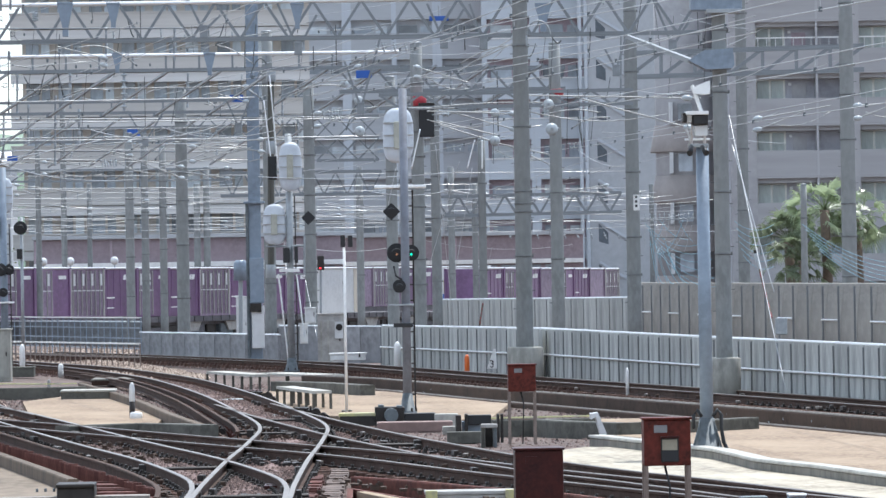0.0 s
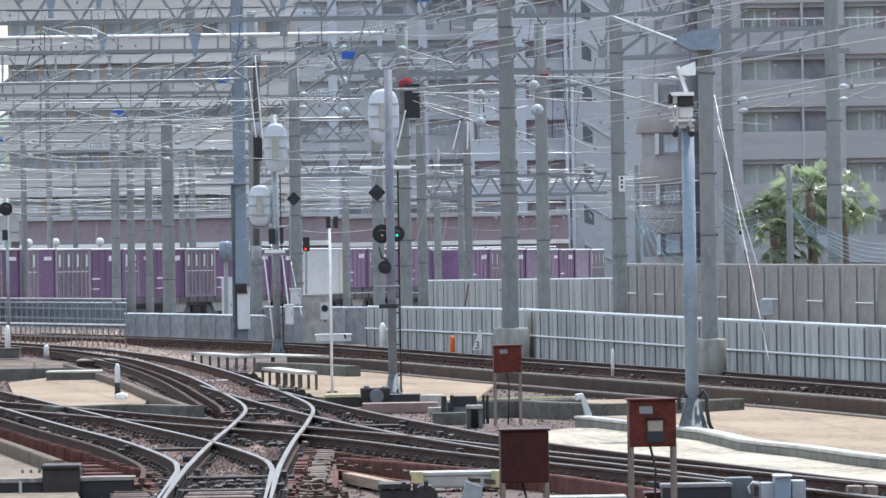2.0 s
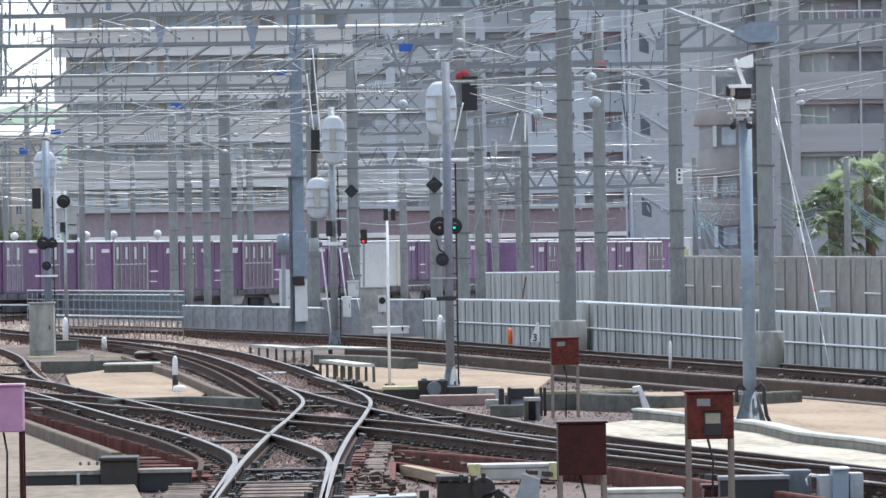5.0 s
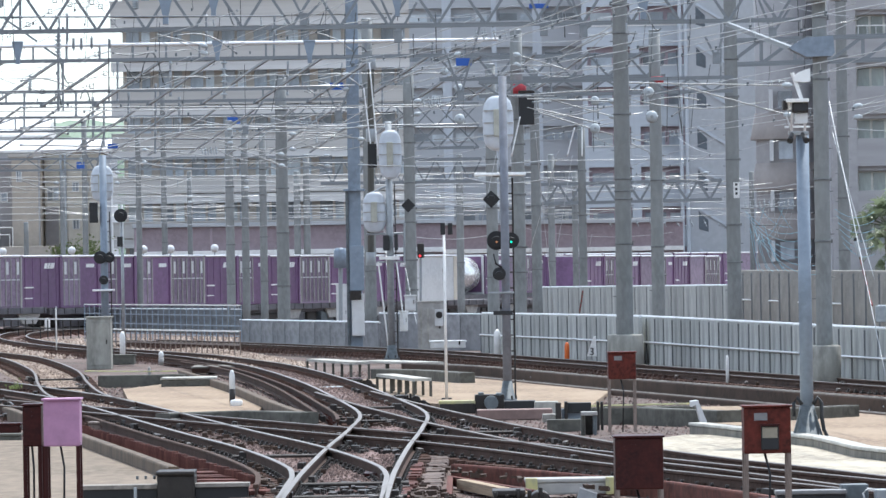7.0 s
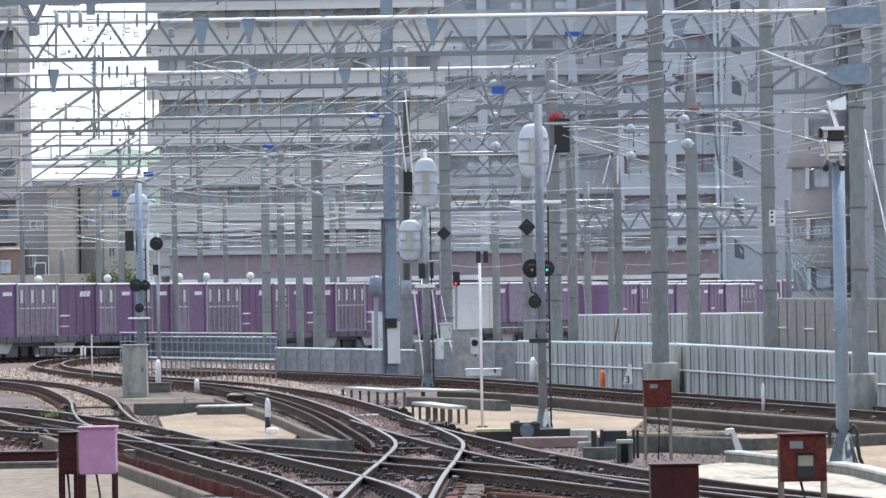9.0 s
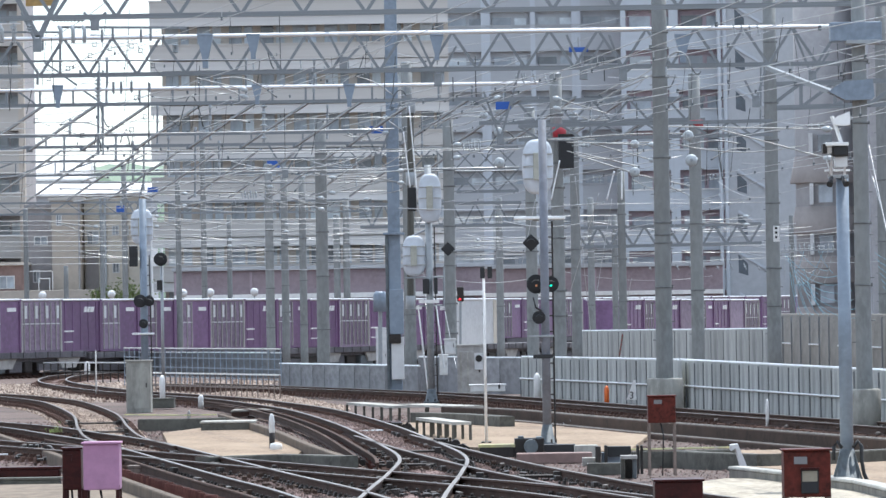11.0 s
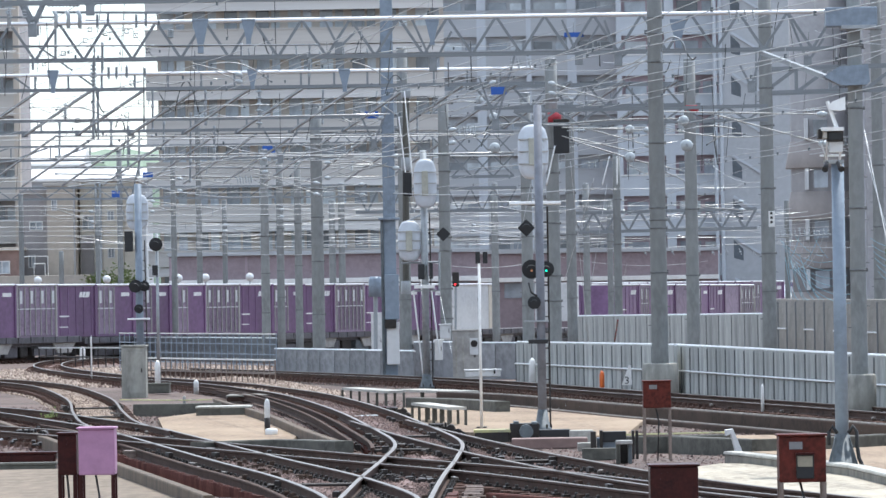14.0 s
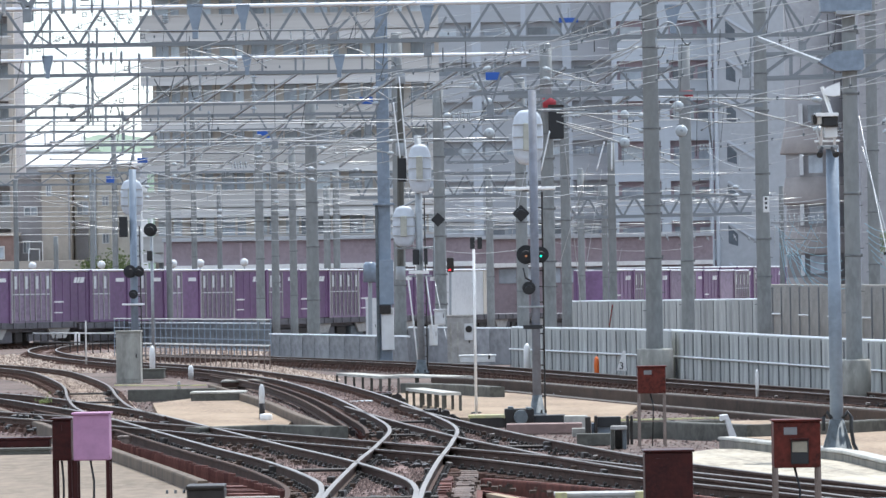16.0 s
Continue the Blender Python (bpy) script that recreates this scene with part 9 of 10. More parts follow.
clamp(CLIPS, (-7.474, 189.868, 9.452), 0.057)
clamp(CLIPS, (-9.723, 163.359, 8.009), 0.046)
clamp(CLIPS, (0.617, 156.41, 6.579), 0.040)
clamp(CLIPS, (-4.863, 170.432, 8.175), 0.038)
clamp(CLIPS, (-9.572, 160.636, 9.475), 0.024)
clamp(CLIPS, (1.295, 162.144, 9.154), 0.032)
clamp(CLIPS, (-7.765, 184.632, 9.637), 0.034)
clamp(CLIPS, (-9.649, 167.097, 7.247), 0.047)
clamp(CLIPS, (-7.845, 199.734, 9.505), 0.031)
clamp(CLIPS, (-8.728, 178.876, 7.533), 0.045)
clamp(CLIPS, (-9.489, 173.817, 7.98), 0.027)
clamp(CLIPS, (-3.411, 214.429, 9.009), 0.064)
clamp(CLIPS, (2.691, 191.071, 10.243), 0.046)
clamp(CLIPS, (-4.614, 196.967, 10.11), 0.048)
clamp(CLIPS, (-13.426, 213.611, 8.777), 0.045)
clamp(CLIPS, (-7.641, 207.078, 10.101), 0.055)
clamp(CLIPS, (-0.556, 195.794, 7.661), 0.054)
clamp(CLIPS, (-0.397, 179.091, 8.916), 0.034)
clamp(CLIPS, (-6.282, 171.535, 10.064), 0.044)
clamp(CLIPS, (0.936, 169.186, 8.346), 0.037)
clamp(CLIPS, (-2.577, 194.26, 7.761), 0.030)
clamp(CLIPS, (-9.215, 208.429, 8.959), 0.060)
clamp(CLIPS, (-9.798, 178.157, 7.348), 0.046)
clamp(CLIPS, (-12.119, 207.54, 11.082), 0.058)
clamp(CLIPS, (-7.159, 173.156, 10.022), 0.055)
clamp(CLIPS, (2.498, 164.987, 6.671), 0.037)
wire(STAYS, (-1.385, 176, 7.856), (-1.186, 176, 5.951), 0.0, 0.0207, GALV)
wire(STAYS, (-1.2, 176, 8.602), (-1.002, 176, 5.948), 0.0, 0.0207, GALV)
wire(STAYS, (3.128, 170, 6.774), (2.864, 170, 5.643), 0.0, 0.0221, GALV)
wire(STAYS, (5.514, 200, 7.144), (5.245, 200, 6.174), 0.0, 0.0260, GALV)
wire(STAYS, (5.91, 205, 7.256), (5.894, 205, 6.258), 0.0, 0.0266, GALV)
span_tube("dark brown upright timber pole among the wires", (-1.173, 178, 8.671), (-1.27, 178, 2.787), 0.0990, MOSSY)


def hanger(label, a, b, tip, m=TRUSS, r=0.05, plate_m=None):
    """Two struts that meet in a V, with a gusset at the tip."""
    a, b, c = Vector(a), Vector(b), Vector(tip)
    t = Thing("v_hanger", c, label, "hanger", "hangers")
    t.rod("strut", a, c, r, m, kind="bar")
    t.rod("strut", b, c, r, m, kind="bar")
    t.box("gusset", c + Vector((-0.10, -0.08, -0.16)), c + Vector((0.10, 0.08, 0.16)), m, 0.01)
    return t


hanger("grey V-shaped steel hanger under a beam", (0.951, 165, 8.6), (2.017, 165, 9.368), (1.4, 165, 7.256), r=0.06)
hanger("grey V-shaped steel hanger under a beam", (2.988, 150, 9.436), (3.915, 150, 9.278), (3.401, 150, 8.457), r=0.06)
hanger("grey V-shaped steel hanger under a beam", (-2.778, 190, 8.508), (-1.59, 190, 9.213), (-2.307, 190, 7.414), r=0.06)
hanger("grey V-shaped steel hanger under a beam", (-10.071, 140, 9.718), (-9.337, 140, 9.706), (-9.71, 140, 8.938), r=0.06)
hanger("grey V-shaped steel hanger under a beam", (-8.604, 140, 9.693), (-8.07, 140, 9.685), (-8.341, 140, 9.422), r=0.06)
hanger("grey V-shaped steel hanger under a beam", (4.06, 150, 9.418), (4.762, 150, 8.692), (4.4, 150, 8.412), r=0.06)
hanger("grey V-shaped steel hanger under a beam", (8.706, 150, 9.484), (9.625, 150, 8.897), (9.185, 150, 8.261), r=0.06)
hanger("grey V-shaped steel hanger under a beam", (-11.985, 215, 7.197), (-11.053, 215, 7.796), (-11.449, 215, 6.164), r=0.06)
hanger("grey V-shaped steel hanger under a beam", (-3.082, 150, 9.68), (-2.231, 150, 9.237), (-2.667, 150, 8.815), r=0.06)
hanger("grey V-shaped steel hanger under a beam", (-0.798, 150, 9.499), (0.197, 150, 9.196), (-0.288, 150, 8.347), r=0.06)
hanger("grey V-shaped steel hanger under a beam", (8.216, 165, 8.794), (8.853, 165, 9.255), (8.521, 165, 8.191), r=0.06)
hanger("grey V-shaped steel hanger under a beam", (-6.171, 200, 8.309), (-4.933, 200, 8.288), (-5.579, 200, 7.251), r=0.06)


def funnel(label, c, top, h, m=BLUEST):
    """A tapered steel drop bracket under a beam."""
    c = Vector(c)
    t = Thing("drop_bracket", c, label, "bracket", "drop brackets")
    bm = bmesh.new()
    ring_bm(bm, [[c + Vector((u * w, v * 0.15, z)) for u, v in ((-1, -1), (1, -1), (1, 1), (-1, 1))] for w, z in ((top, 0), (top * 0.35, -h), (top * 0.35, -h * 1.35))], smooth=False)
    t.part("taper", bm, m)
    t.box("flange", c + Vector((-top, -0.17, 0)), c + Vector((top, 0.17, 0.05)), m, 0.01)
    return t


funnel("tapered blue-grey steel drop bracket", (-11.293, 171, 9.157), 0.16, 0.45)
funnel("tapered blue-grey steel drop bracket", (-4.909, 149, 9.492), 0.17, 0.45)
funnel("tapered blue-grey steel drop bracket", (-6.115, 149, 9.512), 0.2, 0.6)
funnel("tapered blue-grey steel drop bracket", (-2.888, 171, 9.05), 0.17, 0.45)
funnel("tapered blue-grey steel drop bracket", (-5.543, 171, 9.094), 0.15, 0.4)
funnel("tapered blue-grey steel drop bracket", (5.877, 149, 9.313), 0.2, 0.5)
funnel("tapered blue-grey steel drop bracket", (-0.296, 149, 9.415), 0.17, 0.45)


# gear hung from the high beam against the sky
GEARHANG = Thing("beam_hanger", (-10.378, 150.00, 9.611), "large V-shaped grey hanger with a drop box", "hanger", "hangers")
GEARHANG.rod("strut", (-11.127, 150.00, 11.054), (-10.406, 150.00, 9.640), 0.13, TRUSS, kind="bar")
GEARHANG.rod("strut", (-9.728, 150.00, 10.887), (-10.320, 150.00, 9.638), 0.13, TRUSS, kind="bar")
GEARHANG.box("drop_box", (-10.498, 150.00, 9.270), (-10.248, 150.20, 9.694), TRUSS, 0.01)
GEARHANG.box("board", (-10.701, 150.30, 10.404), (-9.976, 150.34, 10.634), OCHREB, 0.01, label="ochre painted board")
insulator("dark ribbed string insulator under a high beam", (-10.028, 150.00, 10.020), (-9.199, 150.00, 10.006), 0.055, 9, DARKST)
STUBS = Thing("beam_fittings", (-8.777, 150.00, 9.613), "grey stub posts and bars on a high gantry beam", "beam fittings")
STUBS.rod("stub", (-9.785, 149.50, 9.720), (-9.802, 149.50, 8.666), 0.06, TRUSS, kind="bar")
STUBS.rod("stub", (-8.731, 149.50, 9.745), (-8.736, 149.50, 9.418), 0.06, TRUSS, kind="bar")
STUBS.rod("stub", (-8.460, 149.50, 9.769), (-8.465, 149.50, 9.442), 0.06, TRUSS, kind="bar")
STUBS.rod("stub", (-7.748, 149.50, 9.729), (-7.753, 149.50, 9.401), 0.06, TRUSS, kind="bar")
STUBS.rod("stub", (-7.505, 149.50, 9.768), (-7.510, 149.50, 9.426), 0.06, TRUSS, kind="bar")
STUBS.rod("stub", (-10.372, 149.50, 8.704), (-10.377, 149.50, 8.376), 0.06, TRUSS, kind="bar")
STUBS.rod("stub", (-8.615, 149.50, 8.945), (-8.625, 149.50, 8.333), 0.06, TRUSS, kind="bar")
STUBS.rod("stub", (-8.833, 149.50, 8.707), (-8.839, 149.50, 8.336), 0.06, TRUSS, kind="bar")
STUBS.rod("stub", (-8.467, 149.50, 8.416), (-8.471, 149.50, 8.159), 0.06, TRUSS, kind="bar")
STUBS.rod("stub", (-8.268, 149.50, 8.412), (-8.272, 149.50, 8.156), 0.06, TRUSS, kind="bar")
STUBS.rod("stub", (-8.011, 149.50, 8.408), (-8.015, 149.50, 8.166), 0.06, TRUSS, kind="bar")
STUBS.rod("stub", (-7.556, 149.50, 8.372), (-7.560, 149.50, 8.144), 0.06, TRUSS, kind="bar")
STUBS.rod("bar", (-11.378, 150.40, 9.761), (-9.802, 150.40, 9.735), 0.05, TRUSS, kind="bar")
STUBS.rod("bar", (-9.087, 150.40, 9.637), (-6.909, 150.40, 9.572), 0.06, TRUSS, kind="bar")
STUBS.rod("bar", (-9.828, 150.40, 9.864), (-6.647, 150.40, 9.797), 0.06, TRUSS, kind="bar")
STUBS.rod("bar", (-11.390, 150.40, 9.015), (-9.785, 150.40, 9.003), 0.055, TRUSS, kind="bar")
STUBS.rod("bar", (-9.174, 150.40, 8.634), (-8.300, 150.40, 8.620), 0.06, TRUSS, kind="bar")
STUBS.rod("brace", (-11.715, 172.00, 9.902), (-10.792, 172.00, 9.231), 0.055, TRUSS, kind="bar")
STUBS.rod("brace", (-10.662, 172.00, 9.114), (-10.079, 172.00, 8.695), 0.055, TRUSS, kind="bar")
STUBS.rod("brace", (-12.483, 172.00, 9.062), (-12.029, 172.00, 8.727), 0.055, TRUSS, kind="bar")
STUBS.tube("white_insulator", [(-11.270, 149.00, 9.863), (-11.215, 149.00, 9.749), (-11.220, 149.00, 9.422)], 0.05, CERAMIC, 8)
STUBS.tube("white_insulator", [(-10.971, 149.00, 9.858), (-10.916, 149.00, 9.744), (-10.922, 149.00, 9.417)], 0.05, CERAMIC, 8)
STUBS.tube("white_insulator", [(-9.793, 149.00, 9.839), (-9.738, 149.00, 9.724), (-9.743, 149.00, 9.397)], 0.05, CERAMIC, 8)
STUBS.tube("white_insulator", [(-9.481, 149.00, 9.833), (-9.426, 149.00, 9.719), (-9.431, 149.00, 9.392)], 0.05, CERAMIC, 8)
STUBS.tube("white_insulator", [(-9.197, 149.00, 9.829), (-9.142, 149.00, 9.714), (-9.147, 149.00, 9.388)], 0.05, CERAMIC, 8)
TWIN = Thing("hanging_post", (-10.163, 172.00, 8.581), "pair of thin grey posts hanging from a beam", "post")
TWIN.rod("post", (-10.178, 172.00, 8.663), (-10.201, 172.00, 7.221), 0.05, TRUSS, kind="bar")
TWIN.rod("post", (-10.047, 172.00, 8.661), (-10.070, 172.00, 7.219), 0.05, TRUSS, kind="bar")
SQUARES = Thing("overhead_line", (-8.355, 140.00, 8.938), "thin wires carrying small square clamps", "overhead line", "overhead lines")
for c in ((-8.355, 140.00, 8.938), (-8.466, 140.00, 8.673), (-7.996, 140.00, 8.839), (-7.488, 140.00, 8.884), (-7.277, 140.00, 8.774), (-8.991, 140.00, 8.375), (-9.448, 140.00, 8.142), (-7.388, 140.00, 7.654), (-6.989, 140.00, 8.408), (-9.768, 140.00, 7.152), (-8.010, 140.00, 6.949), (-7.517, 140.00, 6.901), (-8.680, 140.00, 6.787), (-7.192, 140.00, 7.202)):
    c = Vector(c)
    SQUARES.tube("square_clamp", [c + Vector((u * 0.045, 0, v * 0.05)) for u, v in ((-1, -1), (1, -1), (1, 1), (-1, 1), (-1, -1.1))], 0.014, DARKST, 5)
wire(SQUARES, (-9.448, 140.00, 8.142), (-8.991, 140.00, 8.375), 0.01, 0.006, DARKWIRE, 4)
wire(SQUARES, (-8.991, 140.00, 8.375), (-8.466, 140.00, 8.673), 0.01, 0.006, DARKWIRE, 4)
wire(SQUARES, (-8.466, 140.00, 8.673), (-7.996, 140.00, 8.839), 0.01, 0.006, DARKWIRE, 4)
wire(SQUARES, (-7.996, 140.00, 8.839), (-7.354, 140.00, 8.935), 0.01, 0.006, DARKWIRE, 4)
wire(SQUARES, (-7.354, 140.00, 8.935), (-7.277, 140.00, 8.774), 0.01, 0.006, DARKWIRE, 4)
wire(SQUARES, (-7.277, 140.00, 8.774), (-6.989, 140.00, 8.408), 0.01, 0.006, DARKWIRE, 4)
wire(SQUARES, (-6.989, 140.00, 8.408), (-6.780, 140.00, 8.151), 0.01, 0.006, DARKWIRE, 4)
wire(SQUARES, (-10.595, 140.00, 9.042), (-7.261, 140.00, 8.947), 0.03, 0.008, WIREM, 8)
wire(SQUARES, (-10.604, 140.00, 8.482), (-9.338, 140.00, 8.354), 0.03, 0.008, WIREM, 8)
wire(SQUARES, (-7.388, 140.00, 7.654), (-5.279, 140.00, 7.726), 0.03, 0.008, WIREM, 8)
wire(SQUARES, (-9.768, 140.00, 7.152), (-8.680, 140.00, 6.787), 0.02, 0.006, DARKWIRE, 6)
wire(SQUARES, (-8.680, 140.00, 6.787), (-7.517, 140.00, 6.901), 0.02, 0.006, DARKWIRE, 6)
wire(SQUARES, (-8.010, 140.00, 6.949), (-7.192, 140.00, 7.202), 0.02, 0.006, DARKWIRE, 6)


def plate_sign(label, lo, hi, m, name="identity_plate"):
    lo, hi = [Vector([f(a, b) for a, b in zip(lo, hi)]) for f in (min, max)]
    t = Thing(name, ((lo.x + hi.x) / 2, lo.y, lo.z), label, "plate", "blue plates" if m is BLUEP else "")
    t.box("plate", lo, hi + Vector((0, 0.04, 0)), m, 0.005)
    t.rod("hook", ((lo.x + hi.x) / 2, lo.y + 0.05, hi.z - 0.02), ((lo.x + hi.x) / 2, lo.y + 0.05, hi.z + 0.25), 0.015, STEEL)
    return t


plate_sign("small blue plate hung under a beam", (1.28, 165, 8.091), (1.708, 165, 8.304), BLUEP)
plate_sign("small blue plate hung under a beam", (-2.583, 190, 8.242), (-2.145, 190, 8.471), BLUEP)
plate_sign("small blue plate hung under a beam", (-8.103, 262, 8.986), (-7.549, 262, 9.302), BLUEP)
plate_sign("small blue plate hung under a beam", (3.038, 150, 8.999), (3.526, 150, 9.12), BLUEP)
plate_sign("small blue plate hung under a beam", (-11.005, 215, 7.007), (-10.633, 215, 7.185), BLUEP)
plate_sign("small blue plate hung under a beam", (-14.12, 250, 6.924), (-13.782, 250, 7.204), BLUEP)


# long bracing struts between the gantries
for k in range(13):
    x = -15.583 + k * 1.75
    t = Thing("bracing_strut", (x, 195, 7.987), "long raking steel brace between gantry beams", "brace", "gantry braces")
    t.rod("strut", (x, 195, 8.024), (0.913 * x + 2.03, 178, 8.862), 0.07, TRUSS, kind="bar")
    t.rod("end_plate", (x - 0.1, 195, 8.024), (x + 0.1, 195, 8.024), 0.12, TRUSS, kind="bar")
for k in range(11):
    x = -18.414 + k * 1.6
    t = Thing("bracing_strut", (x, 235, 7.151), "thin raking steel brace between far gantry beams", "brace", "gantry braces")
    t.rod("strut", (x, 235, 7.151), (0.872 * x + 2.54, 205, 8.232), 0.06, TRUSS, kind="bar")

# gabled blue-grey beam ends on the large pole
t = Thing("beam_end", (8.53, 124, 6.803), "gabled blue-grey steel beam end on a large pole", "beam end")
bm = bmesh.new()
prof = [(7.919, 124, 6.955), (8.253, 124, 7.162), (8.856, 124, 7.199), (8.886, 124, 6.844), (8.837, 124, 6.774), (8.293, 124, 6.76)]
fr, bk = [bm.verts.new(v) for v in prof], [bm.verts.new((v[0], v[1] + 0.6, v[2])) for v in prof]
bm.faces.new(fr)
bm.faces.new(bk[::-1])
for i in range(6):
    bm.faces.new((fr[i], fr[(i + 1) % 6], bk[(i + 1) % 6], bk[i]))
t.part("casing", bm, BLUEST)
t.rod("raking_beam", (8.014, 124.2, 6.937), (8.046, 150, 8.523), 0.10, TRUSS, kind="bar")
t = Thing("beam_end", (8.61, 124, 8.007), "square blue-grey steel beam end on a large pole", "beam end")
t.box("casing", (7.984, 124, 7.994), (9.066, 124.5, 8.402), BLUEST, 0.03)
t.box("lower_plate", (8.31, 123.95, 7.939), (9.036, 124.5, 8.023), STEEL, 0.01)

# hoop, red and black boxes on the poles
t = Thing("cable_hoop", (5.395, 146, 8.235), "curved grey steel cable hoop on a pole", "hoop")
t.tube("hoop", [(5.635 + 0.29 * math.cos(a), 145.9, 8.426 + 0.36 * math.sin(a)) for a in (math.pi * i / 14 for i in range(15))], 0.022, STEEL, 8)
t.tube("foot", [(5.339, 145.9, 8.426), (5.335, 145.9, 8.176), (5.599, 145.9, 8.172)], 0.022, STEEL, 8)
t = Thing("pole_box", (3.33, 172, 6.626), "tall black box clamped to a pole", "box")
t.box("case", (3.114, 171, 6.572), (3.561, 171.4, 7.489), BLACK, 0.02)
t.box("cap", (3.112, 170.9, 7.481), (3.579, 171.4, 7.554), DARK, 0.01)
for x, y0, y1, d in ((3.16, 7.469, 7.796, 171.6), (7.359, 7.896, 8.081, 177)):
    t = Thing("red_band", (x, d, y0), "red painted band round a concrete pole", "band", "red pole bands")
    t.tube("band", [(x, d, y0), (x, d, y1)], 0.2, REDP, 18)
t = Thing("number_plate", (9.349, 171, 4.351), "small white plate with dark bars on a pole", "plate")
t.box("plate", (9.267, 171, 4.352), (9.44, 171.05, 4.806), WHITE, 0.005)
for k in range(3):
    z = 4.449 + k * 0.13
    t.box("bar", (9.315, 170.98, z), (9.38, 170.997, z + 0.07), BLACK)

t = Thing("diamond_sign", (-0.141, 200, 4.322), "black diamond sign clamped to a pole", "sign")
plate(t, "board", (-0.136, 199.7, 4.604), 0.24, 0.24, BLACK, 0.05, 1.02, 24)
t.rod("clamp", (-0.136, 199.72, 4.604), (-0.022, 205, 4.659), 0.02, STEEL)
# far signal and hanging hazard rope
t = Thing("far_signal", (0.298, 240, 2.492), "small dark far signal head with a red lamp", "signal")
t.box("head", (0.167, 240, 2.905), (0.452, 240.3, 3.496), DARK, 0.05)
bm = bmesh.new()
tube_bm(bm, [(0.283, 239.95, 2.995), (0.283, 239.9, 2.995)], 0.05, 10)
t.part("lens", bm, LENS_R)
t.rod("post", (0.252, 240.1, -0.252), (0.305, 240.1, 2.903), 0.05, STEEL)
for (a, b) in (((4.703, 165, 1.779), (4.599, 165, 1.152)), ((9.266, 120, 1.57), (9.107, 121, 2.581))):
    t = Thing("hazard_rope", a, "faded red and brown banded guy wire cover", "guy cover", "guy covers")
    a, b = Vector(a), Vector(b)
    for i in range(10):
        t.rod("band", a.lerp(b, i / 10), a.lerp(b, (i + 1) / 10), 0.022, (HAZE_RED, DIRTY)[i % 2])
t = Thing("junction_box", (9.377, 119, 1.303), "small grey steel box hung beside a guy wire", "box")
t.box("body", (9.262, 119, 1.236), (9.499, 119.2, 1.571), STEEL, 0.02)
t.rod("bracket", (9.383, 119.2, 1.414), (9.682, 123, 1.381), 0.02, DARK)
t = Thing("insulator", (9.096, 121, 2.581), "pale insulator at the top of a guy cover", "insulator", "insulators")
t.rod("body", (9.118, 121, 2.535), (9.031, 121, 2.882), 0.045, CERAMIC)
t.rod("cap", (9.031, 121, 2.882), (9.021, 121, 2.951), 0.03, DARK)
t = Thing("pole_transformer", (-2.634, 225, 2.602), "pale blue round transformer on a pole", "transformer")
bm = bmesh.new()
tube_bm(bm, [(-2.763, 225, 2.54), (-2.753, 225, 3.183), (-2.751, 225, 3.311)], [0.26, 0.26, 0.18], 16)
t.part("drum", bm, BLUEST)
t.rod("post", (-2.801, 225.2, -0.3), (-2.755, 225.2, 3.184), 0.08, STEEL)

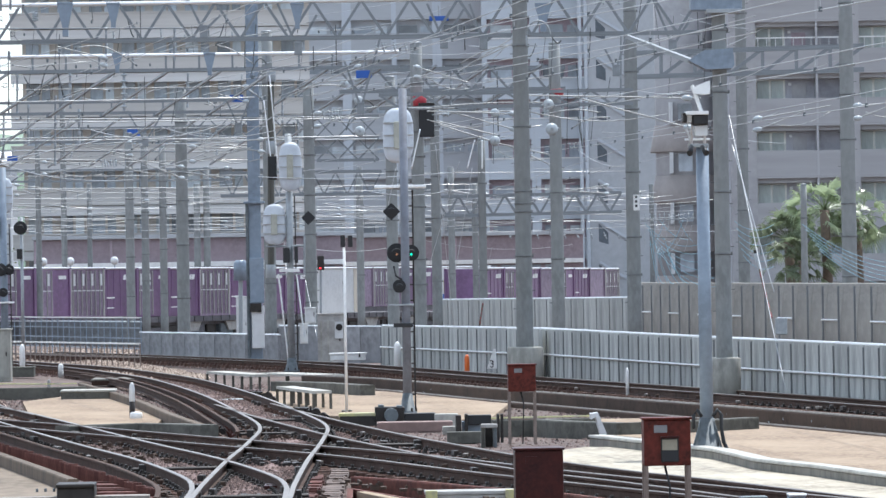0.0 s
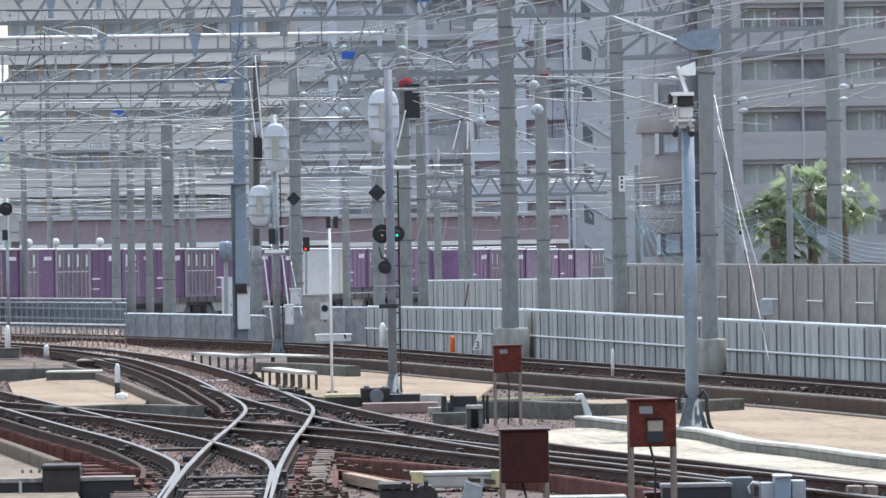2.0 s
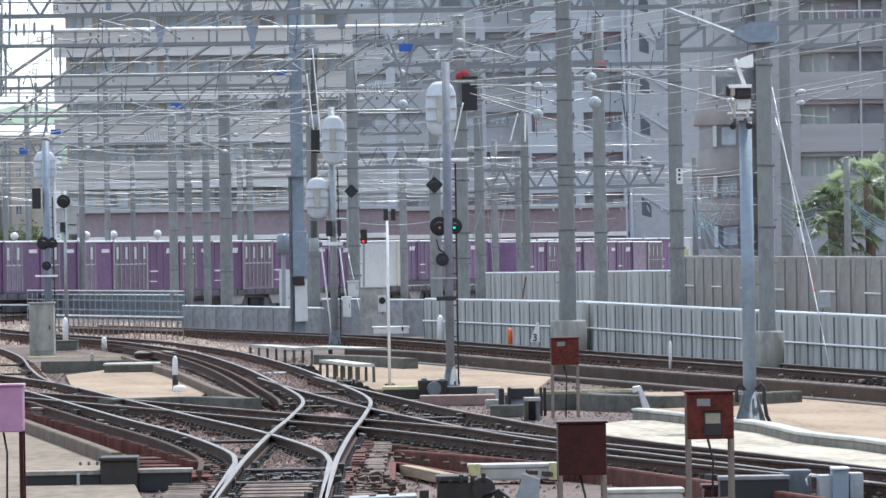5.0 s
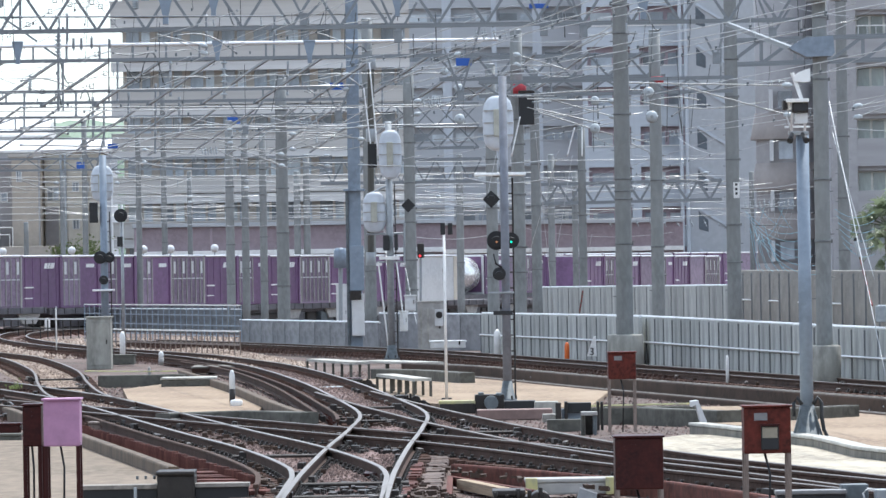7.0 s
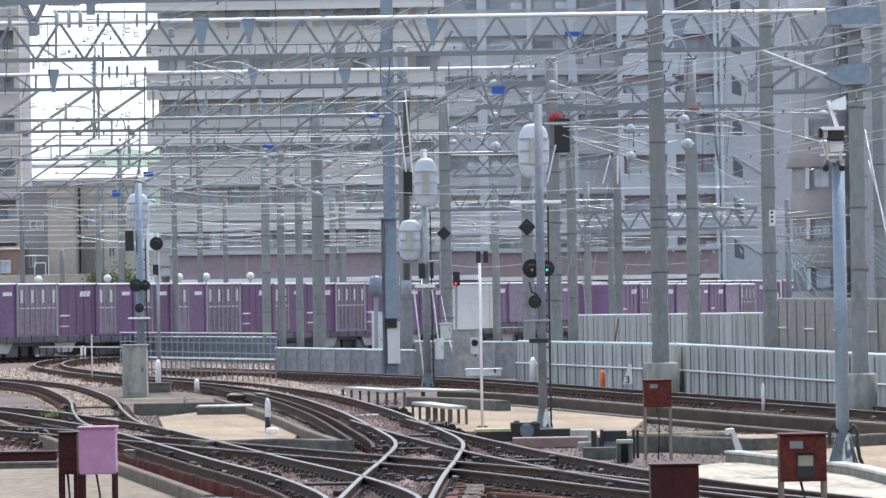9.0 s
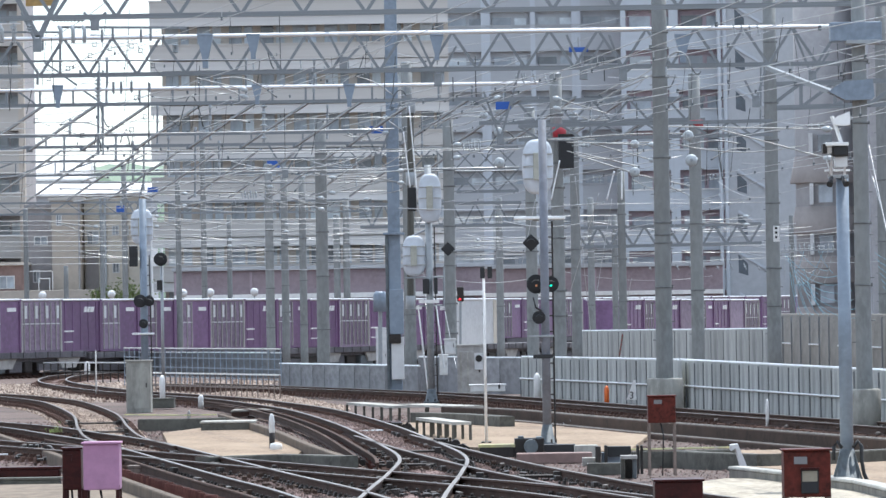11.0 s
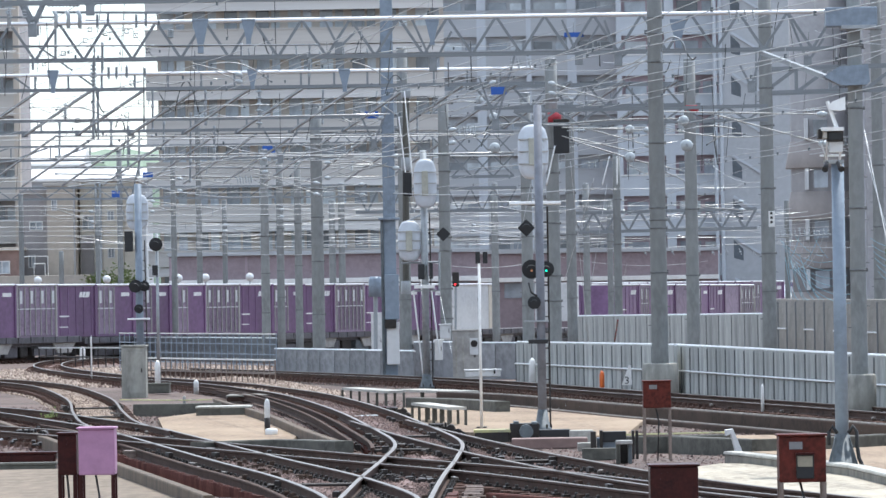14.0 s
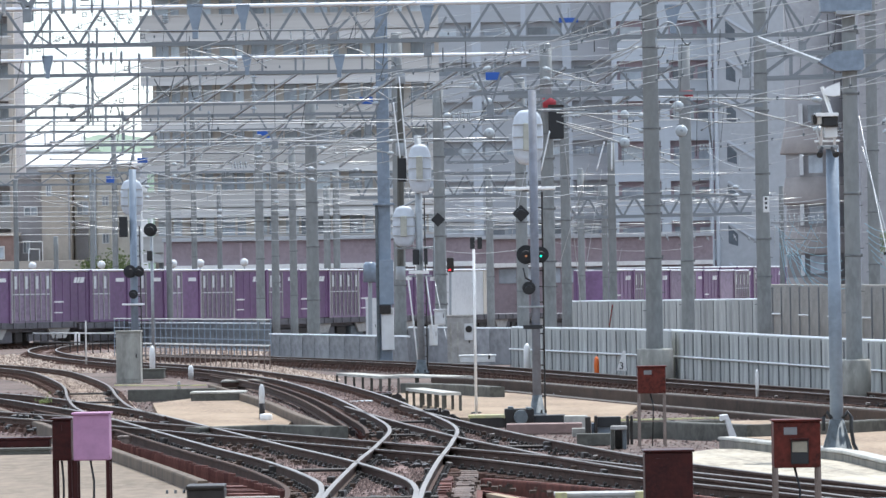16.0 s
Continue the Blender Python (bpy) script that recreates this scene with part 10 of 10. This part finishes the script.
# shrubs beyond the train and a weed between the rails
def shrub(label, c, r, n, seed, leaf=0.12):
    rng = random.Random(seed)
    bm = bmesh.new()
    for _ in range(n):
        d = Vector((rng.gauss(0, 1), rng.gauss(0, 1), abs(rng.gauss(0, 0.8)))) * r * 0.5
        u = Vector((rng.uniform(-1, 1), rng.uniform(-1, 1), rng.uniform(-1, 1))).normalized() * leaf
        w = u.cross(Vector((rng.random(), rng.random(), rng.random()))).normalized() * leaf * 0.5
        bm.faces.new([bm.verts.new(d + e) for e in (u, w, -u, -w)])
    ob = new("shrub", finish(bm, "shrub", LEAF))
    ob.location = c
    return tagged(ob, label, "shrub", kind="stuff")


shrub("green leafy shrub beyond the goods train", (-21.577, 395, 3.63), 1.3, 500, 3)
shrub("small green shrub beyond the goods train", (-23.326, 396, 3.812), 0.9, 300, 4)
shrub("small green weed between the rails", (-9.096, 134.645, -0.1), 0.16, 60, 5, 0.04)

# ---- the passing train ----
PASS = (-29.1, 292.4, 0.80, 20.5, 0.0, 0.0)
SPEED = 8.67
moving = Thing("passing_goods_train", (0, 0, 0), "goods train with mixed containers rolling past behind", "train")
MIX = ("purple pale blue purple mixed door pale purple purple mixed purple tank purple pale purple door purple purple mixed pale purple tank "
       "purple mixed purple pale purple door purple purple mixed pale purple plain_white").split()
for k, kind in enumerate(MIX):
    ob = put(kind, train_pose(0, (0, 0, 0, PASS[3], 0, 0)))
    ob.parent = moving.ob
    s = -k * 3.9
    ob.location = (math.sin(radians(PASS[3])) * s, math.cos(radians(PASS[3])) * s, 0.0)
    for key in ("category", "group"):
        if key in ob:
            del ob[key]

h = -radians(PASS[3])
for k in range(6):
    bm = bmesh.new()
    box_bm(bm, (-1.2, -9.9, -0.3), (1.2, 9.9, -0.02))
    for y in (-7, 7):
        box_bm(bm, (-0.9, y - 1.3, -0.9), (0.9, y + 1.3, -0.3), 0.1)
    s = -8 - 20.0 * k
    bmesh.ops.transform(bm, verts=bm.verts, matrix=Matrix.Translation((-math.sin(h) * s, math.cos(h) * s, 0)) @ Matrix.Rotation(h, 4, "Z"))
    moving.part("wagon_deck", bm, WAGON)


def motions():
    a = radians(PASS[3])
    rows = []
    for i in range(5):
        t = 4.0 * i
        d = START + SPEED * t
        rows.append((t, pose(PASS[0] + math.sin(a) * d, PASS[1] + math.cos(a) * d, PASS[2])))
    walk(moving.ob, rows)


START = 112.0
motions()
